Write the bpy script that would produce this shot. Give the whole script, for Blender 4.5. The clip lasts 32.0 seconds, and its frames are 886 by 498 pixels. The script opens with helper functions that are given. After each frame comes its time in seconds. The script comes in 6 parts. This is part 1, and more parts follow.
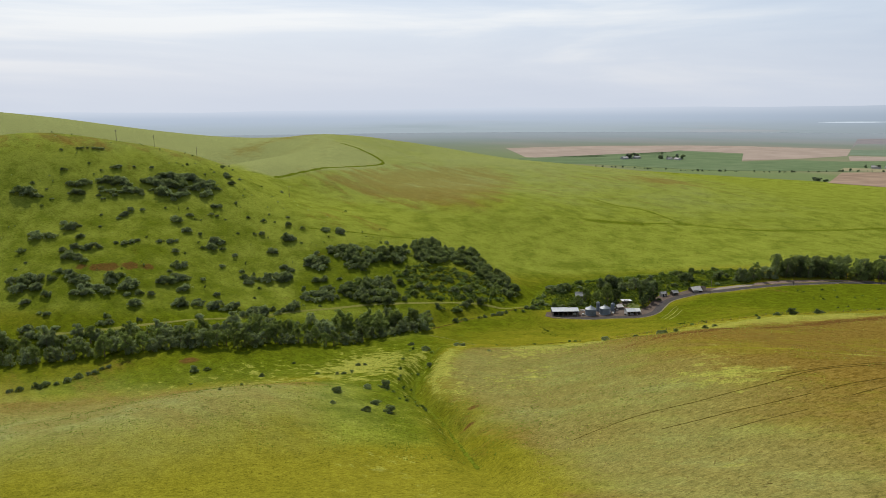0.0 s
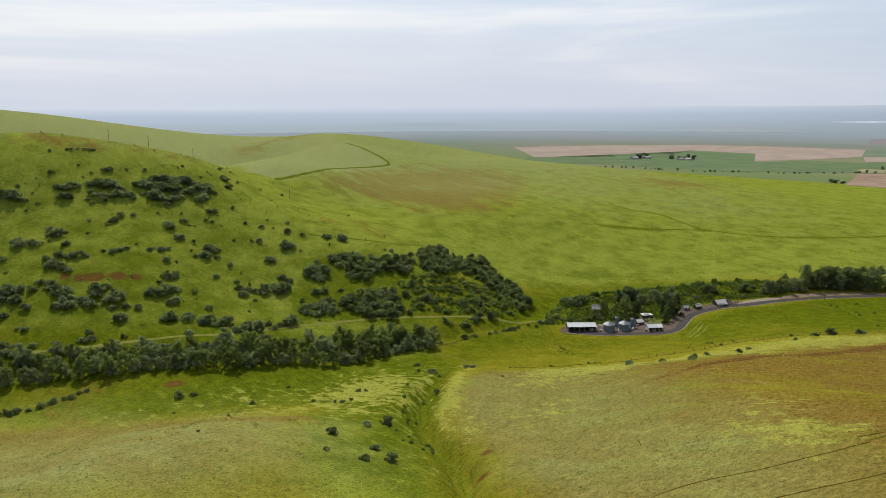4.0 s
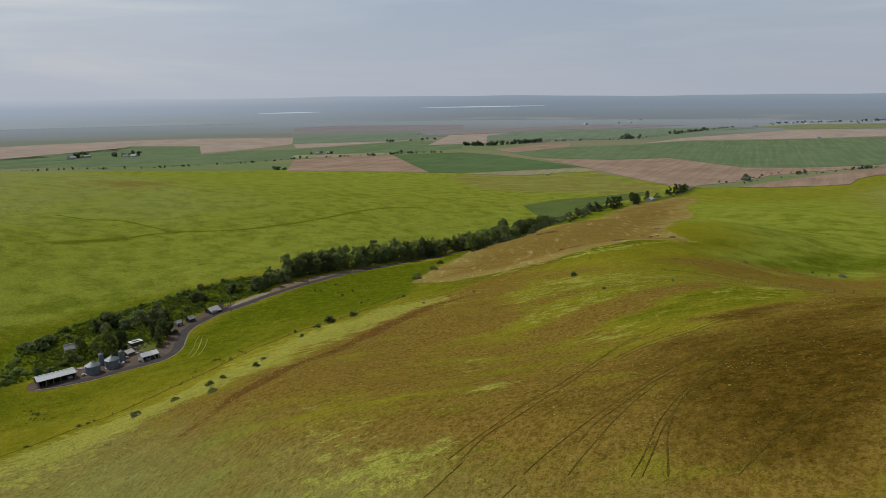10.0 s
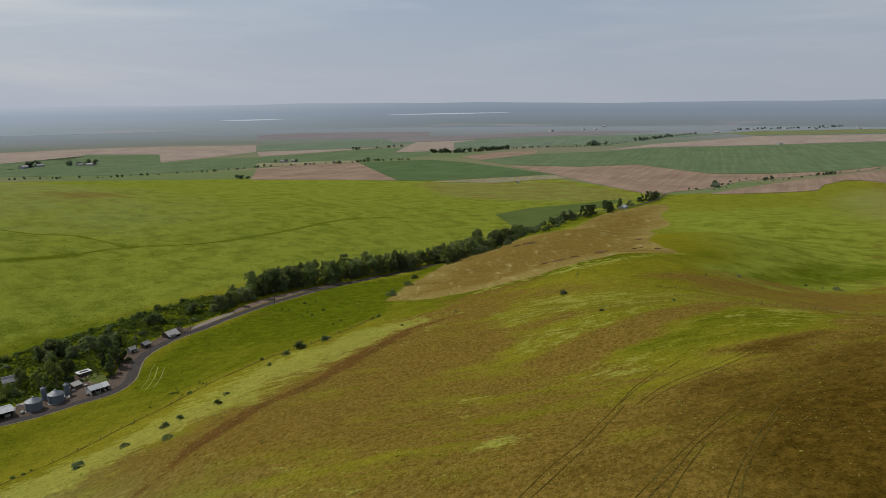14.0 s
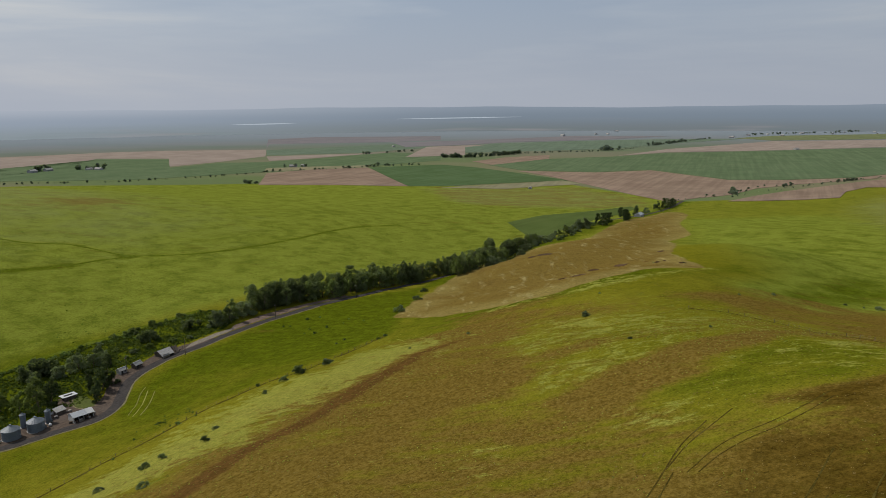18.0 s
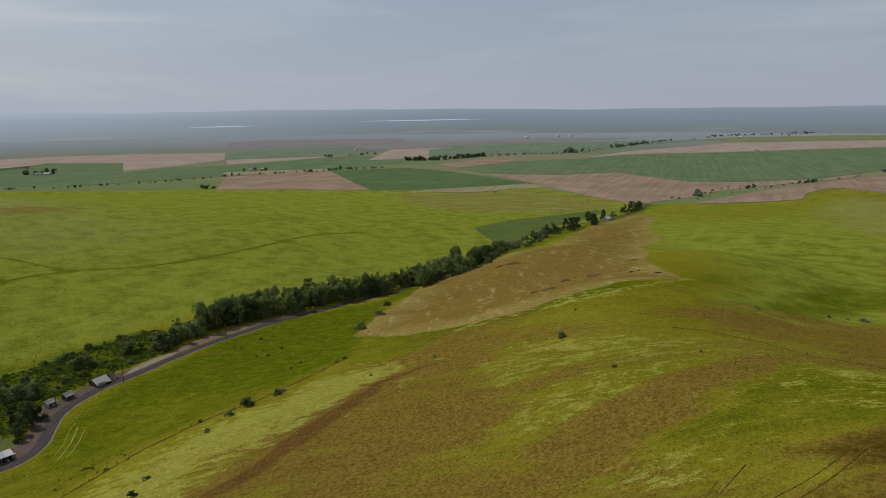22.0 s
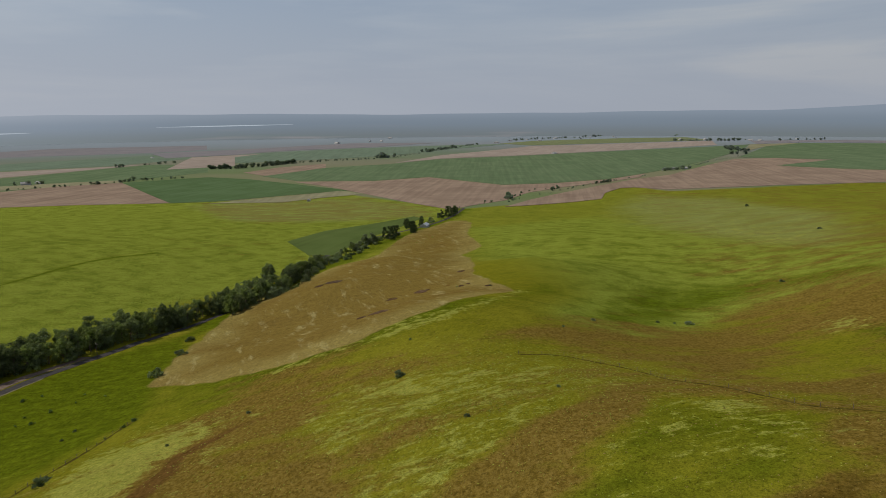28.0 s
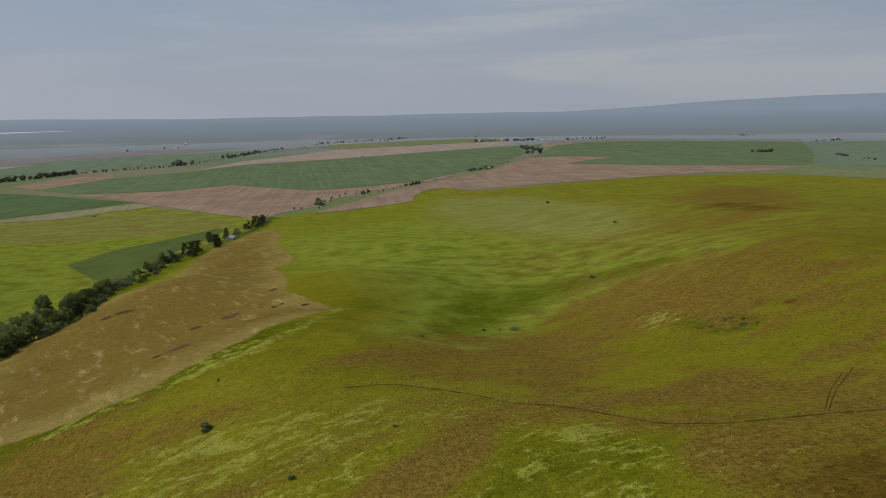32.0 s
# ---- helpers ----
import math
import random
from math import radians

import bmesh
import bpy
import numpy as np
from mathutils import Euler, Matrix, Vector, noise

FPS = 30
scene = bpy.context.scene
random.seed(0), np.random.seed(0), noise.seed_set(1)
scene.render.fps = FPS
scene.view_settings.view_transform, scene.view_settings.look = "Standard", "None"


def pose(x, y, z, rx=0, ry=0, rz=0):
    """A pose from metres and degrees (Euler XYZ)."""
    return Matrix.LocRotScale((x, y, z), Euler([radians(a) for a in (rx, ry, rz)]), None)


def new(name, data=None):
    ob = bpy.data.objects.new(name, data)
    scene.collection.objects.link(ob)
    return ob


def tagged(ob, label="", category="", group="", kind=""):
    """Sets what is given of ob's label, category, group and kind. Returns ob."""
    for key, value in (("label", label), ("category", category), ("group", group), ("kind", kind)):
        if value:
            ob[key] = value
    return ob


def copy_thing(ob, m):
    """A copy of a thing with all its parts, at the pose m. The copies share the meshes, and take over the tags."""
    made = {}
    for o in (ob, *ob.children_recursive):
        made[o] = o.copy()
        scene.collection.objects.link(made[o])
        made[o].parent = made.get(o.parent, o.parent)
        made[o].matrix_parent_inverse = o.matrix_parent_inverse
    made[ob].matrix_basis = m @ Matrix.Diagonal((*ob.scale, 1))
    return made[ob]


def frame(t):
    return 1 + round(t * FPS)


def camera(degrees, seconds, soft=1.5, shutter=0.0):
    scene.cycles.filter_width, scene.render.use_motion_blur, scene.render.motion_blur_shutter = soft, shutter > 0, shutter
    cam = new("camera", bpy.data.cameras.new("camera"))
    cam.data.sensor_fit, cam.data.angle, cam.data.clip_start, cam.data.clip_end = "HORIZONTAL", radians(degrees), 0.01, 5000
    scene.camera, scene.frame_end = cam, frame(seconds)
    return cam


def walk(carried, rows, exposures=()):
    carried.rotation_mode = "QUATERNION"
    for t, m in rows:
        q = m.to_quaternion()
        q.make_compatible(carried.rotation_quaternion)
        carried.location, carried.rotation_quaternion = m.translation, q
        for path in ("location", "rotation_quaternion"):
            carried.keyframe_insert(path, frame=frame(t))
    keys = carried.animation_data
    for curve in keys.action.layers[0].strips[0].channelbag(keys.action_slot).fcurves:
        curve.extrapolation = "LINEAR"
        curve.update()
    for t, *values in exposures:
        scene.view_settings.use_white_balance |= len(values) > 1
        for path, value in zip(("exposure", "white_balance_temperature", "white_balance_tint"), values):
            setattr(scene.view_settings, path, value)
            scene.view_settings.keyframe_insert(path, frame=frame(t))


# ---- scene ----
cam = camera(64.56, 32.0, 0.8)

# seconds, x, y, z, heading clockwise from +y, degrees down, lean
ROWS = [
    (0, 0.00, -0.00, 120.00, 0.84, 11.36, -0.45),
    (0.5, -0.07, 3.50, 119.94, 0.75, 11.35, -0.49),
    (1, -0.15, 7.03, 119.96, 0.67, 11.34, -0.50),
    (1.5, -0.22, 10.58, 120.11, 0.62, 11.35, -0.48),
    (2, -0.27, 14.08, 120.33, 0.54, 11.38, -0.45),
    (2.5, -0.36, 17.52, 120.59, 0.48, 11.40, -0.42),
    (3, -0.51, 20.95, 120.87, 0.43, 11.42, -0.37),
    (3.5, -0.70, 24.37, 121.16, 0.39, 11.46, -0.30),
    (5.5, -0.50, 38.26, 121.41, 0.08, 11.63, -0.35),
    (6, -0.45, 41.67, 121.46, 0.01, 11.66, -0.37),
    (6.5, -0.21, 45.03, 121.61, -0.07, 11.72, -0.39),
    (7, 0.20, 48.42, 121.82, 1.69, 11.81, -0.43),
    (7.5, 0.52, 51.96, 121.91, 8.30, 11.94, -0.48),
    (8, 0.67, 55.70, 121.78, 15.83, 12.06, -0.54),
    (8.5, 0.79, 59.51, 121.54, 22.81, 12.15, -0.58),
    (9, 1.06, 63.30, 121.28, 29.91, 12.21, -0.59),
    (9.5, 1.61, 67.24, 120.99, 36.94, 12.29, -0.60),
    (10, 2.39, 71.36, 120.65, 43.50, 12.35, -0.61),
    (10.5, 3.35, 75.26, 120.36, 47.13, 12.33, -0.61),
    (11, 4.53, 78.59, 120.23, 47.03, 12.26, -0.62),
    (11.5, 5.99, 81.42, 120.21, 46.96, 12.19, -0.62),
    (12, 7.70, 84.02, 120.19, 46.83, 12.12, -0.61),
    (12.5, 9.58, 86.50, 120.16, 46.69, 12.04, -0.61),
    (13, 11.50, 88.88, 120.14, 46.57, 11.97, -0.60),
    (13.5, 13.46, 91.20, 120.14, 46.46, 11.90, -0.60),
    (14, 15.49, 93.48, 120.14, 46.34, 11.83, -0.60),
    (14.5, 17.63, 95.73, 120.15, 46.22, 11.77, -0.59),
    (16.5, 26.34, 104.14, 120.19, 45.75, 11.57, -0.54),
    (17, 28.50, 106.23, 120.22, 45.65, 11.54, -0.55),
    (17.5, 30.62, 108.36, 120.27, 45.56, 11.52, -0.55),
    (18, 32.73, 110.49, 120.36, 45.48, 11.49, -0.55),
    (18.5, 34.90, 112.58, 120.49, 45.39, 11.44, -0.55),
    (19, 37.14, 114.63, 120.65, 45.30, 11.41, -0.55),
    (19.5, 39.40, 116.67, 120.76, 45.22, 11.39, -0.55),
    (20, 41.67, 118.73, 120.77, 45.15, 11.36, -0.56),
    (20.5, 44.00, 120.84, 120.73, 45.06, 11.34, -0.57),
    (21, 46.37, 123.02, 120.70, 45.03, 11.33, -0.58),
    (21.5, 48.76, 125.27, 120.70, 46.89, 11.33, -0.58),
    (22, 51.16, 127.60, 120.70, 48.41, 11.35, -0.58),
    (22.5, 53.57, 129.96, 120.68, 49.60, 11.34, -0.57),
    (23, 55.99, 132.28, 120.65, 50.81, 11.32, -0.57),
    (23.5, 58.39, 134.47, 120.66, 51.97, 11.29, -0.57),
    (24, 60.74, 136.52, 120.65, 53.03, 11.27, -0.57),
    (24.5, 63.05, 138.54, 120.57, 54.21, 11.24, -0.56),
    (25, 65.37, 140.60, 120.44, 55.59, 11.20, -0.54),
    (25.5, 67.74, 142.67, 120.31, 56.80, 11.17, -0.52),
    (27.5, 77.75, 150.12, 120.31, 62.17, 11.08, -0.48),
    (28, 80.56, 151.68, 120.31, 63.67, 11.08, -0.54),
    (28.5, 83.31, 153.21, 120.30, 65.21, 11.07, -0.59),
    (29, 86.01, 154.70, 120.28, 66.82, 11.07, -0.61),
    (29.5, 88.70, 156.10, 120.28, 68.60, 11.06, -0.64),
    (30, 91.41, 157.36, 120.30, 70.39, 11.05, -0.68),
    (30.5, 94.15, 158.51, 120.33, 72.51, 11.04, -0.72),
    (31, 96.92, 159.63, 120.36, 74.70, 11.02, -0.75),
    (31.5, 99.72, 160.74, 120.44, 77.14, 11.01, -0.81),
    (32, 102.55, 161.86, 120.63, 79.20, 11.03, -0.93),
]
EXPOSURES = [(0, 0.62), (8.1, 0.6), (9.0, 0.18), (9.7, 0.1), (17, 0.0), (25, -0.04), (32, -0.1)]   # seconds, stops
walk(cam, [(t, pose(x, y, z, 90 - down, 0, -head) @ pose(0, 0, 0, 0, 0, lean)) for t, x, y, z, head, down, lean in ROWS], EXPOSURES)

# ---- light ----
SUN_AZ, SUN_EL = -17.0, 47.0   # degrees clockwise from +y, and above the horizon


def lit_world():
    w = bpy.data.worlds.new("hazy_sky")
    scene.world = w
    w.use_nodes = True
    nt = w.node_tree
    nt.nodes.clear()
    N, L = nt.nodes.new, nt.links.new
    out, bg = N("ShaderNodeOutputWorld"), N("ShaderNodeBackground")
    sky = N("ShaderNodeTexSky")
    sky.sky_type = "NISHITA"
    sky.sun_disc = False
    sky.sun_elevation, sky.sun_rotation = radians(SUN_EL), radians(SUN_AZ)
    sky.air_density, sky.dust_density = 1.5, 4.0
    co = N("ShaderNodeTexCoord")
    sep = N("ShaderNodeSeparateXYZ")
    L(co.outputs["Generated"], sep.inputs[0])
    # level cloud bands, long across and thin in height
    mp = N("ShaderNodeMapping")
    mp.inputs["Scale"].default_value = (1.5, 1.5, 13.0)
    mp.inputs["Location"].default_value = (0.3, 0.7, 0.2)
    L(co.outputs["Generated"], mp.inputs[0])
    no = N("ShaderNodeTexNoise")
    no.inputs["Scale"].default_value, no.inputs["Detail"].default_value, no.inputs["Roughness"].default_value = 1.0, 6.0, 0.55
    no.inputs["Distortion"].default_value = 0.45
    L(mp.outputs[0], no.inputs["Vector"])
    r = N("ShaderNodeValToRGB")
    e = r.color_ramp.elements
    e[0].position, e[0].color = 0.38, (2.9, 3.62, 4.75, 1)
    e[1].position, e[1].color = 0.64, (4.9, 5.2, 5.6, 1)
    m = e.new(0.52); m.color = (3.6, 4.22, 5.15, 1)
    L(no.outputs["Fac"], r.inputs[0])
    # haze near the horizon
    hz = N("ShaderNodeMapRange")
    hz.inputs["From Min"].default_value, hz.inputs["From Max"].default_value = 0.0, 0.16
    hz.inputs["To Min"].default_value, hz.inputs["To Max"].default_value = 0.8, 0.0
    L(sep.outputs["Z"], hz.inputs["Value"])
    mh = N("ShaderNodeMixRGB")
    mh.inputs[2].default_value = (4.35, 4.7, 5.4, 1)
    L(hz.outputs[0], mh.inputs[0]); L(r.outputs[0], mh.inputs[1])
    # brighter cloud round the sun
    sd = Vector((math.sin(radians(SUN_AZ)) * math.cos(radians(SUN_EL)), math.cos(radians(SUN_AZ)) * math.cos(radians(SUN_EL)), math.sin(radians(SUN_EL))))
    dot = N("ShaderNodeVectorMath"); dot.operation = "DOT_PRODUCT"
    dot.inputs[1].default_value = sd
    L(co.outputs["Generated"], dot.inputs[0])
    gl = N("ShaderNodeMapRange")
    gl.inputs["From Min"].default_value, gl.inputs["From Max"].default_value = -0.2, 1.0
    gl.inputs["To Min"].default_value, gl.inputs["To Max"].default_value = 0.92, 1.14
    L(dot.outputs["Value"], gl.inputs["Value"])
    mul = N("ShaderNodeVectorMath"); mul.operation = "SCALE"
    L(mh.outputs[0], mul.inputs[0]); L(gl.outputs[0], mul.inputs["Scale"])
    mix = N("ShaderNodeMixRGB"); mix.inputs[0].default_value = 0.88
    L(sky.outputs[0], mix.inputs[1]); L(mul.outputs[0], mix.inputs[2])
    bg.inputs["Strength"].default_value = 0.1
    L(mix.outputs[0], bg.inputs["Color"])
    L(bg.outputs[0], out.inputs[0])


lit_world()
sun_data = bpy.data.lights.new("sun", "SUN")
sun_data.energy, sun_data.angle, sun_data.color = 4.2, radians(3.0), (1.0, 0.95, 0.86)
sun = new("sun", sun_data)
sun.matrix_world = pose(0, 0, 400, 90 - SUN_EL, 0, 180 - SUN_AZ)

# ---- materials ----


class Nodes:
    """A short hand for building a node material."""

    def __init__(self, name):
        self.mat = bpy.data.materials.new(name)
        self.mat.use_nodes = True
        self.nt = self.mat.node_tree
        self.nt.nodes.clear()
        self.out = self.add("ShaderNodeOutputMaterial")
        self.co = self.add("ShaderNodeTexCoord").outputs["Object"]

    def add(self, kind, **inputs):
        n = self.nt.nodes.new(kind)
        return n

    def link(self, a, b):
        self.nt.links.new(a, b)

    def noise(self, metres, detail=4.0, rough=0.55, stretch=(1, 1, 1), turn=0.0, vector=None):
        n, m = self.add("ShaderNodeTexNoise"), self.add("ShaderNodeMapping")
        m.vector_type = "TEXTURE"
        m.inputs["Scale"].default_value = [metres / s for s in stretch]
        m.inputs["Rotation"].default_value = (0, 0, turn)
        self.link(vector or self.co, m.inputs[0])
        self.link(m.outputs[0], n.inputs["Vector"])
        n.inputs["Scale"].default_value, n.inputs["Detail"].default_value, n.inputs["Roughness"].default_value = 1.0, detail, rough
        return n.outputs["Fac"]

    def math(self, op, a, b=0.0, c=0.0, clamp=False):
        n = self.add("ShaderNodeMath")
        n.operation, n.use_clamp = op, clamp
        for i, v in enumerate((a, b, c)):
            if isinstance(v, (int, float)):
                n.inputs[i].default_value = v
            else:
                self.link(v, n.inputs[i])
        return n.outputs[0]

    def ramp(self, v, lo, hi, a=0.0, b=1.0):
        n = self.add("ShaderNodeMapRange")
        n.interpolation_type = "SMOOTHSTEP"
        for k, x in (("From Min", lo), ("From Max", hi), ("To Min", a), ("To Max", b)):
            n.inputs[k].default_value = x
        self.link(v, n.inputs["Value"])
        return n.outputs[0]

    def mix(self, f, a, b, kind="MIX"):
        n = self.add("ShaderNodeMixRGB")
        n.blend_type = kind
        for i, v in enumerate((f, a, b)):
            if isinstance(v, (int, float)):
                n.inputs[i].default_value = v
            elif isinstance(v, tuple):
                n.inputs[i].default_value = (*v, 1)
            else:
                self.link(v, n.inputs[i])
        return n.outputs[0]

    def attr(self, name):
        n = self.add("ShaderNodeAttribute")
        n.attribute_name = name
        return n.outputs["Fac"]

    def random(self):
        return self.add("ShaderNodeObjectInfo").outputs["Random"]

    def island(self):
        return self.add("ShaderNodeNewGeometry").outputs["Random Per Island"]

    def bump(self, h, strength, metres):
        n = self.add("ShaderNodeBump")
        n.inputs["Strength"].default_value, n.inputs["Distance"].default_value = strength, metres
        self.link(h, n.inputs["Height"])
        return n.outputs[0]

    def done(self, color, rough=0.9, metal=0.0, spec=0.1, normal=None):
        p = self.add("ShaderNodeBsdfPrincipled")
        if isinstance(color, tuple):
            p.inputs["Base Color"].default_value = (*color, 1)
        else:
            self.link(color, p.inputs["Base Color"])
        p.inputs["Roughness"].default_value, p.inputs["Metallic"].default_value, p.inputs["Specular IOR Level"].default_value = rough, metal, spec
        if normal:
            self.link(normal, p.inputs["Normal"])
        self.link(p.outputs[0], self.out.inputs[0])
        return self.mat


def plain(name, color, grain=0.3, vary=0.25, rough=0.85, metal=0.0, spec=0.2, size=1.2, bump=0.0, stretch=(1, 1, 1), dirt=(0.16, 0.12, 0.08), dirty=0.25):
    """A weathered surface: the colour, varied by grain and by stains, and from object to object."""
    n = Nodes(name)
    f = n.noise(size * 0.25, 5, 0.65, stretch)
    s = n.noise(size * 2.2, 3, 0.5)
    c = n.mix(n.ramp(f, 0.3, 0.7), tuple(v * (1 - grain) for v in color), tuple(min(1, v * (1 + grain)) for v in color))
    c = n.mix(n.ramp(s, 0.52, 0.75, 0, dirty), c, dirt)
    r = n.ramp(n.random(), 0, 1, 1 - vary, 1 + vary)
    c = n.mix(1.0, c, r, "MULTIPLY")
    return n.done(c, rough, metal, spec, n.bump(f, 0.5, bump) if bump else None)


def leaves(name, dark, light, glow=0.35):
    """Foliage: each leaf clump its own tint, part of the light passing through."""
    n = Nodes(name)
    c = n.mix(n.island(), dark, light)
    t = n.ramp(n.random(), 0, 1, 0.75, 1.25)
    c = n.mix(1.0, c, t, "MULTIPLY")
    d, tr, m = n.add("ShaderNodeBsdfDiffuse"), n.add("ShaderNodeBsdfTranslucent"), n.add("ShaderNodeMixShader")
    n.link(c, d.inputs["Color"])
    n.link(n.mix(1.0, c, (1.1, 1.25, 0.6), "MULTIPLY"), tr.inputs["Color"])
    m.inputs[0].default_value = glow
    n.link(d.outputs[0], m.inputs[1]); n.link(tr.outputs[0], m.inputs[2])
    n.link(m.outputs[0], n.out.inputs[0])
    return n.mat


def meadow():
    """Grassland: zones by the sheet's attributes, ragged by noise, with wind streaks and tufts."""
    n = Nodes("meadow_grass")
    big, mid, small = n.noise(80, 3), n.noise(16, 5, 0.6), n.noise(2.6, 5, 0.72)
    fine = n.noise(0.42, 3, 0.8)
    clump = n.noise(1.2, 3, 0.7, (0.8, 1.2, 1), 0.5)
    tuft = n.noise(1.0, 2, 0.7)
    ragged = n.noise(4.2, 7, 0.76, (0.7, 1.15, 1), -0.85)
    drift = n.noise(34, 5, 0.62, (0.75, 1.15, 1), -0.85)
    bands = n.noise(22, 4, 0.6, (0.28, 1.5, 1), -0.85)
    wind = n.noise(5, 6, 0.72, (0.7, 1.15, 1), -0.85)
    off = lambda v, k: n.math("MULTIPLY", n.math("SUBTRACT", v, 0.5), k)
    green = n.mix(n.ramp(big, 0.35, 0.65), (0.101, 0.097, 0.0074), (0.122, 0.113, 0.0105))
    green = n.mix(n.ramp(mid, 0.46, 0.75, 0, 0.5), green, (0.078, 0.076, 0.0062))
    # a lighter, greener sward that brightens the bench
    sward = n.mix(n.ramp(mid, 0.38, 0.70), (0.132, 0.150, 0.020), (0.098, 0.115, 0.014))
    sward = n.mix(n.ramp(n.math("ADD", small, off(mid, 0.5)), 0.50, 0.66, 0, 0.6), sward, (0.066, 0.086, 0.009))
    sward = n.mix(n.ramp(n.noise(9, 6, 0.75), 0.60, 0.72, 0, 0.5), sward, (0.118, 0.104, 0.024))
    green = n.mix(n.ramp(n.math("ADD", n.attr("fresh"), off(mid, 0.4)), 0.2, 0.9), green, sward)
    # lush wet grass
    wet = n.math("ADD", n.attr("lush"), off(mid, 0.9))
    c = n.mix(n.ramp(wet, 0.2, 0.95, 0, 0.9), green, n.mix(n.ramp(ragged, 0.4, 0.65), (0.040, 0.054, 0.0025), (0.068, 0.086, 0.004)))
    # pale grass, and haze painted into the grass colour of the far ridges
    c = n.mix(n.ramp(n.math("ADD", n.attr("pale_haze"), off(drift, 0.6)), 0.1, 1.0, 0, 0.88), c, (0.146, 0.158, 0.062))
    # drying grass on the crests
    dry = n.math("ADD", n.attr("dry"), n.math("ADD", off(bands, 1.5), n.math("ADD", off(mid, 0.8), off(small, 0.7))))
    straw = n.mix(n.ramp(clump, 0.35, 0.65), (0.092, 0.058, 0.011), (0.117, 0.078, 0.018))
    straw = n.mix(n.ramp(n.math("ADD", n.attr("pale_haze"), off(mid, 0.6)), 0.15, 0.75), straw, n.mix(n.ramp(clump, 0.35, 0.65), (0.116, 0.104, 0.027), (0.130, 0.116, 0.033)))
    straw = n.mix(n.ramp(n.math("ADD", n.attr("scorched"), off(mid, 0.6)), 0.25, 0.9), straw, n.mix(n.ramp(small, 0.4, 0.65), (0.036, 0.020, 0.0037), (0.063, 0.036, 0.0068)))
    c = n.mix(n.ramp(dry, 0.22, 0.72, 0, 0.9), c, straw)
    # taller bright grass in ragged clumps, which also lightens the sunward slope
    tall = n.math("ADD", n.attr("bright"), n.math("ADD", off(ragged, 2.6), off(drift, 1.1)))
    c = n.mix(n.ramp(tall, 0.46, 0.74, 0, 0.8), c, n.mix(n.ramp(fine, 0.35, 0.65), (0.150, 0.156, 0.024), (0.200, 0.200, 0.040)))
    # mown or grazed field with pale swaths
    rag = n.math("MULTIPLY", n.math("SUBTRACT", mid, 0.5), 9.0)
    cut = n.ramp(n.math("ADD", n.attr("mown"), rag), -1.2, 1.2)
    swath = n.noise(8.0, 5, 0.7, (0.3, 1.4, 1), 0.75)
    worn = n.mix(n.ramp(n.math("ADD", n.attr("mown"), off(drift, 60.0)), -4.0, 30.0), (0.152, 0.118, 0.035), (0.112, 0.078, 0.019))
    stubble = n.mix(n.ramp(swath, 0.54, 0.70, 0, 0.7), worn, (0.225, 0.190, 0.080))
    stubble = n.mix(n.ramp(drift, 0.5, 0.66, 0, 0.4), stubble, (0.096, 0.062, 0.0165))
    c = n.mix(cut, c, stubble)
    # bare earth
    bare = n.ramp(n.math("ADD", n.attr("bare"), n.math("ADD", off(small, 5.0), off(bands, 4.0))), -0.6, 1.2, 0, 0.94)
    c = n.mix(bare, c, n.mix(small, (0.046, 0.024, 0.0062), (0.105, 0.057, 0.0161)))
    # farmland of the plain: broad drifts of crop and fallow, haze painted in with distance
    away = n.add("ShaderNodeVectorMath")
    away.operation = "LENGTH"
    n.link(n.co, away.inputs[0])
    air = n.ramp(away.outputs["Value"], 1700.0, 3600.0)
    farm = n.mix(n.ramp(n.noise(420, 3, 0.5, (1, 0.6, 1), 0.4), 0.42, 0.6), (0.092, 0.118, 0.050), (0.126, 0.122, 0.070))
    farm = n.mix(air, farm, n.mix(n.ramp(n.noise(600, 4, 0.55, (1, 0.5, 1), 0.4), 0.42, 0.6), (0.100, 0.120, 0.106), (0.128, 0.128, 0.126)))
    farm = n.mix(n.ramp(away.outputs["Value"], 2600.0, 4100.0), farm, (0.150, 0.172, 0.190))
        # tuft by tuft
    v = n.math("ADD", n.math("MULTIPLY", small, 0.15), n.math("ADD", n.math("MULTIPLY", fine, 0.55), n.math("MULTIPLY", clump, 0.3)))
    c = n.mix(1.0, c, n.ramp(v, 0.38, 0.62, 0.70, 1.28), "MULTIPLY")
    c = n.mix(1.0, c, n.ramp(wind, 0.34, 0.66, 0.92, 1.08), "MULTIPLY")
    c = n.mix(1.0, c, n.ramp(tuft, 0.56, 0.70, 1.03, 0.68), "MULTIPLY")
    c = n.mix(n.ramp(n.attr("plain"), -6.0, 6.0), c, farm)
    h = n.math("ADD", n.math("MULTIPLY", clump, 0.5), n.math("MULTIPLY", fine, 0.5))
    return n.done(c, 1.0, 0.0, 0.0, n.bump(h, 1.0, 0.5))


def crop(name, a, b, rows=0.0, turn=0.0, size=60.0):
    """A far field: two tones in broad drifts, with drill lines."""
    n = Nodes(name)
    c = n.mix(n.ramp(n.noise(size, 4, 0.6), 0.32, 0.68), a, b)
    line = n.noise(14.0, 3, 0.6, (0.06, 1.6, 1), turn)
    c = n.mix(1.0, c, n.ramp(line, 0.3, 0.7, 1 - rows, 1 + rows), "MULTIPLY")
    return n.done(c, 1.0, 0.0, 0.0)


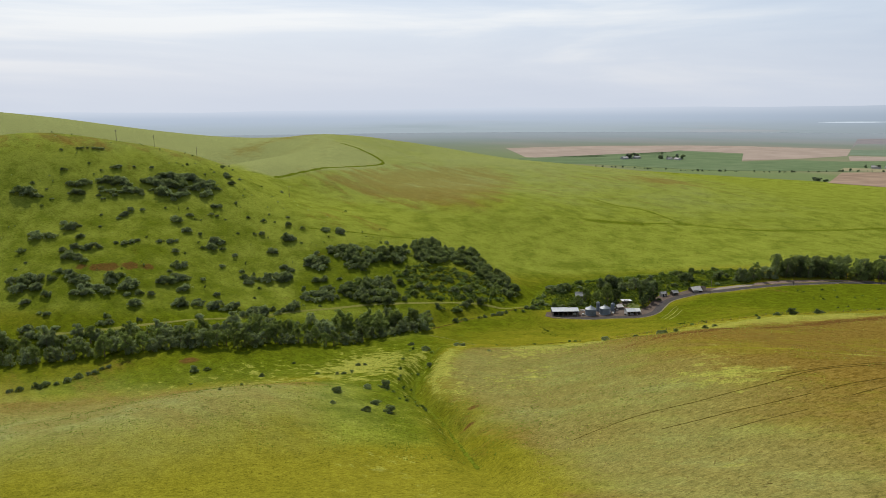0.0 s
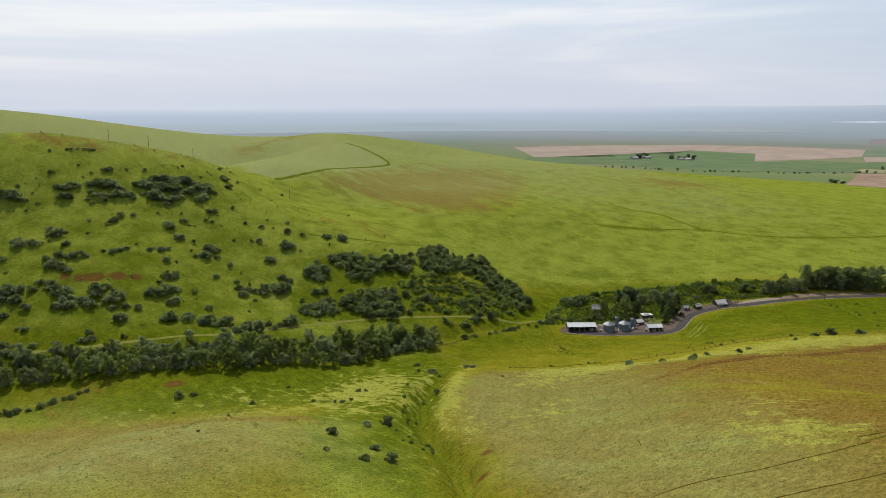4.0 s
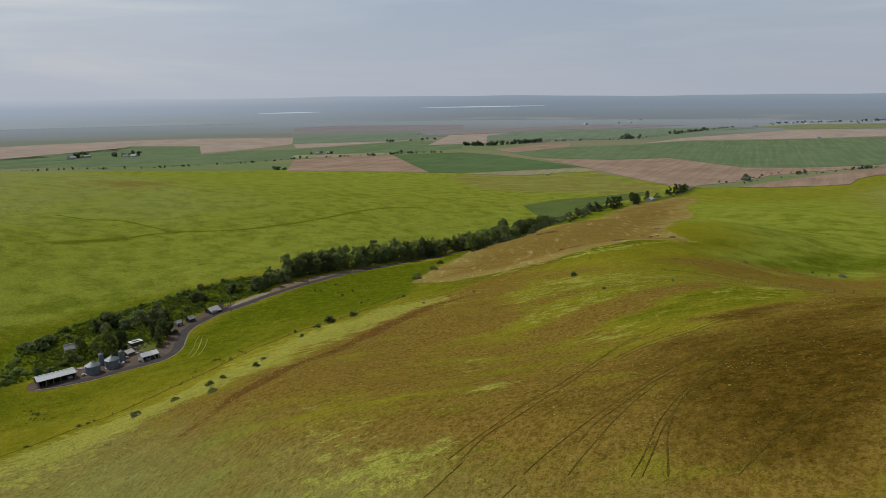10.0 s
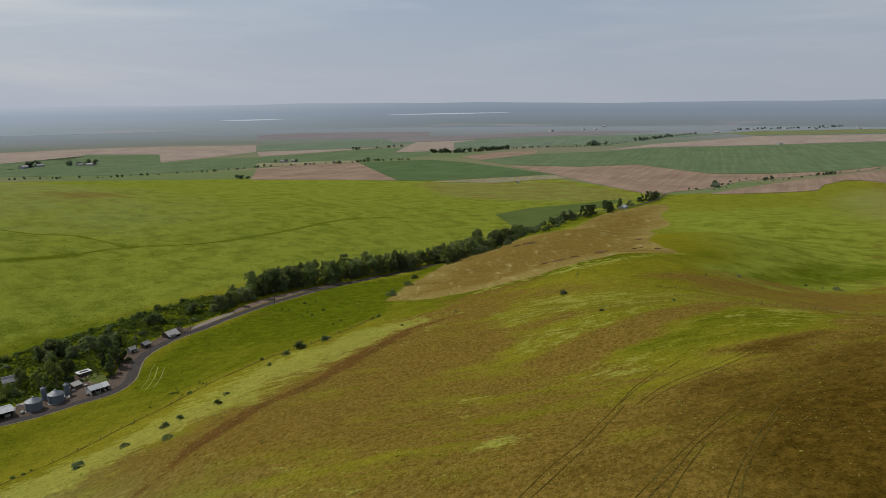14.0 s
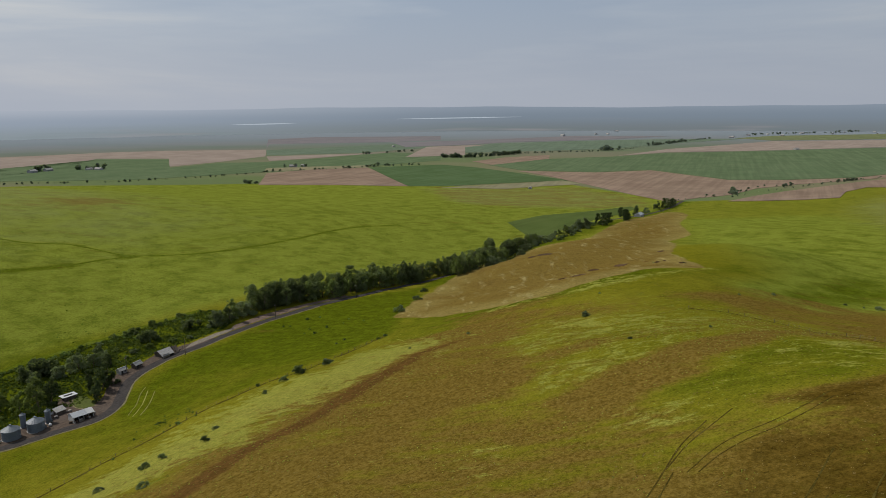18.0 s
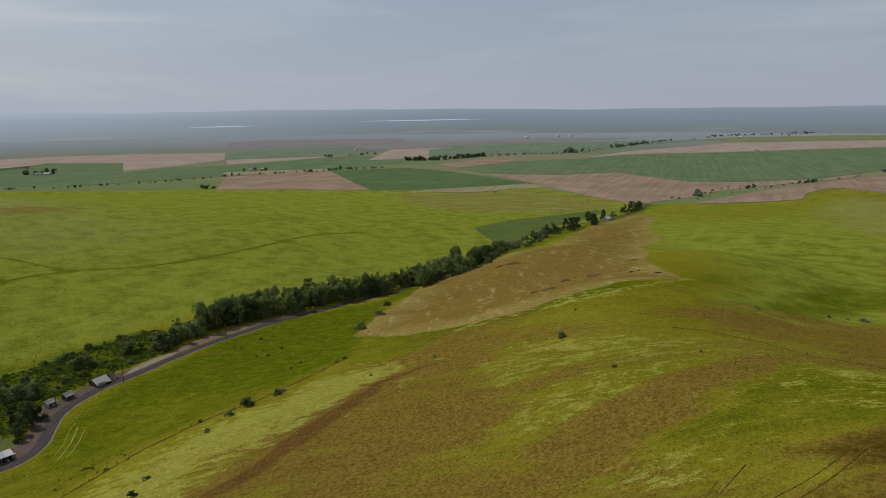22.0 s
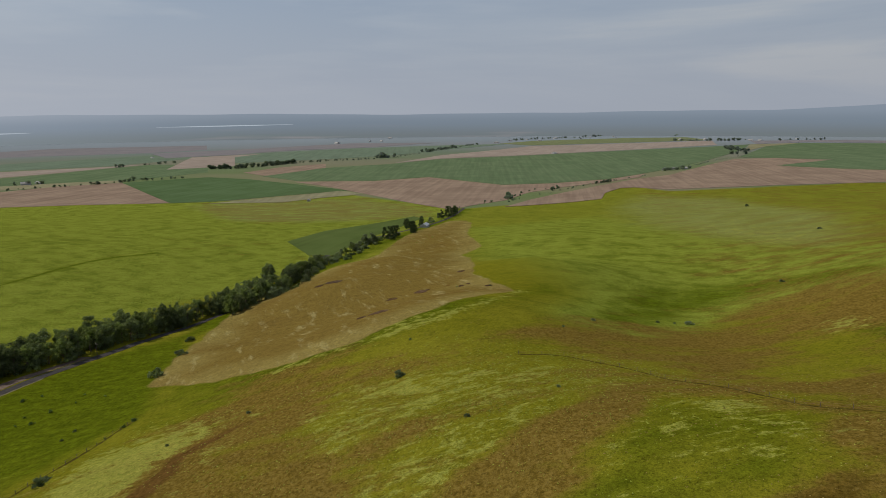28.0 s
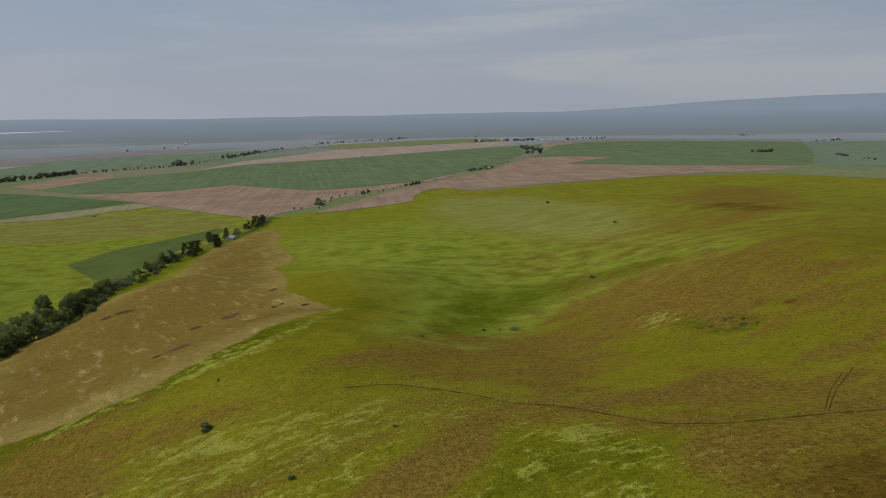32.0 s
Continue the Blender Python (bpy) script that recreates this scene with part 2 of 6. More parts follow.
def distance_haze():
    """The far side of the valley in haze: a glowing backdrop, the air's light painted in."""
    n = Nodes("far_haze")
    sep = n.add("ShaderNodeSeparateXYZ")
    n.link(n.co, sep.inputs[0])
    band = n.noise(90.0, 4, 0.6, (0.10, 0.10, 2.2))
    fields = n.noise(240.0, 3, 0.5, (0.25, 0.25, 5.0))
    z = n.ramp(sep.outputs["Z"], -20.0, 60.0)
    # the glow's colour is painted brighter towards the sun
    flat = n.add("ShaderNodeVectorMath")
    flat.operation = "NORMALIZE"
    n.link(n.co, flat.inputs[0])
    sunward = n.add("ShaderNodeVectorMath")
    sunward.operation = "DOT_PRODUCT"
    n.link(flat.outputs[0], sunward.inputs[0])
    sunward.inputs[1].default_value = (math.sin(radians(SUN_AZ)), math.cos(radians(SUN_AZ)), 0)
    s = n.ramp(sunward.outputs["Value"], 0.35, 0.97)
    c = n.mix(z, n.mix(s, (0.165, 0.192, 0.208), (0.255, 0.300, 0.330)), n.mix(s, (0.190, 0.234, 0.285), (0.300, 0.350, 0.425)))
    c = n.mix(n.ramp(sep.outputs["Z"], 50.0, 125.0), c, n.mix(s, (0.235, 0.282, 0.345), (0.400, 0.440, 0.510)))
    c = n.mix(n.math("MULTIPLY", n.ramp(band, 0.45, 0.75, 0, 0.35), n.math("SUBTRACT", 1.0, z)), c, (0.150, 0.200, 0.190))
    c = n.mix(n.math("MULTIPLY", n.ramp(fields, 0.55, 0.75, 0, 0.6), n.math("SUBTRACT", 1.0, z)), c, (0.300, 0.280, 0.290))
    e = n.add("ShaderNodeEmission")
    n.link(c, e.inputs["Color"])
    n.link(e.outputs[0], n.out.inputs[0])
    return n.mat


MEADOW = meadow()
HAZE = distance_haze()
LEAF_DARK = leaves("dark_foliage", (0.074, 0.092, 0.046), (0.168, 0.19, 0.092), 0.48)
LEAF_GREY = leaves("grey_green_foliage", (0.1, 0.121, 0.071), (0.212, 0.233, 0.14), 0.48)
LEAF_MID = leaves("green_foliage", (0.088, 0.113, 0.041), (0.198, 0.224, 0.083), 0.5)
LEAF_LIGHT = leaves("light_green_foliage", (0.080, 0.118, 0.028), (0.160, 0.195, 0.066))
# foliage with haze painted into its colour: farthest rows, then the nearer ones
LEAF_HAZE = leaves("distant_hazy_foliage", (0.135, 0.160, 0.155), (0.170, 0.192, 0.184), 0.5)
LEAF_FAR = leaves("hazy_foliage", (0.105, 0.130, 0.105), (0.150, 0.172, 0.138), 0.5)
GRASS_PALE = leaves("pale_grass_blades", (0.110, 0.130, 0.018), (0.200, 0.215, 0.045), 0.4)
GRASS_DEEP = leaves("deep_grass_blades", (0.050, 0.085, 0.010), (0.095, 0.125, 0.018), 0.4)
PIT_EARTH = plain("turned_earth", (0.046, 0.024, 0.0085), 0.5, 0.35, 0.97, size=1.5, dirt=(0.10, 0.065, 0.028), dirty=0.5)
ISLAND_GRASS = plain("yard_grass", (0.058, 0.074, 0.007), 0.4, 0.3, 0.95, size=1.5, dirt=(0.075, 0.075, 0.010), dirty=0.4)
TYRE_GRASS = plain("pressed_grass", (0.150, 0.145, 0.030), 0.4, 0.2, 0.95, size=1.0, dirt=(0.09, 0.095, 0.012), dirty=0.6)
LEAF_SHADE = leaves("shade_tree_foliage", (0.042, 0.056, 0.028), (0.100, 0.120, 0.056), 0.42)
GRASS_RANK = leaves("rank_grass_blades", (0.056, 0.080, 0.015), (0.105, 0.135, 0.030), 0.45)
GRASS_DRY = leaves("dry_grass_blades", (0.110, 0.075, 0.024), (0.210, 0.160, 0.060), 0.3)
BARK = plain("bark", (0.115, 0.090, 0.065), 0.4, 0.2, 0.95, size=0.8, stretch=(1, 1, 0.2))
ASPHALT = plain("worn_asphalt", (0.036, 0.032, 0.030), 0.25, 0.0, 0.95, spec=0.05, size=4.0, dirt=(0.060, 0.050, 0.043), dirty=0.5)
GRAVEL = plain("farmyard_gravel", (0.066, 0.049, 0.038), 0.35, 0.0, 0.95, spec=0.05, size=5.0, dirt=(0.075, 0.060, 0.050), dirty=0.7)
PALE_DIRT = plain("pale_dust", (0.135, 0.113, 0.090), 0.3, 0.0, 0.95, size=4.0, dirt=(0.14, 0.11, 0.08), dirty=0.7)
EDGE_STRAW = plain("straw_verge", (0.120, 0.105, 0.048), 0.35, 0.0, 0.95, size=2.0, dirt=(0.09, 0.10, 0.03), dirty=0.6)
TRACK_GRASS = plain("worn_track_grass", (0.110, 0.112, 0.026), 0.3, 0.0, 1.0, spec=0.0, size=3.0, dirt=(0.14, 0.12, 0.05), dirty=0.5)
RED_DIRT = plain("reddish_earth", (0.098, 0.066, 0.050), 0.35, 0.0, 0.95, size=5.0, dirt=(0.075, 0.055, 0.040), dirty=0.7)
DARK_GRASS = plain("dark_grass", (0.062, 0.078, 0.006), 0.4, 0.0, 1.0, spec=0.0, size=5.0, dirt=(0.09, 0.11, 0.02), dirty=0.6)
RUT_GRASS = plain("flattened_dark_grass", (0.050, 0.038, 0.008), 0.4, 0.0, 1.0, spec=0.0, size=4.0, dirt=(0.08, 0.07, 0.02), dirty=0.6)
STEEL = plain("galvanised_steel", (0.145, 0.170, 0.200), 0.12, 0.08, 0.5, 0.35, 0.4, size=1.5, dirt=(0.25, 0.24, 0.23), dirty=0.4)
# bin roof steel, darkened in colour to offset the sun on its slope
STEEL_ROOF = plain("toned_down_steel_roof", (0.085, 0.098, 0.112), 0.18, 0.08, 0.55, 0.3, 0.4, size=1.5, dirt=(0.15, 0.14, 0.13), dirty=0.5)
ROOF_WHITE = plain("white_metal_roof", (0.30, 0.31, 0.32), 0.08, 0.05, 0.5, 0.0, 0.4, size=3.0, dirt=(0.20, 0.19, 0.175), dirty=0.45)
ROOF_GREY = plain("weathered_grey_roof", (0.24, 0.23, 0.22), 0.25, 0.1, 0.8, size=1.5, dirt=(0.20, 0.15, 0.11), dirty=0.7)
WOOD_DARK = plain("dark_weathered_wood", (0.085, 0.066, 0.052), 0.4, 0.2, 0.9, size=0.8, stretch=(1, 1, 0.15))
WOOD_GREY = plain("grey_weathered_wood", (0.215, 0.190, 0.165), 0.35, 0.15, 0.9, size=0.8, stretch=(1, 1, 0.15))
WALL_PALE = plain("pale_painted_wall", (0.34, 0.33, 0.32), 0.12, 0.1, 0.8, size=2.0, dirt=(0.30, 0.26, 0.22), dirty=0.5)
TANK_WHITE = plain("white_paint", (0.42, 0.42, 0.41), 0.06, 0.05, 0.4, size=1.0, dirty=0.3)
# near-black painted in for the shade of openings; also used on a barrel
DARK = plain("dark_opening", (0.030, 0.028, 0.026), 0.3, 0.0, 0.9)
RUST = plain("rusty_metal", (0.150, 0.085, 0.055), 0.35, 0.15, 0.8, size=0.6)
# far water is a glowing surface: its brightness is emitted, not reflected
WATER = Nodes("glowing_far_water")
_e = WATER.add("ShaderNodeEmission"); _e.inputs["Color"].default_value = (0.42, 0.48, 0.54, 1)
WATER.link(_e.outputs[0], WATER.out.inputs[0])
WATER = WATER.mat
# far crop colours muted for haze, painted strongest into grey-green and mauve
CROP_GREEN = crop("green_cereal_crop", (0.070, 0.099, 0.050), (0.085, 0.113, 0.060), 0.10, 0.4)
CROP_DEEP = crop("deep_green_crop", (0.052, 0.082, 0.034), (0.062, 0.094, 0.042), 0.08, 0.2)
CROP_TAN = crop("tan_fallow_soil", (0.150, 0.108, 0.080), (0.185, 0.136, 0.100), 0.10, 0.3)
CROP_PINK = crop("pale_pinkish_fallow", (0.180, 0.146, 0.122), (0.215, 0.175, 0.146), 0.08, 0.1)
CROP_STRAW = crop("straw_stubble", (0.138, 0.128, 0.076), (0.165, 0.152, 0.092), 0.12, 0.5)
CROP_OLIVE = crop("olive_pasture", (0.100, 0.116, 0.056), (0.120, 0.130, 0.066), 0.10, 0.5)
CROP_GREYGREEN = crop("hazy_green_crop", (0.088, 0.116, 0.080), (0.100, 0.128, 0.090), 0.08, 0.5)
CROP_MAUVE = crop("haze_greyed_fallow", (0.128, 0.120, 0.126), (0.146, 0.132, 0.134), 0.06, 0.1)
CROP_WET = crop("dark_lush_crop", (0.052, 0.072, 0.020), (0.062, 0.082, 0.024), 0.08, 0.2)

# ---- terrain ----
PLAIN = -24.0
# rounded landforms: x, y, spread, height
WEST_HILLS = [
    (-912, 1287, 352, 149.3), (-781, 636, 136, 58.5), (-442, 613, 142, 93.2), (-389, 1272, 197, 38.5), (-320, 311, 93, 12.9),
    (-280, 500, 89, 80.4), (-229, 451, 58, -22.7), (-187, 410, 59, 30.5), (-185, 1041, 158, 65.0), (-160, 760, 107, 40.8),
]
RIDGE_SHAPE = [
    (-60, 1000, 90, 7.4), (60, 980, 110, 1.3), (-260, 1000, 60, -33.4), (-330, 1150, 100, -17.2), (-120, 960, 60, 1.3), (-230, 570, 60, 5.2), (-170, 580, 50, 16.0), (-120, 590, 50, -20.6),
    (-300, 590, 70, 8.2), (-70, 600, 50, 5.5), (-40, 1060, 70, -25.4), (-200, 900, 80, 1.0), (-150, 690, 60, 19.7), (-230, 800, 70, 2.9), (300, 950, 120, 1.1), (-442, 613, 142, -15.1), (-389, 1272, 197, -4.7), (-54, 1371, 191, 24.9),
]
NORTH_BENCH = [
    (-133, 548, 70, 39.3), (-108, 321, 50, 16.0), (-54, 1371, 191, 30.7), (-46, 475, 58, 24.8), (-4, 370, 74, 12.8),
    (38, 637, 95, 31.1), (86, 935, 165, 30.0), (217, 403, 108, 15.0), (293, 735, 212, 33.1), (298, 1137, 190, 27.1),
    (600, 834, 167, 9.3),
]
NEAR_SPURS = [
    (-10, 240, 28, 2.2), (0, 285, 24, 2.0),
    (-278, 143, 103, 46.5), (-135, 109, 94, 23.3), (-109, -29, 103, 34.7), (-56, 203, 50, 28.5), (10, 290, 42, 12.6),
    (33, 7, 112, 70.6), (75, 174, 47, 22.9), (89, 251, 49, 28.1), (142, 108, 68, 23.5), (170, 302, 54, 19.5),
    (201, -57, 110, 39.5), (224, 197, 66, 37.4), (239, 21, 109, 44.0),
]
EAST_HILLS = [
    (355, 281, 74, 58.0), (377, 336, 51, -7.6), (431, 66, 105, 55.9), (435, 230, 93, -22.4), (435, 403, 43, 19.5),
    (490, 292, 61, 39.1), (531, 424, 51, 23.1), (543, 416, 101, -17.6), (605, -53, 132, 40.4), (610, 193, 144, 9.6),
    (645, 365, 122, 26.8), (759, 501, 68, 2.4), (824, -144, 187, 25.3), (952, 32, 196, 26.8),
]
GULLY = [(16, 95), (10, 150), (4, 200), (-4, 230), (-8, 250), (-6, 275), (-3, 295), (3, 316)]
CREEK = [(-420, 300), (-300, 292), (-230, 300), (-170, 318), (-110, 336), (-60, 350), (-10, 372), (30, 398), (60, 432)]


def line_dist(x, y, pts):
    """Distance to a polyline, and how far along it the nearest point lies (0 to 1)."""
    best = np.full(np.shape(x), 1e9)
    along = np.zeros(np.shape(x))
    n = len(pts) - 1
    for i in range(n):
        (ax, ay), (bx, by) = pts[i], pts[i + 1]
        dx, dy = bx - ax, by - ay
        s = np.clip(((x - ax) * dx + (y - ay) * dy) / (dx * dx + dy * dy), 0, 1)
        d = np.hypot(x - ax - s * dx, y - ay - s * dy)
        along = np.where(d < best, (i + s) / n, along)
        best = np.minimum(best, d)
    return best, along


def waves(x, y, size, seed):
    """Smooth noise about zero, from a few crossed sine waves."""
    g = np.random.RandomState(seed)
    z = np.zeros(np.shape(x))
    for k in range(9):
        a, f, p = g.uniform(0, 2 * np.pi), g.uniform(0.6, 1.7) / size, g.uniform(0, 6.28)
        z = z + np.sin((x * np.cos(a) + y * np.sin(a)) * f * 2 * np.pi + p + 1.3 * np.sin((y * np.cos(a) - x * np.sin(a)) * f * 2.1 + k))
    return z / 9


def height(x, y):
    x, y = np.asarray(x, float), np.asarray(y, float)
    z = np.full(np.shape(x), PLAIN)
    for cx, cy, r, h in WEST_HILLS + RIDGE_SHAPE + NORTH_BENCH + NEAR_SPURS + EAST_HILLS:
        z = z + h * np.exp(-((x - cx) ** 2 + (y - cy) ** 2) / (2 * r * r))
    near = np.exp(-((x - 100) ** 2 + (y - 350) ** 2) / (2 * 500.0 ** 2))
    z = z + near * (0.5 * waves(x, y, 45, 3) + 0.22 * waves(x, y, 13, 5))
    d, s = line_dist(x, y, GULLY)
    z = z - (4.8 * np.exp(-(d / 6.0) ** 2) + 2.2 * np.clip(1 - d / 4.2, 0, 1)) * np.clip(s * 4, 0, 1) * np.clip((1 - s) * 4, 0, 1)
    d, s = line_dist(x, y, CREEK)
    z = z - 2.0 * np.exp(-(d / 6.0) ** 2)
    return z


def ground_z(x, y):
    return float(height(np.array([x]), np.array([y]))[0])


def axis(lo, hi, a, b, fine, grow=1.12, most=160.0):
    """Grid lines from lo to hi: a step of fine between a and b, widening outwards."""
    mid = list(np.arange(a, b + fine / 2, fine))
    step, v, right = fine, mid[-1], []
    while v < hi:
        step = min(step * grow, most); v += step; right.append(v)
    step, v, left = fine, mid[0], []
    while v > lo:
        step = min(step * grow, most); v -= step; left.append(v)
    return np.array(left[::-1] + mid + right)


def ground_sheet():
    xs, ys = axis(-2600, 4700, -330, 560, 2.5), axis(-1500, 4700, 70, 620, 2.5)
    X, Y = np.meshgrid(xs, ys)
    Z = height(X, Y)
    nx, ny = len(xs), len(ys)
    me = bpy.data.meshes.new("ground")
    idx = np.arange(nx * ny).reshape(ny, nx)
    quads = np.stack([idx[:-1, :-1], idx[:-1, 1:], idx[1:, 1:], idx[1:, :-1]], -1).reshape(-1, 4)
    me.vertices.add(nx * ny)
    me.vertices.foreach_set("co", np.stack([X, Y, Z], -1).ravel())
    me.loops.add(quads.size)
    me.loops.foreach_set("vertex_index", quads.ravel())
    me.polygons.add(len(quads))
    me.polygons.foreach_set("loop_start", np.arange(0, quads.size, 4))
    me.polygons.foreach_set("use_smooth", np.ones(len(quads), bool))
    me.update(calc_edges=True)
    return new("ground", me), X, Y, Z



# outline of the grazed brown field on the hill
BROWN_FIELD = [(271, 384), (329, 420), (424, 470), (508, 474), (602, 480), (787, 530), (934, 556), (905, 517), (770, 462), (720, 440),
               (652, 396), (598, 392), (582, 376), (520, 345), (450, 315), (398, 269), (327, 282), (298, 294), (282, 314), (274, 345)]
FENCE = [(30, 318), (60, 326), (79, 331), (104, 338), (123, 339), (148, 343), (173, 341), (185, 339), (215, 345), (240, 353)]
VALLEY = [(20, 380), (50, 392), (80, 390), (121, 385), (140, 404), (165, 424), (206, 433), (246, 440), (314, 450), (403, 456), (360, 440), (318, 418), (280, 390), (240, 358), (215, 348), (185, 342), (148, 346), (104, 341), (60, 330), (10, 318), (-6, 340)]
ROAD = [(70, 399), (84, 393), (100, 391.5), (112, 389.5), (121, 389), (130, 395), (137, 406), (144, 417), (153, 424.5), (164, 429), (178, 431.5), (192, 434),
        (206, 438), (226, 442), (246, 445), (272, 449), (314, 455), (353, 461), (403, 464), (440, 475), (480, 491), (516, 506), (559, 519), (598, 531), (640, 539), (680, 544), (712, 542), (748, 541), (820, 549), (940, 566), (1040, 590)]
HOME_WOOD = [(60, 408), (63, 424), (72, 447), (90, 461), (113, 472), (150, 477), (190, 483), (215, 486), (236, 466), (205, 446), (168, 441), (150, 436), (140, 430), (125, 412), (100, 411), (80, 410)]
SCAR = [(241, 285), (229, 296), (218, 296), (208, 297), (199, 291), (186, 288), (170, 283), (153, 277), (140, 271), (128, 269), (117, 266), (109, 262), (92, 254), (80, 246), (66, 240)]
# colours of the grass on the near spur
BROWN_TONGUE = [(258, 179), (242, 191), (223, 199), (199, 206), (187, 210), (173, 214), (175, 189), (183, 188), (195, 182), (212, 183), (229, 178)]
GREEN_HOLLOW = [(243, 176), (219, 181), (203, 182), (188, 188), (175, 189), (177, 166), (185, 159), (195, 148), (208, 142), (239, 143), (238, 155)]
BRIGHT_TOP = [(229, 274), (249, 266), (262, 253), (273, 234), (286, 217), (263, 194), (267, 182), (245, 192), (227, 199), (209, 204), (192, 206), (184, 213), (174, 216), (201, 242)]
BROWN_CORNER = [(181, 159), (191, 148), (198, 141), (178, 140), (177, 159)]
BROWN_BAND = [(183, 256), (203, 250), (221, 241), (230, 229), (202, 227), (184, 234), (165, 238), (140, 233), (120, 230), (111, 225), (108, 233), (133, 247), (159, 254)]
SCORCHED = [(136, 121), (142, 113), (148, 102), (93, 91), (88, 110), (105, 115)]
GULLY_SLOPE = [(-44, 232), (-39, 274), (-6, 326), (-2, 269), (-7, 245), (1, 161), (-27, 157), (-34, 181)]
CREEK_MEADOW = [(-176, 286), (-140, 291), (-96, 305), (-6, 349), (-6, 320), (-39, 274), (-70, 269), (-111, 265), (-162, 262)]
MEADOW_END = [(910, 1030), (1031, 886), (1112, 817), (1033, 656), (941, 577), (799, 704), (747, 789)]
BROWN_CREST = [(84, 161), (101, 161), (128, 165), (158, 161), (179, 145), (187, 120), (103, 103)]
OLIVE_STRIP = [(168, 176), (186, 158), (173, 134), (145, 125), (130, 127), (117, 127), (100, 121), (87, 113), (85, 121), (98, 129), (116, 150)]
# beyond the fence
LUSH_BASIN = [(816, 438), (603, 321), (373, 220), (400, 190), (458, 166), (453, 117), (489, 95), (640, 127), (664, 215), (931, 379)]
LUSH_STREAK = [(365, 213), (441, 208), (493, 189), (513, 160), (511, 135), (503, 111)]
PALE_SLOPE = [(1117, 392), (1322, 377), (1310, 227), (911, 92), (710, 86), (657, 126), (730, 221), (900, 316)]
BROWN_MOUND = [(1085, 55), (1428, -70), (1492, -229), (754, -14), (716, 18), (849, 36)]
FAR_DITCH = [(1009, 132), (1021, 97), (889, 53), (767, 25), (705, 21), (638, 2), (606, -17), (593, -34)]
DRY_BENCH = [(308, 243), (358, 230), (379, 199), (381, 165), (332, 146), (287, 154), (287, 179), (292, 199)]
RED_PATCH = [(307, 131), (311, 124), (296, 118), (274, 120), (271, 130), (282, 135)]
UPPER_FENCE = [(285, 226), (289, 212), (284, 199), (278, 187), (270, 178), (264, 166), (250, 152), (242, 142), (240, 130), (242, 118), (241, 103)]
# the hills in the north-west
PALE_HILL = [(-294, 1060), (-281, 1109), (-209, 1146), (-127, 995), (-90, 929), (-62, 853), (-118, 707), (-145, 648), (-170, 655)]
OLIVE_HILL = [(-115, 690), (-49, 848), (60, 889), (77, 784), (42, 631), (-7, 618), (-57, 632), (-90, 655)]
TAN_SCRATCH = [(-33, 712), (-9, 767), (16, 810), (35, 804), (58, 778), (14, 736)]
HILL_EDGE = [(-145, 645), (-133, 670), (-118, 705), (-95, 789), (-61, 850), (-68, 885), (-90, 929), (-128, 1010)]
BENCH_EDGE = [(-118, 614), (-86, 625), (-37, 625), (2, 619), (50, 611), (108, 609), (187, 616)]
CREST_DRY = [(-304, 524), (-272, 530), (-240, 546), (-210, 554), (-187, 559)]
SWALE = [(138, 609), (182, 617), (230, 627), (270, 617), (316, 617), (368, 627), (454, 654), (516, 654)]
SWALE_ARM = [(166, 710), (182, 686), (207, 675), (230, 627)]


# shrub thickets on the spur above the farm
SPUR_UPPER = [(-70, 455), (-64, 463), (-53, 460), (-42, 460), (-38, 448), (-42, 433), (-47, 431), (-55, 435), (-62, 445)]
SPUR_NECK = [(-40, 462), (-28, 466), (-18, 476), (-17, 457), (-23, 448), (-32, 448), (-38, 450)]
SPUR_CREST = [(-15, 482), (-8, 503), (1, 513), (5, 502), (9, 499), (9, 466), (-2, 461), (-11, 458)]
SPUR_RIM = [(9, 496), (30, 512), (36, 489), (42, 470), (48, 465), (54, 440), (54, 427), (47, 429), (40, 449), (32, 455), (27, 467), (16, 472)]
SPUR_MIDDLE = [(-52, 417), (-43, 425), (-29, 429), (-23, 417), (-21, 407), (-27, 394), (-38, 396), (-48, 399), (-55, 408)]
SPUR_LOWER = [(-68, 406), (-62, 410), (-57, 404), (-57, 394), (-64, 393), (-77, 392), (-76, 399)]
SPUR_WEST = [(-80, 428), (-79, 441), (-75, 449), (-69, 445), (-67, 433), (-70, 428)]
SPUR_BRAMBLE = [(-27, 439), (-13, 451), (9, 462), (27, 461), (43, 440), (52, 425), (27, 413), (1, 409), (-14, 405), (-21, 424)]
SPUR_ALL = [(-82, 422), (-77, 454), (-64, 463), (-28, 468), (-6, 509), (9, 499), (30, 515), (48, 467), (57, 423), (27, 408), (-24, 392), (-79, 386)]
SPUR_BUSHES = [(-21, 423, 3.4), (-16, 435, 3.4), (-6, 423, 4.7), (-2, 420, 3.3), (12, 439, 2.8), (13, 422, 4.7), (23, 427, 4.8), (38, 441, 3.5), (5, 444, 2.8), (21, 448, 2.8), (-71, 417, 3.4), (-67, 419, 3.0), (-59, 421, 2.4), (-78, 406, 2.0), (27, 413, 4.6), (20, 405, 3.9), (12, 395, 4.4), (4, 396, 3.2), (-65, 388, 1.3), (-18, 404, 2.6), (46, 453, 2.2)]


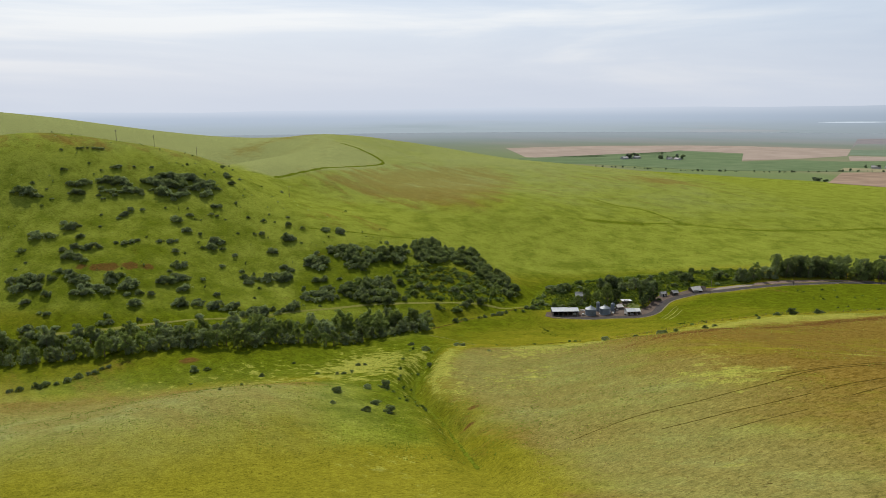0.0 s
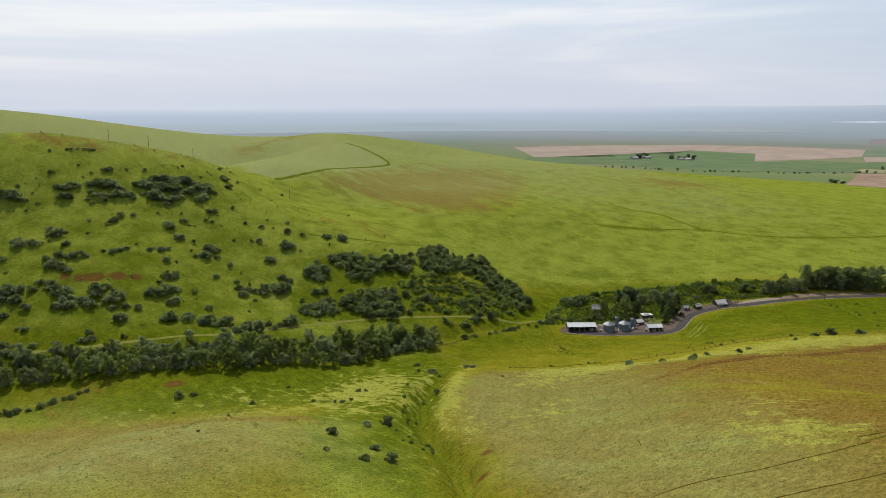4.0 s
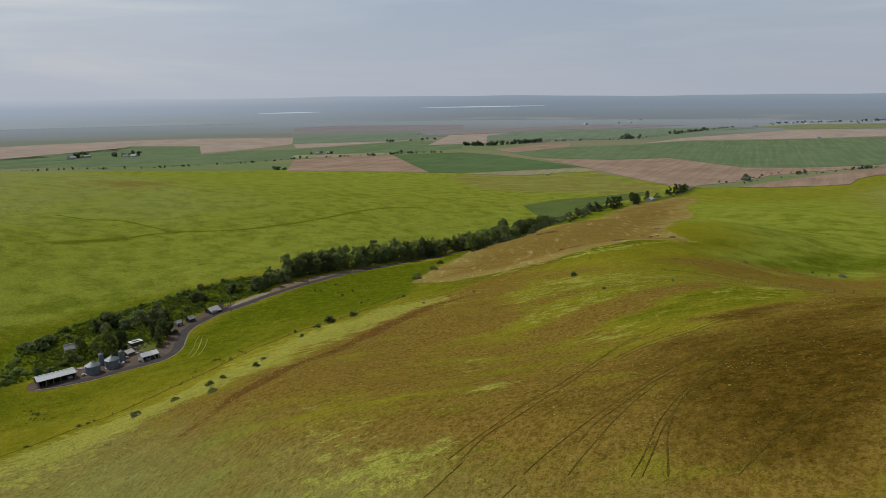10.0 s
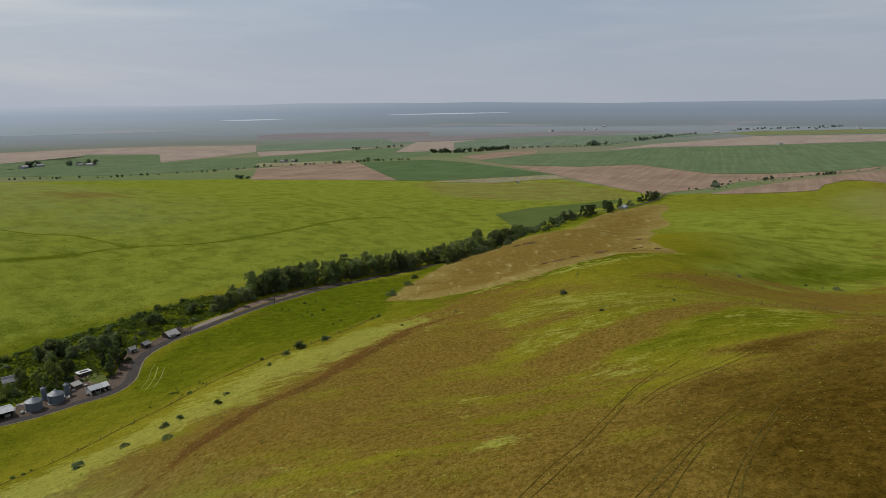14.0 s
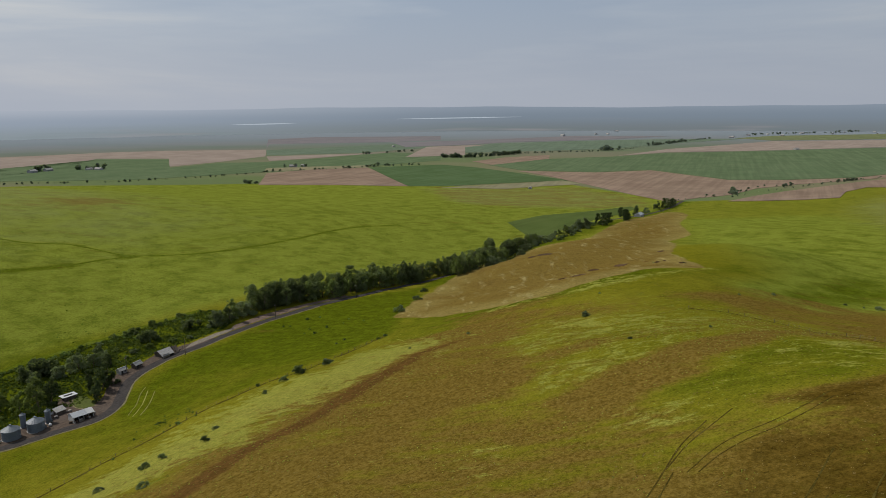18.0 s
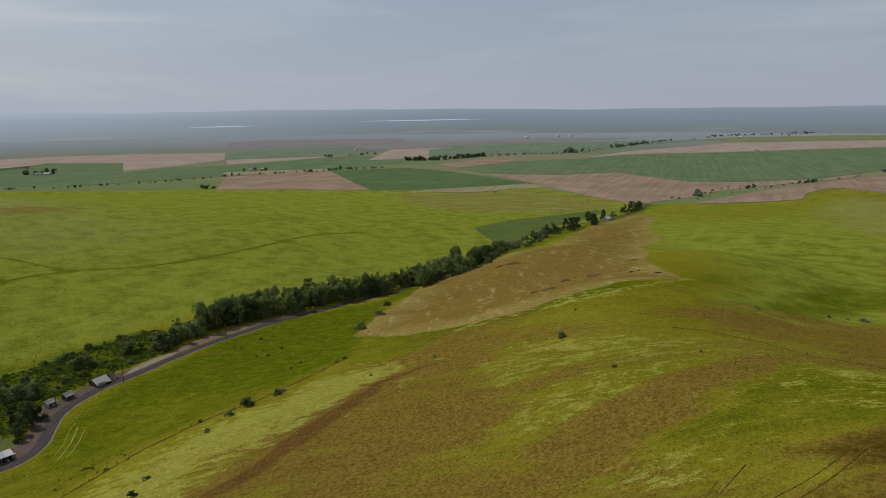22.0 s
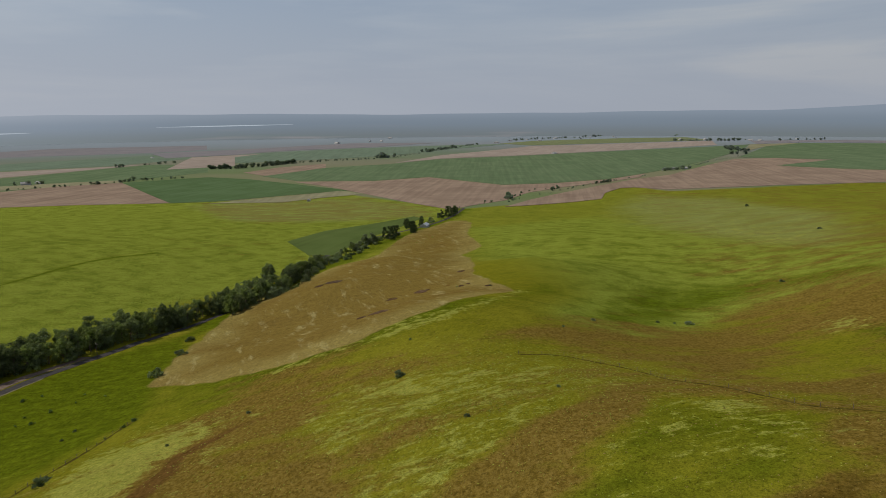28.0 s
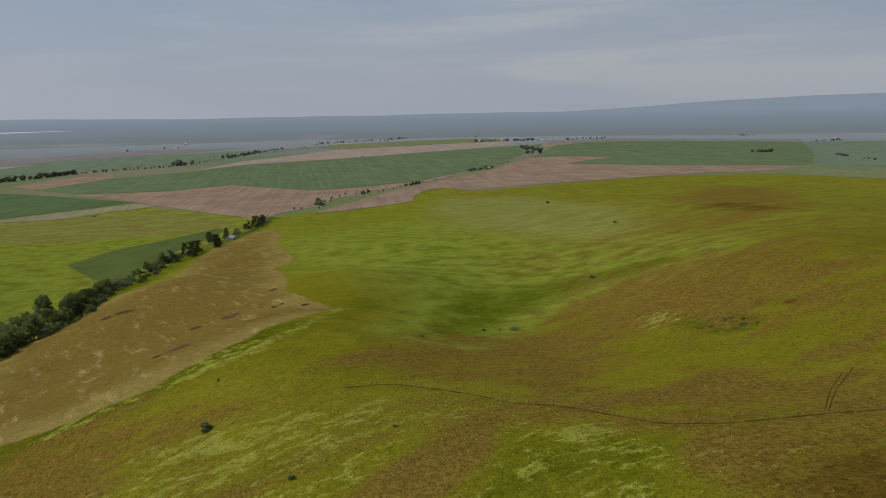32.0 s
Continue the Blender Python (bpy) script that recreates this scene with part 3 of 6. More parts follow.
def signed(x, y, poly):
    """Metres inside (+) or outside (-) a polygon."""
    d, _ = line_dist(x, y, poly + poly[:1])
    inside = np.zeros(np.shape(x), bool)
    for (ax, ay), (bx, by) in zip(poly, poly[1:] + poly[:1]):
        if ay != by:
            inside ^= ((y < ay) != (y < by)) & (x < (bx - ax) * (y - ay) / (by - ay) + ax)
    return np.where(inside, d, -d)


def blob(x, y, *spots):
    """Soft patches: x, y, spread, strength."""
    v = np.zeros(np.shape(x))
    for cx, cy, r, s in spots:
        v = v + s * np.exp(-((x - cx) ** 2 + (y - cy) ** 2) / (2 * r * r))
    return v


def along(x, y, pts, width):
    """A soft band along a line."""
    return np.exp(-(line_dist(x, y, pts)[0] / width) ** 2)


def zone(x, y, poly, soft):
    """1 inside an outline, 0 outside, with a soft edge."""
    return np.clip(signed(x, y, poly) / soft + 0.5, 0, 1)


def dress(ob, X, Y):
    """What grows where: the sheet's attributes."""
    side, _ = line_dist(X, Y, FENCE)
    gully, gs = line_dist(X, Y, GULLY)
    creek, _ = line_dist(X, Y, CREEK)
    scar, ss = line_dist(X, Y, SCAR)
    valley = zone(X, Y, VALLEY, 16.0)
    xg = np.interp(Y, [p[1] for p in GULLY], [p[0] for p in GULLY])
    west = 1 / (1 + np.exp((X - xg) / 3.0))
    spur = np.clip((318 - Y + 0.12 * X) / 30, 0, 1) * np.clip((X - xg) / 20, 0, 1) * np.clip((300 - X) / 30, 0, 1)
    # drying grass
    dry = 0.60 * spur + 0.30 * zone(X, Y, BROWN_TONGUE, 7) + 0.28 * zone(X, Y, BROWN_BAND, 10) + 0.4 * zone(X, Y, BROWN_CORNER, 8) + 0.45 * zone(X, Y, SCORCHED, 24) + 0.3 * zone(X, Y, BROWN_CREST, 16)
    dry = dry - 0.45 * zone(X, Y, GREEN_HOLLOW, 14) - 0.34 * zone(X, Y, BRIGHT_TOP, 12) - 0.2 * zone(X, Y, OLIVE_STRIP, 12)
    dry = dry + 0.35 * along(X, Y, SCAR, 9) * spur + 0.55 * zone(X, Y, DRY_BENCH, 24) + 0.42 * zone(X, Y, BROWN_MOUND, 60) + 0.55 * zone(X, Y, RED_PATCH, 14)
    dry = dry + 0.32 * np.clip((X - 270) / 30, 0, 1) * np.clip((150 - Y + 0.28 * (X - 300)) / 60, 0, 1)
    dry = dry + blob(X, Y, (-75, 196, 34, 0.55), (-150, 215, 40, 0.55), (-140, 282, 14, 0.5), (277, 131, 9, 0.4), (222, 132, 7, 0.4), (400, 165, 40, 0.3),
                     (430, 110, 60, 0.3), (700, 60, 80, 0.2), (400, 450, 20, 0.2), (620, 640, 60, 0.15), (282, 860, 26, 0.6), (-150, 1000, 50, 0.3))
    dry = dry + 0.6 * along(X, Y, [(-160, 252), (-122, 244), (-88, 248), (-48, 232), (-34, 228)], 8) + 0.42 * along(X, Y, CREST_DRY, 20) + 0.60 * zone(X, Y, OLIVE_HILL, 70)
    dry = dry + 0.62 * along(X, Y, [(-290, 1070), (-281, 1109), (-246, 1152), (-203, 1135)], 30) + 0.25 * blob(X, Y, (-62, 530, 30, 1.0)) + 0.2 * blob(X, Y, (240, 900, 120, 1.0), (60, 780, 100, 0.7))
    dry = dry + 0.5 * zone(X, Y, MEADOW_END, 40)
    dry = dry - 0.5 * zone(X, Y, GULLY_SLOPE, 14) - 0.3 * zone(X, Y, CREEK_MEADOW, 14)
    scorched = 0.8 * zone(X, Y, SCORCHED, 30) + 0.42 * zone(X, Y, BROWN_CREST, 30) + 0.6 * zone(X, Y, BROWN_CORNER, 10) + 0.35 * zone(X, Y, RED_PATCH, 12) + blob(X, Y, (205, 112, 20, 0.7), (150, 118, 22, 0.4), (369, 91, 7, 0.6), (849, 20, 30, 0.7), (780, 0, 26, 0.7), (720, -61, 30, 0.6))
    # lush wet grass; over the valley floor it also darkens the tone
    lush = 0.6 * np.exp(-(np.clip(gully - 1, 0, None) / (4 + 26 * west)) ** 2) * np.clip(gs * 3, 0, 1) + 0.6 * np.exp(-(creek / 25) ** 2) + 0.72 * valley * np.clip((X - 60) / 80, 0.6, 1) + 1.1 * np.clip(signed(X, Y, HOME_WOOD) / 3.0, 0, 1)
    lush = lush + blob(X, Y, (270, 415, 40, 0.35), (235, 405, 26, 0.4), (300, 425, 24, 0.3), (90, 450, 40, 0.7), (150, 460, 25, 0.7), (-200, 425, 90, 0.36), (-110, 410, 70, 0.30), (-60, 310, 40, 0.3), (-200, 320, 60, 0.3), (-90, 292, 30, 0.35), (360, 111, 8, 0.9), (374, 117, 7, 0.8), (352, 104, 6, 0.9),
                       (300, 330, 30, 0.45), (290, 355, 30, 0.3), (250, 335, 22, 0.3), (330, 292, 20, 0.3), (240, 310, 16, 0.3))
    lush = lush + 0.6 * zone(X, Y, GREEN_HOLLOW, 14) + 0.34 * zone(X, Y, LUSH_BASIN, 70) + 0.5 * along(X, Y, LUSH_STREAK, 22) + 0.5 * along(X, Y, FAR_DITCH, 7) + 0.2 * zone(X, Y, BRIGHT_TOP, 12)
    lush = lush + 0.5 * along(X, Y, [(278, 318), (298, 292), (330, 276), (370, 262), (395, 262), (420, 262)], 14)
    lush = lush + 0.8 * along(X, Y, [(380, 448), (430, 455), (480, 468), (545, 492), (620, 508), (700, 515), (790, 532), (850, 548), (960, 570), (1040, 585)], 15)
    lush = lush + 0.5 * along(X, Y, SWALE, 7) + 0.45 * along(X, Y, SWALE_ARM, 6) + 0.3 * along(X, Y, BENCH_EDGE, 6)
    lush = lush + 0.5 * zone(X, Y, SPUR_ALL, 14)
    lush = lush + 0.34 * zone(X, Y, GULLY_SLOPE, 16) + 0.26 * zone(X, Y, CREEK_MEADOW, 14)
    # tall bright grass; the first band also paints in the sunlit slope above the fence
    bright = 0.8 * np.exp(-((side - 30) / 27) ** 2) * (1 - valley) * (Y < 345) * np.clip((X - 10) / 40, 0, 1) * np.clip((245 - X) / 30, 0, 1) * np.clip(scar / 6 - 0.4, 0, 1)
    bright = bright + 0.38 * zone(X, Y, BRIGHT_TOP, 9) + 0.12 * zone(X, Y, GREEN_HOLLOW, 8) + 0.14 * spur - 0.4 * zone(X, Y, BROWN_CREST, 20) - 0.3 * zone(X, Y, BROWN_TONGUE, 6) - 0.3 * zone(X, Y, SCORCHED, 20) - 0.2 * zone(X, Y, BROWN_BAND, 8)
    bright = bright + blob(X, Y, (113, 170, 6, 0.45), (86, 156, 7, 0.45), (71, 160, 7, 0.4), (86, 200, 12, 0.3), (168, 176, 7, 0.4), (70, 182, 10, 0.3), (-110, 265, 22, 0.4), (-40, 275, 26, 0.4), (320, 285, 10, 0.5), (30, 232, 16, 0.3),
                           (-32, 290, 12, 0.4), (310, 300, 10, 0.4), (384, 127, 9, 0.6), (700, 190, 120, 0.2), (140, 128, 7, 0.3), (150, 136, 8, 0.4), (240, 160, 4, 0.6), (131, 127, 5, 0.3))
    # paler along the gully's east bank, more faintly west of it
    bright = bright + 0.6 * np.exp(-((gully - 9) / 6) ** 2) * (1 - west) * np.clip(gs * 3 - 0.6, 0, 1) + 0.3 * west * np.exp(-(gully / 60) ** 2)
    bright = bright + 0.55 * along(X, Y, [(402, 267), (350, 265), (320, 270), (300, 284), (276, 318)], 5) + 0.3 * zone(X, Y, PALE_SLOPE, 60)
    fresh = 0.95 * zone(X, Y, LUSH_BASIN, 120) + 0.55 * np.clip((X - 420) / 150, 0, 1) + 0.8 * zone(X, Y, GULLY_SLOPE, 16) + 0.7 * zone(X, Y, CREEK_MEADOW, 16) + 0.95 * np.clip((Y - 335) / 20, 0, 1) * np.clip((10 - X) / 30, 0, 1) + np.clip((Y - 455 - 0.12 * (X - 100)) / 40, 0, 1) * np.clip((X + 40) / 50, 0, 1) * (1 - zone(X, Y, OLIVE_HILL, 80)) + 0.9 * along(X, Y, LUSH_STREAK, 24)
    # pale grass near by; on the distant hills and ridges painted haze
    pale_haze = 0.5 * zone(X, Y, MEADOW_END, 40) + 0.3 * along(X, Y, CREST_DRY, 30) + 0.22 * zone(X, Y, OLIVE_HILL, 60) + 0.6 * spur * np.clip((105 - X) / 50, 0, 1) + blob(X, Y, (-75, 196, 40, 0.6), (-150, 215, 50, 0.6)) + 0.34 * np.clip((Y - 520) / 200, 0, 1) * np.clip((500 - X) / 200, 0, 1) + 0.95 * zone(X, Y, PALE_HILL, 20) + 0.9 * np.clip((Y - 900 - 0.9 * (X + 200)) / 200, 0, 1) * np.clip((-150 - X) / 150, 0, 1) + 0.35 * np.clip((Y - 680) / 260, 0, 1) * np.clip((420 - X) / 300, 0, 1) + 0.7 * zone(X, Y, TAN_SCRATCH, 10) + 0.55 * zone(X, Y, PALE_SLOPE, 80)
    mown = np.clip(signed(X, Y, BROWN_FIELD), -60, 60)
    bare = np.clip(3.1 * np.clip(0.35 + 1.5 * ss, 0.35, 1) * np.clip((1 - ss) * 5, 0.3, 1) - scar * 0.8, -9, 3)
    for cx, cy, r in ((-184, 392, 5.0), (-174, 396, 4.4), (-190, 390, 4.0), (-165, 398, 3.6), (-199, 389, 3.0), (12, 205, 2.5), (10, 190, 2.0), (-110, 300, 4), (366, 85, 3.0), (422, 318, 2.4)):
        bare = np.maximum(bare, r - np.hypot((X - cx) * 0.9, Y - cy))
    edge = [(-2600, 1250), (-600, 1900), (100, 1650), (409, 1644), (640, 1400), (758, 1310), (904, 1062), (973, 985), (1157, 915), (1114, 822), (1060, 678), (1034, 588), (1090, 545), (1217, 432), (1278, 446), (1372, 461), (1441, 439), (1420, 387), (1382, 344),
            (1653, 47), (1762, -213), (1762, -495), (2000, -1500), (-2600, -1500)]
    far = np.clip(-signed(X, Y, edge), -60, 60)
    for name, v in (("plain", far), ("dry", dry), ("lush", lush), ("bright", bright), ("fresh", fresh), ("scorched", scorched), ("pale_haze", pale_haze), ("mown", mown), ("bare", bare)):
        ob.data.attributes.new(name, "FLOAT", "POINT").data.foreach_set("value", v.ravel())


ground, GX, GY, GZ = ground_sheet()
dress(ground, GX, GY)
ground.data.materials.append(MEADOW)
tagged(ground, "rolling green and straw-coloured grassland with dry crests", "ground", kind="structure")


def sheet_z(x, y):
    """Height of the built sheet."""
    xs, ys = GX[0], GY[:, 0]
    i = int(np.clip(np.searchsorted(xs, x) - 1, 0, len(xs) - 2))
    j = int(np.clip(np.searchsorted(ys, y) - 1, 0, len(ys) - 2))
    u, v = (x - xs[i]) / (xs[i + 1] - xs[i]), (y - ys[j]) / (ys[j + 1] - ys[j])
    return float((GZ[j, i] * (1 - u) + GZ[j, i + 1] * u) * (1 - v) + (GZ[j + 1, i] * (1 - u) + GZ[j + 1, i + 1] * u) * v)


# ---- building blocks ----


def part(name, bm, material, parent=None, label="", smooth=False):
    """Links a bmesh as one mesh object, under a thing where parent is given."""
    me = bpy.data.meshes.new(name)
    bm.to_mesh(me)
    bm.free()
    me.materials.append(material)
    if smooth:
        me.polygons.foreach_set("use_smooth", np.ones(len(me.polygons), bool))
    ob = new(name, me)
    ob.parent = parent
    return tagged(ob, label)


def thing(name, m, label, category, group="", kind=""):
    ob = new(name)
    ob.empty_display_size = 0.5
    ob.matrix_basis = m
    return tagged(ob, label, category, group, kind)


def spot(x, y, turn=0.0, scale=1.0, sink=0.1):
    return pose(x, y, sheet_z(x, y) - sink, 0, 0, turn) @ Matrix.Scale(scale, 4)


def box(bm, x, y, z, w, d, h, m=None):
    """A box centred on x, y that stands on z."""
    t = Matrix.Translation((x, y, z + h / 2)) @ Matrix.Diagonal((w, d, h, 1))
    return bmesh.ops.create_cube(bm, size=1, matrix=(m @ t) if m else t)["verts"]


def boxes(*rows):
    bm = bmesh.new()
    for r in rows:
        box(bm, *r)
    return bm


def tube(bm, a, b, r0, r1, sides=7):
    a, b = Vector(a), Vector(b)
    q = (b - a).to_track_quat("Z", "Y")
    rings = []
    for p, r in ((a, r0), (b, r1)):
        rings.append([bm.verts.new(p + q @ Vector((r * math.cos(2 * math.pi * k / sides), r * math.sin(2 * math.pi * k / sides), 0))) for k in range(sides)])
    for k in range(sides):
        j = (k + 1) % sides
        bm.faces.new((rings[0][k], rings[0][j], rings[1][j], rings[1][k]))
    bm.faces.new(rings[1])
    bm.faces.new(rings[0][::-1])


def curve_points(pts, step):
    """A smooth line through the points, at even steps."""
    p = [Vector(q) for q in pts]
    p = [2 * p[0] - p[1]] + p + [2 * p[-1] - p[-2]]
    fine = []
    for i in range(1, len(p) - 2):
        n = max(2, int((p[i + 1] - p[i]).length / step))
        for k in range(n):
            t = k / n
            fine.append(0.5 * (2 * p[i] + (p[i + 1] - p[i - 1]) * t + (2 * p[i - 1] - 5 * p[i] + 4 * p[i + 1] - p[i + 2]) * t * t + (3 * p[i] - p[i - 1] - 3 * p[i + 1] + p[i + 2]) * t ** 3))
    return fine + [p[-2]]


def ribbon(name, pts, width, lift, material, label, category="ground", step=2.0, rag=0.0, cells=2, kind="structure", seed=1):
    """A strip of ground along a line, with its sides running down into the soil."""
    g = random.Random(seed)
    line = curve_points(pts, step)
    bm = bmesh.new()
    last = None
    for i, q in enumerate(line):
        d = (line[min(i + 1, len(line) - 1)] - line[max(i - 1, 0)]).normalized()
        s = Vector((-d.y, d.x))
        w = width * (1 + rag * g.uniform(-1, 1))
        row = []
        for k in range(-1, cells + 2):
            f = min(max(k / cells, 0), 1) - 0.5
            c = q + s * (f * w + (-0.25 if k < 0 else 0.25 if k > cells else 0))
            row.append(bm.verts.new((c.x, c.y, sheet_z(c.x, c.y) + (lift if 0 <= k <= cells else -0.25))))
        if last:
            for a in range(len(row) - 1):
                bm.faces.new((last[a + 1], last[a], row[a], row[a + 1]))
        last = row
    bmesh.ops.recalc_face_normals(bm, faces=bm.faces)
    ob = part(name, bm, material, None, label)
    return tagged(ob, label, category, kind=kind)


def patch(name, poly, lift, material, label, cell, category="field"):
    """A piece of ground inside an outline, draped on the sheet, with a skirt into the soil."""
    bm = bmesh.new()
    vs = [bm.verts.new((x, y, 0)) for x, y in poly]
    f = bm.faces.new(vs)
    bmesh.ops.triangulate(bm, faces=[f])
    for ax in (0, 1):
        lo, hi = min(p[ax] for p in poly), max(p[ax] for p in poly)
        lines = (GX[0] if ax == 0 else GY[:, 0]) if cell == 0 else np.arange(lo, hi, cell)
        for c in lines:
            if lo < c < hi:
                no = (1, 0, 0) if ax == 0 else (0, 1, 0)
                bmesh.ops.bisect_plane(bm, geom=bm.verts[:] + bm.edges[:] + bm.faces[:], plane_co=(c, c, 0), plane_no=no, dist=0.001)
    for v in bm.verts:
        v.co.z = sheet_z(v.co.x, v.co.y) + lift
    rim = [e for e in bm.edges if len(e.link_faces) == 1]
    made = bmesh.ops.extrude_edge_only(bm, edges=rim)["geom"]
    for v in made:
        if isinstance(v, bmesh.types.BMVert):
            v.co.z -= lift + 0.4
    bmesh.ops.recalc_face_normals(bm, faces=bm.faces)
    for f in bm.faces:
        if f.normal.z < -0.3:
            f.normal_flip()
    ob = part(name, bm, material, None, label)
    return tagged(ob, label, category, kind="structure")


# ---- road, yard, lines in the grass ----
ribbon("road", ROAD, 4.7, 0.12, ASPHALT, "worn grey rural asphalt road along the creek", "road", 1.5, 0.0, 4)
edge = curve_points(ROAD[:16], 4.0)
edge = [tuple(q + Vector(((r - q).y, -(r - q).x)).normalized() * 2.75) for q, r in zip(edge, edge[1:])]
ribbon("verge", edge[::2], 0.7, 0.1, EDGE_STRAW, "pale straw verge beside the farm road", "verge", 1.2, 0.3)
patch("farmyard", [(66, 398), (70, 393.5), (84, 391), (100, 389.5), (118, 387.5), (126, 390), (134, 400), (140, 410), (147, 420), (156, 427), (168, 433), (182, 434), (196, 437), (196, 440), (180, 441), (168, 440), (155, 434),
      (143, 430), (136, 420), (131, 411), (124, 405), (121, 414), (123, 422), (116, 424), (114, 412), (104, 409), (92, 408), (80, 408), (68, 405)], 0.07, GRAVEL, "brown gravel farmyard round the grain bins", 0, "yard")
patch("grass_island", [(124.4, 404.4), (121.2, 405.6), (119.4, 409), (119.6, 413.5), (121.2, 418), (124, 421.6), (126.2, 417), (126.4, 410), (126, 406)], 0.12, ISLAND_GRASS, "small grass island beside the farmyard drive", 0, "grass")
ribbon("kerb", [(125.4, 404.0), (121.0, 405.2), (119.1, 409), (119.3, 413.6), (121.0, 418.4), (123.8, 422)], 0.45, 0.16, EDGE_STRAW, "pale edging round the grass island", "kerb", 0.8, 0.2)
patch("bank", [(206, 441.5), (222, 445), (246, 448.5), (270, 452.5), (300, 456), (298, 460), (270, 457), (250, 456), (232, 454), (214, 449)], 0.08, RED_DIRT, "reddish bare earth bank beside the road", 0, "bank")
patch("shoulder", [(178, 434.6), (206, 441.2), (214, 446), (200, 444.5), (186, 441)], 0.09, PALE_DIRT, "pale dusty shoulder beside the road", 0, "shoulder")


def bare_patch(cx, cy, long, wide, turn, seed):
    """A ragged low mound of dark turned earth in the grazed field, shaped to read as a hollow from the camera's view.
    """
    q = random.Random(seed)
    ca, sa = math.cos(math.radians(turn)), math.sin(math.radians(turn))
    bm = bmesh.new()
    rag = [q.uniform(0.6, 1.2) for k in range(20)]
    rings = []
    for f, lo, hi in ((1.0, -0.3, -0.1), (0.85, 0.12, 0.35), (0.5, 0.2, 0.7), (0.18, 0.2, 0.6)):
        ring = []
        for k, r in enumerate(rag):
            a = k * math.tau / len(rag)
            u, v = long * r * f * math.cos(a), wide * r * f * math.sin(a)
            x, y = cx + u * ca - v * sa, cy + u * sa + v * ca
            ring.append(bm.verts.new((x, y, float(sheet_z(x, y)) + q.uniform(lo, hi))))
        rings.append(ring)
    for o, p in zip(rings, rings[1:]):
        for k in range(len(rag)):
            bm.faces.new((o[k - 1], o[k], p[k], p[k - 1]))
    bm.faces.new(rings[-1])
    tagged(part("bare_patch", bm, PIT_EARTH), "ragged patch of dark turned earth in the dry field", "bare earth", kind="structure")


for k, row in enumerate(((341, 313.5, 4.6, 5.6, -40), (335, 319, 2.2, 2.6, -20), (413, 330, 4.8, 4.4, -50), (402, 342, 3.4, 2.6, -50), (440, 408, 6.0, 6.6, -35), (433, 414, 3.0, 3.4, -40),
                         (459, 327, 2.4, 3.0, -30), (416, 307, 2.0, 2.0, -50), (421, 305, 1.3, 1.6, 10), (411, 289, 2.4, 2.0, -40))):
    bare_patch(*row, k)
TRACKS = [
    [(166.6, 166.5), (152.7, 165.1), (132.0, 160.0), (117.6, 156.2), (103.8, 154.4), (93.0, 152.4), (84.9, 151.9), (79.0, 151.6)],
    [(139.2, 160.1), (119.6, 154.8), (104.0, 151.9), (94.2, 150.8), (88.1, 150.8), (79.8, 149.2)],
    [(152.9, 139.4), (135.0, 137.6), (119.7, 137.1), (106.3, 136.5), (95.0, 136.0), (87.1, 136.0), (80.5, 135.9)],
    [(134.5, 135.0), (119.8, 136.0), (107.8, 134.6), (99.5, 134.5), (91.3, 133.1)],
    [(119.9, 134.9), (105.6, 132.8), (95.3, 131.0), (86.8, 129.7), (82.7, 128.9)],
    [(155.7, 129.4), (142.3, 130.2), (124.9, 128.5), (111.4, 126.5), (100.9, 124.3), (91.5, 121.2), (85.5, 119.8)],
    [(131.9, 128.2), (118.2, 126.6), (107.0, 124.4), (98.0, 121.0), (91.2, 117.2), (87.0, 114.8)],
    [(111.4, 125.5), (99.4, 122.6), (91.8, 120.1), (86.0, 118.3)],
    [(127.6, 100.4), (116.1, 103.0), (106.5, 104.8), (97.0, 106.1), (90.1, 106.4)],
    [(184.7, 149.0), (171.0, 151.9), (158.9, 156.4), (150.5, 157.9), (139.4, 157.8)],
]
MORE_TRACKS = [
    [(181.8, 147.3), (167.8, 149.9), (155.6, 154.2), (147.7, 155.8), (139.8, 156.0)],
    [(173.8, 164.1), (155.8, 164.2), (140.2, 162.0)],
    [(280.9, 96.6), (264.1, 104.7), (243.3, 112.9)],
    [(285.7, 92.4), (263.5, 103.8), (243.9, 111.9)],
    [(79.6, 148.3), (68.2, 147.4), (57.6, 147.8), (47.3, 149.7), (38.0, 148.4), (30.7, 145.8)],
    [(77.8, 135.1), (66.7, 134.6), (56.9, 134.7), (47.6, 136.1)],
    [(72.5, 125.9), (64.3, 125.2), (56.7, 124.6)],
]
for k, pts in enumerate(TRACKS + MORE_TRACKS):
    ribbon("wheel_track", pts, 0.22, 0.05, RUT_GRASS, "dark wheel rut pressed into the dry grass", "track", 1.0, 0.5, 2, seed=k)
ribbon("tyre_mark", [(129, 380), (135.4, 387.7), (141.7, 398.4), (146, 403.7)], 0.3, 0.05, TYRE_GRASS, "faint pale tyre mark in the valley grass", "track", 1.5, 0.4)
ribbon("tyre_mark", [(129.4, 376.5), (136.6, 384.8), (145.1, 399)], 0.3, 0.05, TYRE_GRASS, "faint pale tyre mark in the valley grass", "track", 1.5, 0.4, seed=3)
ribbon("tyre_mark", [(131.6, 374.5), (138.6, 382.6), (146.4, 395)], 0.3, 0.05, TYRE_GRASS, "faint pale tyre mark in the valley grass", "track", 1.5, 0.4, seed=5)
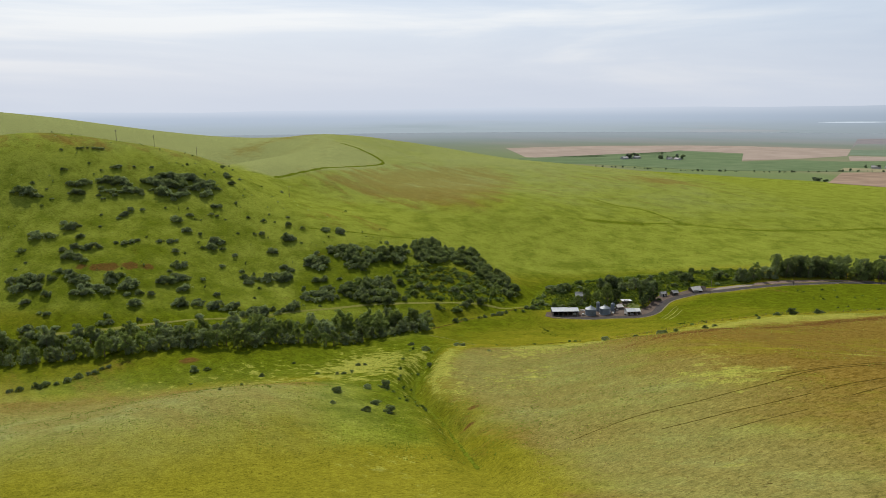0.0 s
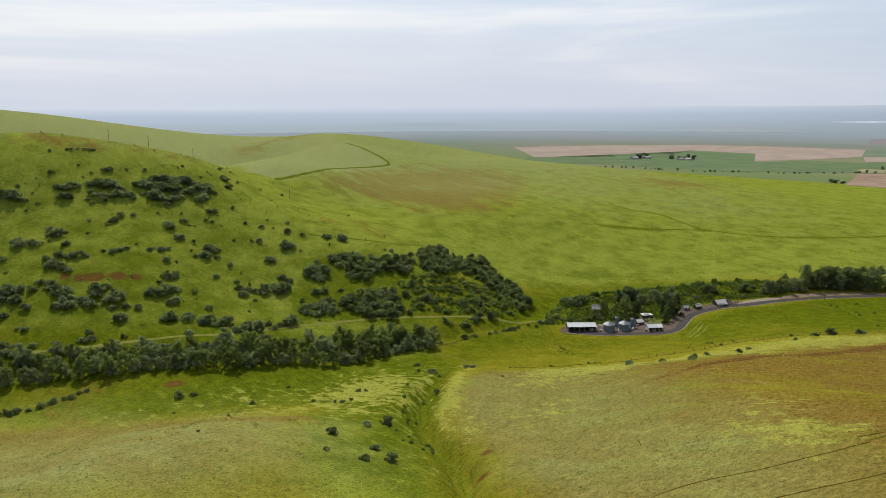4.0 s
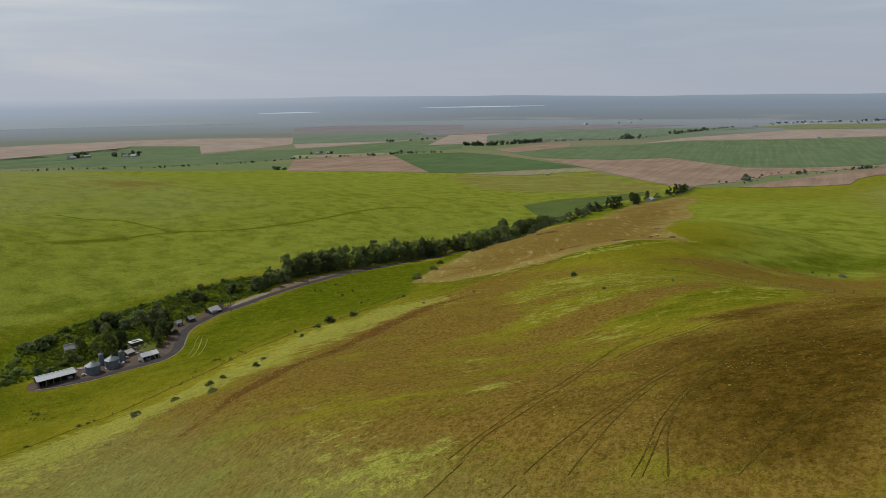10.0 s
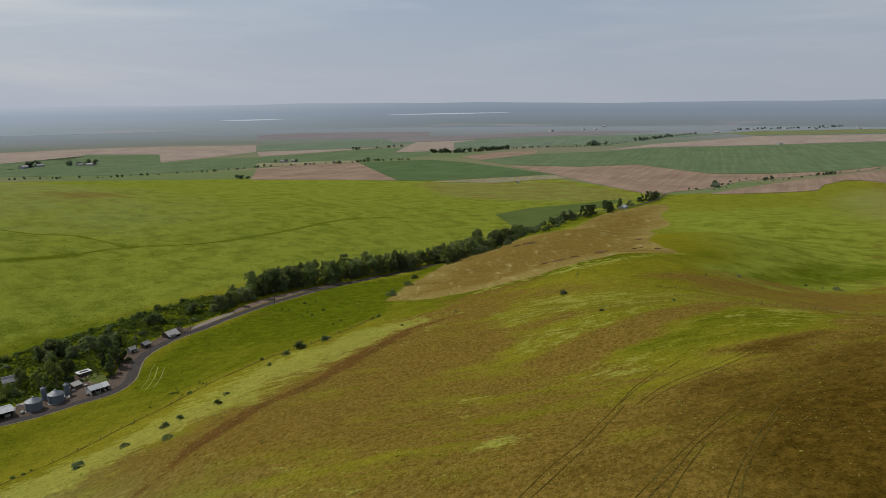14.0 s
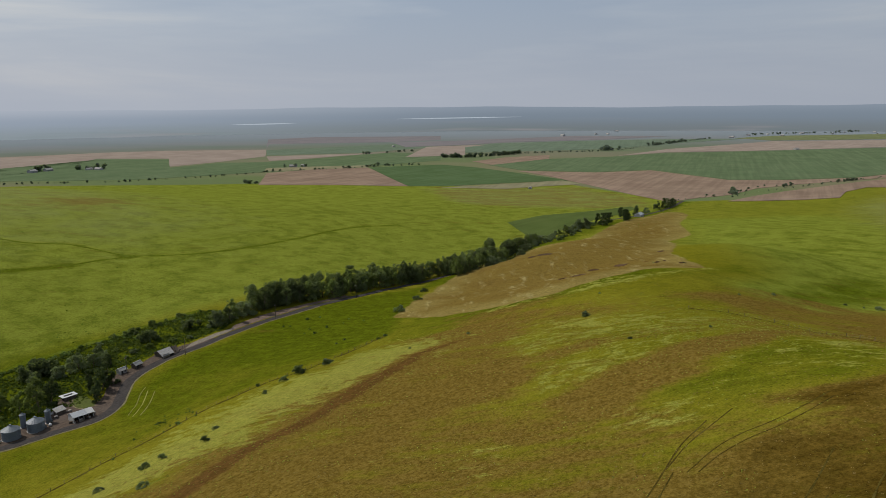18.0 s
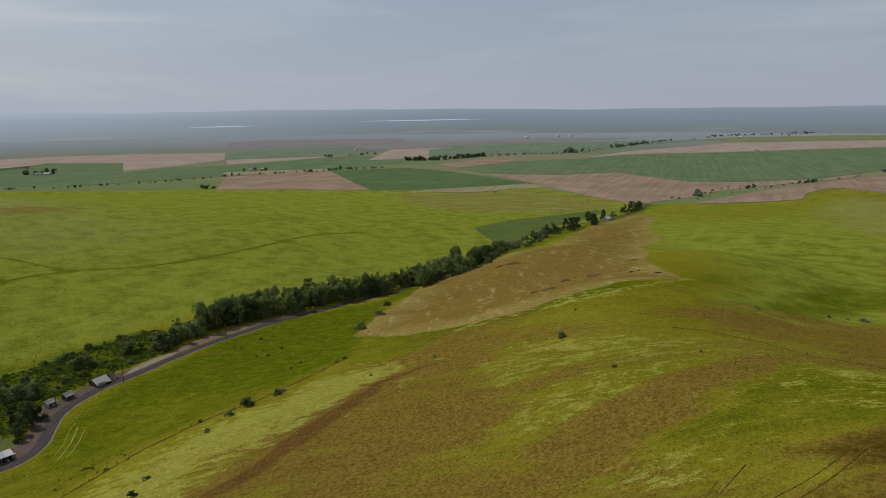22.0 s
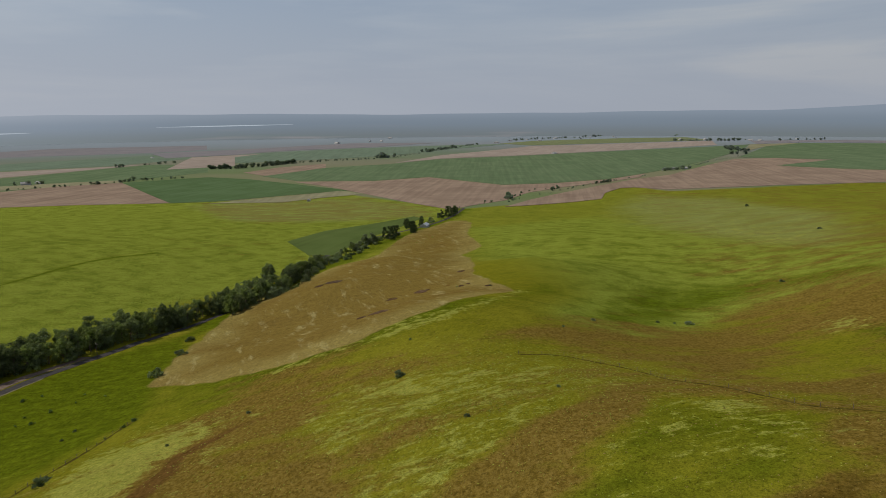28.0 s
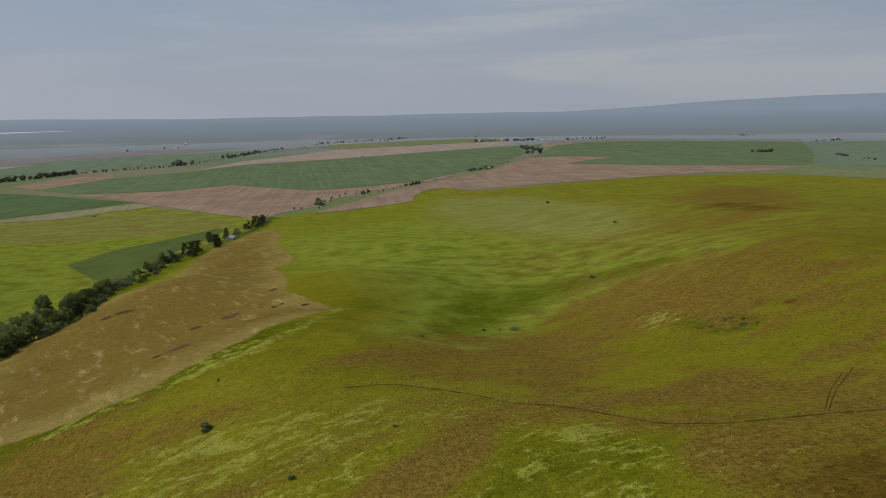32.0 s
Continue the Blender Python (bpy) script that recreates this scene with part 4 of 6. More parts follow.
ribbon("swale", SWALE, 2.6, 0.05, DARK_GRASS, "dark green drainage swale in the meadow", "swale", 4.0, 0.6)
ribbon("swale", SWALE_ARM, 2.4, 0.05, DARK_GRASS, "dark green drainage swale in the meadow", "swale", 4.0, 0.6, seed=2)
ribbon("field_track", HILL_EDGE, 4.0, 0.1, DARK_GRASS, "dark line of rough grass across the hill", "track", 4.0, 0.4)
ribbon("creek_bed", [(-6, 361), (14, 379), (26, 391), (40, 400), (46, 406), (57, 411)], 1.3, 0.06, RUT_GRASS, "dark narrow creek bed below the spur", "creek", 1.5, 0.5)
ribbon("footpath", [(-2, 351), (6, 345), (12, 338), (21, 321)], 0.6, 0.05, TRACK_GRASS, "faint pale footpath in the grass", "path", 1.5, 0.4)
ribbon("fence_ditch", FENCE, 0.9, 0.05, RUT_GRASS, "dark strip of rank grass along the fence", "ditch", 1.5, 0.6)
ribbon("gully_bed", GULLY[1:], 0.9, 0.08, DARK_GRASS, "narrow dark strip along the gully bottom", "gully", 1.5, 0.6)
ribbon("field_edge", [(-87, 483), (-74, 484), (-48, 488), (-30, 494), (-10, 509)], 1.6, 0.06, DARK_GRASS, "dark field edge on the hillside", "field edge", 2.5, 0.4)
ribbon("terrace", [(-200, 326), (-160, 334), (-126, 347), (-103, 358), (-76, 378), (-43, 393), (-14, 400), (23, 410), (55, 413)], 2.2, 0.05, TRACK_GRASS, "grassy farm track along the foot of the hill", "track", 2.5, 0.3)
# rough grass, its dark colour also painting in the bank's shadow
ribbon("headland", [(58, 408), (63, 425), (73, 448), (90, 462), (113, 473), (150, 478), (190, 484), (214, 487)], 3.6, 0.06, DARK_GRASS, "rough grass headland with the bank's shadow painted dark", "field edge", 3.0, 0.4)

ribbon("fence_strip", UPPER_FENCE, 0.8, 0.05, RUT_GRASS, "dark strip of rank grass along the upper fence", "ditch", 1.5, 0.6)

# ---- plants ----


def crown_mesh(name, blobs, count, size, seed, material, flat=0.4):
    """Many small leaf clumps on the shells of a few lobes."""
    g = np.random.RandomState(seed)
    b = np.array(blobs, float)
    w = b[:, 3] ** 2
    pick = g.choice(len(b), count, p=w / w.sum())
    d = g.normal(size=(count, 3))
    d /= np.linalg.norm(d, axis=1)[:, None]
    low = (d[:, 2] < -0.3) & (g.rand(count) < 0.6)
    d[low, 2] *= -1
    r = b[pick, 3] * (0.62 + 0.42 * g.rand(count)) * (1 + 0.16 * np.sin(d[:, 0] * 5 + pick) * np.cos(d[:, 1] * 6 + 2 * pick))
    c = b[pick, :3] + d * r[:, None] * np.array((1, 1, 0.85))
    n = d + g.normal(size=(count, 3)) * flat
    n /= np.linalg.norm(n, axis=1)[:, None]
    u = np.cross(n, g.normal(size=(count, 3)))
    u /= np.linalg.norm(u, axis=1)[:, None]
    v = np.cross(n, u)
    s = size * (0.6 + 0.8 * g.rand(count))[:, None]
    k = s * (0.5 + 0.5 * g.rand(count))[:, None]
    bend = n * s * 0.3
    verts = np.stack([c - u * s - bend, c - v * k, c + u * s - bend, c + v * k], 1).reshape(-1, 3)
    me = bpy.data.meshes.new(name)
    me.from_pydata(verts.tolist(), [], np.arange(count * 4).reshape(-1, 4).tolist())
    me.materials.append(material)
    return me


def limbs(height, radius, spread, seed, count=5, fork=0.35):
    """A tapered trunk with limbs."""
    g = random.Random(seed)
    bm = bmesh.new()
    p, r = Vector((0, 0, -0.3)), radius
    for k in range(4):
        q = p + Vector((g.uniform(-0.06, 0.06) * height, g.uniform(-0.06, 0.06) * height, height * 0.2))
        tube(bm, p, q, r, r * 0.75)
        p, r = q, r * 0.75
        if k:
            for _ in range(max(1, count // 3)):
                a = g.uniform(0, 6.28)
                e = p + Vector((math.cos(a) * spread * g.uniform(0.4, 0.8), math.sin(a) * spread * g.uniform(0.4, 0.8), height * g.uniform(0.1, 0.28)))
                tube(bm, p - Vector((0, 0, height * 0.06)), e, r * 0.7, r * 0.2, 5)
    return bm


def lobes(seed, n, width, low, high, r0, r1):
    g = random.Random(seed)
    out = []
    for k in range(n):
        a, f = g.uniform(0, 6.28), math.sqrt(g.random())
        z = g.uniform(low, high)
        t = 1 - 0.55 * ((z - low) / max(high - low, 0.01))
        out.append((math.cos(a) * width * f * t, math.sin(a) * width * f * t, z, g.uniform(r0, r1) * (0.6 + 0.4 * t)))
    return out


# kind: trunk height, trunk radius, spread, lobe count, lobe width, low, high, smallest and largest lobe, leaf clumps, clump size, foliage, name, label, category
PLANTS = {
    "cottonwood": (10.5, 0.38, 4.6, 34, 4.6, 0.9, 10.6, 0.7, 1.7, 2200, 0.29, LEAF_MID, "cottonwood_tree", "tall cottonwood tree with a dense green crown", "tree"),
    "grove": (12, 0.34, 4.6, 46, 5.4, 0.6, 11.6, 0.9, 2.1, 2600, 0.31, LEAF_DARK, "poplar_tree", "tall dark green poplar in the roadside grove", "tree"),
    "oak": (9, 0.32, 3.0, 30, 3.2, 1.0, 9.0, 0.7, 1.5, 1900, 0.27, LEAF_SHADE, "shade_tree", "dark green shade tree beside the farmyard", "tree"),
    "willow": (7, 0.3, 3.6, 30, 4.0, 0.7, 7.0, 0.8, 1.7, 1800, 0.28, LEAF_GREY, "willow_tree", "grey-green willow tree beside the creek", "tree"),
    "shrub": (2.0, 0.09, 1.9, 22, 2.3, 0.3, 1.7, 0.4, 0.85, 620, 0.23, LEAF_GREY, "hawthorn_shrub", "low grey-green shrub on the open hillside", "shrub"),
    "shrub_dark": (2.4, 0.09, 1.8, 20, 2.1, 0.4, 2.0, 0.45, 0.95, 620, 0.24, LEAF_DARK, "elder_shrub", "dense dark green shrub in the grass", "shrub"),
    "thorn": (2.2, 0.09, 2.0, 24, 2.5, 0.3, 1.9, 0.4, 0.85, 640, 0.23, LEAF_GREY, "blackthorn_shrub", "sprawling grey-green blackthorn in a hillside thicket", "shrub"),
    "shrub_light": (2.0, 0.08, 1.8, 20, 2.2, 0.35, 1.8, 0.35, 0.85, 600, 0.23, LEAF_MID, "green_shrub", "leafy mid green shrub in the thicket", "shrub"),
    "weed": (0.9, 0.04, 0.8, 7, 0.8, 0.2, 0.7, 0.3, 0.5, 200, 0.14, LEAF_LIGHT, "weed_clump", "light green leafy weed clump", "weed"),
    "hazel": (3.4, 0.1, 2.3, 26, 2.5, 0.4, 3.0, 0.55, 1.15, 800, 0.26, LEAF_DARK, "hazel_bush", "tall rounded dark green bush in the spur thicket", "bush"),
    "bramble": (1.0, 0.05, 2.2, 20, 2.8, 0.1, 0.8, 0.35, 0.75, 440, 0.22, LEAF_LIGHT, "bramble_patch", "low light green bramble between the shrubs", "bramble"),
    "juniper": (3.0, 0.12, 0.9, 9, 0.7, 0.5, 3.0, 0.45, 0.8, 560, 0.16, LEAF_DARK, "juniper", "dark upright juniper in the meadow", "juniper"),
}
MADE = {}
PG = random.Random(11)


def plant(kind, x, y, scale=1.0, group="", label=""):
    """One plant: trunk and crown; the first of each of a few forms is built, the others copy it."""
    form = (kind, PG.randrange(4))
    m = spot(x, y, PG.uniform(0, 360), scale, 0.12) @ Matrix.Diagonal((PG.uniform(0.85, 1.18), PG.uniform(0.85, 1.18), PG.uniform(0.85, 1.15), 1))
    if form in MADE:
        ob = copy_thing(MADE[form], m)
        ob.matrix_basis = m
        if group:
            ob["group"] = group
        if label:
            ob["label"] = label
        return ob
    h, r, sp, n, wd, lo, hi, r0, r1, cnt, size, mat, name, text, cat = PLANTS[kind]
    seed = 100 * list(PLANTS).index(kind) + form[1]
    ob = thing(name, m, label or text, cat, group)
    part("trunk", limbs(h, r, sp, seed), BARK, ob)
    new("crown", crown_mesh(name + "_crown", lobes(seed, n, wd, lo, hi, r0, r1), cnt, size, seed, mat)).parent = ob
    MADE[form] = ob
    return ob


def thicket(kinds, rows, group, gap=2.3, scale=1.0, fill=0.75):
    """Shrubs crowding inside round patches: x, y, radius."""
    for cx, cy, r in rows:
        n = max(1, int(fill * (r / (gap * 0.62)) ** 2 * 0.55))
        spots = []
        tries = 0
        while len(spots) < n and tries < n * 30:
            tries += 1
            a, f = PG.uniform(0, 6.28), math.sqrt(PG.random()) * r
            p = (cx + f * math.cos(a), cy + f * math.sin(a) * 0.75)
            if all(math.hypot(p[0] - q[0], p[1] - q[1]) > gap * 0.6 for q in spots):
                spots.append(p)
        for p in spots:
            plant(PG.choice(kinds), *p, scale * PG.uniform(0.75, 1.3), group)


def fill(poly, kinds, gap, lo, hi, group):
    """Shrubs on a jittered grid inside an outline."""
    x0, x1 = min(p[0] for p in poly), max(p[0] for p in poly)
    y0, y1 = min(p[1] for p in poly), max(p[1] for p in poly)
    for j in range(int((y1 - y0) / gap) + 1):
        for i in range(int((x1 - x0) / gap) + 1):
            x, y = x0 + (i + 0.5 * (j % 2) + PG.uniform(-0.4, 0.4)) * gap, y0 + (j + PG.uniform(-0.4, 0.4)) * gap
            if signed(np.array([x]), np.array([y]), poly)[0] > -0.4:
                plant(PG.choice(kinds), x, y, PG.uniform(lo, hi), group)


def row_of(kinds, pts, gap, width, group, lo=0.8, hi=1.2, skip=0.0):
    """Plants along a line, scattered across its width."""
    line = curve_points(pts, gap)
    for q in line:
        if PG.random() >= skip:
            plant(PG.choice(kinds), q.x + PG.uniform(-0.35, 0.35) * gap, q.y + PG.uniform(-0.5, 0.5) * width, PG.uniform(lo, hi), group)


# the hillside west of the farm: single shrubs (x, y, radius)
HILL_SHRUBS_A = [(-279, 531, 0.9), (-264, 508, 1.8), (-242, 501, 1.3), (-253, 487, 2.6), (-224, 505, 3.4), (-215, 511, 1.7), (-204, 515, 2.2), (-187, 531, 1.3), (-185, 535, 1.8), (-181, 542, 0.9), (-166, 560, 2.7), (-161, 570, 1.4), (-156, 540, 3.9), (-150, 529, 3.4), (-149, 545, 2.2), (-166, 538, 1.3), (-170, 528, 1.3), (-232, 497, 1.3), (-258, 478, 0.8), (-264, 467, 2.1), (-264, 459, 6.2), (-257, 457, 3.3), (-247, 457, 1.6), (-254, 465, 1.2), (-219, 468, 2.0), (-213, 450, 1.6), (-192, 464, 2.4), (-201, 454, 3.5), (-199, 461, 3.1), (-202, 449, 1.9)]
HILL_SHRUBS_B = [(-180, 472, 1.2), (-178, 483, 2.8), (-169, 460, 4.2), (-163, 469, 2.7), (-167, 478, 1.2), (-151, 487, 3.6), (-151, 476, 2.3), (-147, 476, 1.9), (-141, 474, 1.2), (-155, 467, 1.2), (-140, 499, 2.0), (-128, 483, 2.0), (-117, 482, 2.3), (-119, 463, 1.5), (-114, 464, 3.0), (-129, 460, 1.5), (-158, 449, 3.7), (-150, 448, 2.2), (-139, 445, 4.8), (-138, 436, 4.3), (-134, 445, 1.5), (-133, 437, 2.2), (-144, 433, 2.1), (-157, 421, 3.2), (-100, 482, 3.1), (-96, 462, 5.2), (-102, 445, 3.6), (-124, 432, 2.8), (-110, 484, 1.2), (-103, 495, 2.0)]
HILL_SHRUBS_C = [(-125, 582, 2.3), (-116, 525, 1.3), (-116, 494, 1.2), (-141, 528, 0.9), (-139, 515, 0.8), (-134, 521, 0.8), (-208, 436, 1.5), (-213, 421, 3.3), (-238, 416, 4.5), (-230, 419, 3.8), (-229, 434, 3.1), (-223, 431, 4.6), (-256, 515, 1.8), (-254, 517, 2.2), (-251, 520, 1.4), (-247, 521, 2.2), (-244, 522, 2.2), (-242, 524, 1.8), (-76, 481, 3.4), (-64, 482, 4.2), (-90, 480, 2.3), (-32, 477, 2.3), (-19, 480, 2.3), (-149, 406, 4.1), (-152, 397, 2.0), (-128, 417, 2.8), (-230, 390, 1.4), (-153, 370, 2.9), (-133, 396, 2.6), (-121, 382, 2.9)]
HILL_SHRUBS_D = [(-121, 351, 2.7), (-102, 401, 1.3), (-102, 388, 1.3), (-196, 345, 2.5), (-200, 346, 1.9), (-166, 345, 2.4), (-149, 343, 2.1), (-186, 333, 3.0), (-197, 329, 4.3), (-186, 326, 3.0), (-238, 401, 2.9), (-141, 379, 2.6), (-113, 364, 2.4)]
for x, y, r in HILL_SHRUBS_A + HILL_SHRUBS_B + HILL_SHRUBS_C + HILL_SHRUBS_D:
    if r > 3.2:
        for k in range(3 if r < 4.6 else 4):
            plant(PG.choice(("shrub", "thorn", "shrub_dark")), x + PG.uniform(-0.6, 0.6) * r, y + PG.uniform(-0.45, 0.45) * r, r / 3.0, "shrubs on the hillside")
    else:
        plant(PG.choice(("shrub", "shrub", "shrub_dark")), x, y, max(r, 0.7) / 2.5, "shrubs on the hillside")
HIGH_THICKET = [(-242, 474, 3.3), (-238, 477, 4.2), (-235, 481, 3.3), (-235, 467, 4.1), (-228, 485, 3.3), (-223, 487, 5.0), (-216, 488, 5.8), (-211, 488, 4.1), (-206, 482, 4.9), (-201, 482, 3.3), (-210, 479, 3.3), (-224, 476, 3.3), (-218, 478, 3.7), (-214, 474, 3.3), (-223, 471, 2.0), (-199, 496, 5.0), (-196, 502, 5.9), (-190, 507, 5.9), (-183, 510, 5.9), (-176, 512, 5.9), (-168, 511, 5.0), (-160, 511, 5.0), (-155, 512, 2.5), (-191, 496, 5.8), (-185, 499, 5.8), (-178, 502, 5.8), (-171, 503, 5.0), (-163, 503, 4.1), (-185, 488, 5.7), (-179, 488, 4.9), (-176, 495, 4.1), (-160, 498, 4.1), (-196, 489, 2.5)]
LOW_THICKET = [(-190, 418, 2.2), (-186, 419, 2.9), (-183, 422, 2.9), (-181, 425, 2.2), (-169, 429, 2.5), (-165, 431, 3.3), (-162, 434, 2.2), (-217, 404, 3.2), (-210, 398, 4.2), (-206, 397, 3.5), (-208, 407, 3.6), (-202, 409, 4.3), (-197, 410, 2.1), (-201, 395, 2.8), (-223, 372, 5.5), (-216, 367, 6.7), (-216, 375, 4.8), (-210, 374, 3.4), (-210, 355, 3.3), (-205, 360, 3.3), (-207, 383, 2.7), (-199, 379, 4.7), (-192, 373, 5.3), (-186, 371, 4.6), (-181, 369, 3.9), (-184, 364, 3.9), (-191, 363, 3.3), (-175, 365, 3.8)]
MID_THICKET = [(-176, 377, 5.3), (-169, 374, 5.8), (-165, 375, 3.9), (-175, 383, 3.3), (-159, 369, 3.2), (-165, 367, 2.5), (-158, 358, 4.4), (-153, 384, 3.3), (-149, 387, 4.6), (-145, 389, 4.6), (-141, 395, 2.6), (-137, 381, 3.8), (-119, 366, 4.3), (-108, 368, 4.3), (-101, 362, 3.6), (-98, 367, 4.8), (-93, 369, 4.9), (-90, 375, 2.5), (-134, 364, 4.9), (-129, 367, 3.7), (-110, 404, 3.3), (-112, 410, 3.0), (-107, 410, 3.4), (-115, 416, 2.0), (-110, 417, 1.7), (-100, 413, 4.7), (-94, 416, 6.1), (-90, 419, 4.1), (-95, 428, 3.5), (-89, 426, 3.4), (-89, 414, 2.7), (-165, 339, 3.6), (-83, 378, 3.1), (-78, 381, 4.3), (-85, 372, 2.4)]
for x, y, r in HIGH_THICKET + LOW_THICKET + MID_THICKET:
    for k in range(2 if r < 4 else 3 if r < 5.5 else 4):
        plant(PG.choice(("shrub", "thorn", "thorn", "shrub_dark")), x + PG.uniform(-0.7, 0.7) * r, y + PG.uniform(-0.5, 0.5) * r, min(r, 5.5) / 2.9 * PG.uniform(0.85, 1.2), "hillside thickets")
for poly, kinds in ((SPUR_UPPER, ("thorn", "hazel", "thorn")), (SPUR_NECK, ("hazel", "thorn")), (SPUR_CREST, ("hazel", "hazel", "shrub_dark")), (SPUR_RIM, ("hazel", "hazel", "shrub_light")),
                    (SPUR_MIDDLE, ("shrub_light", "hazel", "thorn")), (SPUR_LOWER, ("thorn", "shrub")), (SPUR_WEST, ("thorn", "hazel"))):
    fill(poly, kinds, 3.9, 1.0, 1.5, "thickets on the spur")
fill(SPUR_BRAMBLE, ("bramble", "bramble", "weed", "shrub_light"), 4.4, 0.9, 1.5, "brambles on the spur")
for x, y, r in SPUR_BUSHES:
    for k in range(2):
        plant(PG.choice(("hazel", "shrub_light", "thorn")), x + PG.uniform(-0.6, 0.6) * r, y + PG.uniform(-0.5, 0.5) * r, min(r, 5) / 3.2, "thickets on the spur")
thicket(("weed", "bramble"), [(360, 110, 9), (353, 104, 7)], "growth in the wet hollow", 3.2, 0.4, 1.3)
g2 = random.Random(5)
for k in range(150):   # small shrubs dotted over the slope
    x, y = g2.uniform(-290, -30), g2.uniform(355, 600)
    if y > 365 + 0.1 * (x + 290) and ground_z(x, y) > 12 + 0.03 * (y - 360):
        plant(g2.choice(("weed", "juniper", "juniper", "shrub_light")), x, y, g2.uniform(0.28, 0.62), "small shrubs on the hillside")

# the wood along the creek
for pts, gap, wd in (([(-300, 292), (-240, 296), (-186, 303), (-150, 309), (-114, 317), (-90, 320), (-70, 330), (-46, 336), (-23, 352), (-4, 360)], 3.6, 6), ([(-300, 304), (-200, 314), (-150, 322), (-110, 328), (-80, 340), (-50, 350), (-25, 364), (-6, 370)], 4.0, 8)):
    row_of(("cottonwood", "willow", "willow", "cottonwood"), pts, gap, wd, "trees along the creek", 0.62, 1.0)
row_of(("willow", "shrub_dark", "shrub"), [(-300, 316), (-186, 324), (-161, 330), (-125, 333), (-98, 344), (-72, 358), (-52, 366), (-25, 378), (-5, 382)], 3.4, 8, "trees along the creek", 0.75, 1.15)
row_of(("cottonwood", "cottonwood", "willow"), [(-58, 348), (-40, 356), (-22, 364), (-8, 372)], 4.0, 9, "trees along the creek", 0.95, 1.25)
row_of(("shrub_light", "shrub", "shrub_dark"), [(-4, 366), (10, 376), (22, 385), (36, 394), (53, 405), (64, 415)], 3.6, 6, "shrubs along the creek", 0.6, 1.1, 0.25)
row_of(("shrub", "shrub_dark"), [(-172, 273), (-161, 279), (-152, 284), (-147, 290), (-143, 297)], 3.0, 4, "shrubs along the ditch", 0.6, 1.0)

# round the farm
for x, y, s in ((107, 416, 0.9), (102, 421, 0.75), (113, 420, 0.95), (97, 429, 0.6), (110, 430, 0.8), (118, 433, 0.6), (90, 423, 0.5)):
    plant(PG.choice(("cottonwood", "oak")), x, y, s * 1.2, "trees behind the grain bins")
for x, y, s in ((133, 418, 1.0), (129, 413, 0.8), (137, 424, 0.85), (139, 421, 0.7), (131, 424, 0.85), (127, 407, 0.5)):
    plant("oak", x, y, s * 1.1, "shade trees beside the farmyard")
for x, y, k, s in ((74, 415, "shrub_dark", 1.2), (79, 414, "shrub", 1.1), (70, 417, "shrub", 1.0), (86, 418, "shrub_light", 1.3), (92, 421, "willow", 0.5), (83, 447, "shrub_dark", 2.0), (88, 450, "shrub_dark", 2.2), (79, 450, "shrub", 1.7),
                   (114, 454, "shrub_dark", 2.7), (119, 457, "shrub_dark", 3.0), (123, 455, "shrub_dark", 2.4), (124, 447, "willow", 0.7), (132, 452, "willow", 0.8), (140, 448, "willow", 0.85), (147, 452, "willow", 0.6),
                   (147, 460, "shrub_dark", 1.9), (145.5, 443, "oak", 0.7), (143, 446, "willow", 0.7), (160, 450, "shrub", 1.3), (168, 450, "shrub_light", 1.2), (171, 460, "shrub_dark", 2.4), (174, 461, "shrub_dark", 2.0), (180, 450, "shrub_light", 1.1), (196, 462, "shrub_dark", 2.3), (204, 456, "willow", 0.55), (188, 448, "shrub", 1.0)):
    plant(k, x, y, s, "trees round the farm")
row_of(("weed", "bramble", "weed"), [(62, 411), (67, 427), (77, 445), (92, 457), (114, 468), (150, 473), (190, 479), (212, 482)], 2.2, 5.0, "rank growth on the bank", 0.7, 1.2)
row_of(("weed", "weed", "shrub_light"), [(61, 412), (65, 428), (75, 447), (91, 459), (113, 470), (150, 475), (190, 481), (212, 484)], 4.6, 3.5, "hedge behind the farm", 0.8, 1.5)
row_of(("shrub_light", "shrub", "weed"), [(66, 418), (70, 432), (82, 446), (98, 455)], 5.0, 6, "hedge behind the farm", 0.6, 1.1)
row_of(("shrub_light", "shrub_dark", "shrub"), [(120, 462), (140, 466), (160, 470), (185, 472), (205, 472)], 11.0, 8, "hedge behind the farm", 0.5, 0.9)
row_of(("willow", "shrub_light"), [(92, 424), (99, 440), (112, 442), (126, 446), (141, 454), (156, 460)], 8.5, 9, "trees round the farm", 0.55, 1.0)
for k in range(85):   # rank growth behind the yard
    x, y = g2.uniform(62, 215), g2.uniform(408, 484)
    if signed(np.array([x]), np.array([y]), HOME_WOOD)[0] > 1.0 and math.hypot(x - 94, y - 434) > 5 and math.hypot(x - 120, y - 421) > 5 and math.hypot(x - 150, y - 431) > 8 and math.hypot(x - 171, y - 435) > 10:
        plant(g2.choice(("weed", "weed", "bramble", "shrub_light")), x, y, g2.uniform(0.4, 1.0), "undergrowth behind the farm")

# the roadside grove and the creek trees beyond it
row_of(("cottonwood", "willow"), [(207, 456), (214, 458), (222, 461), (228, 463)], 3.6, 8, "trees beside the bank", 0.85, 1.15)
row_of(("grove", "grove", "cottonwood"), [(234, 465), (250, 464), (272, 464), (300, 464), (330, 467), (352, 469), (372, 470)], 3.6, 7, "roadside grove", 0.92, 1.2)
row_of(("grove", "cottonwood"), [(240, 471), (262, 474), (290, 476), (320, 478), (350, 480)], 4.6, 8, "roadside grove", 0.92, 1.15)
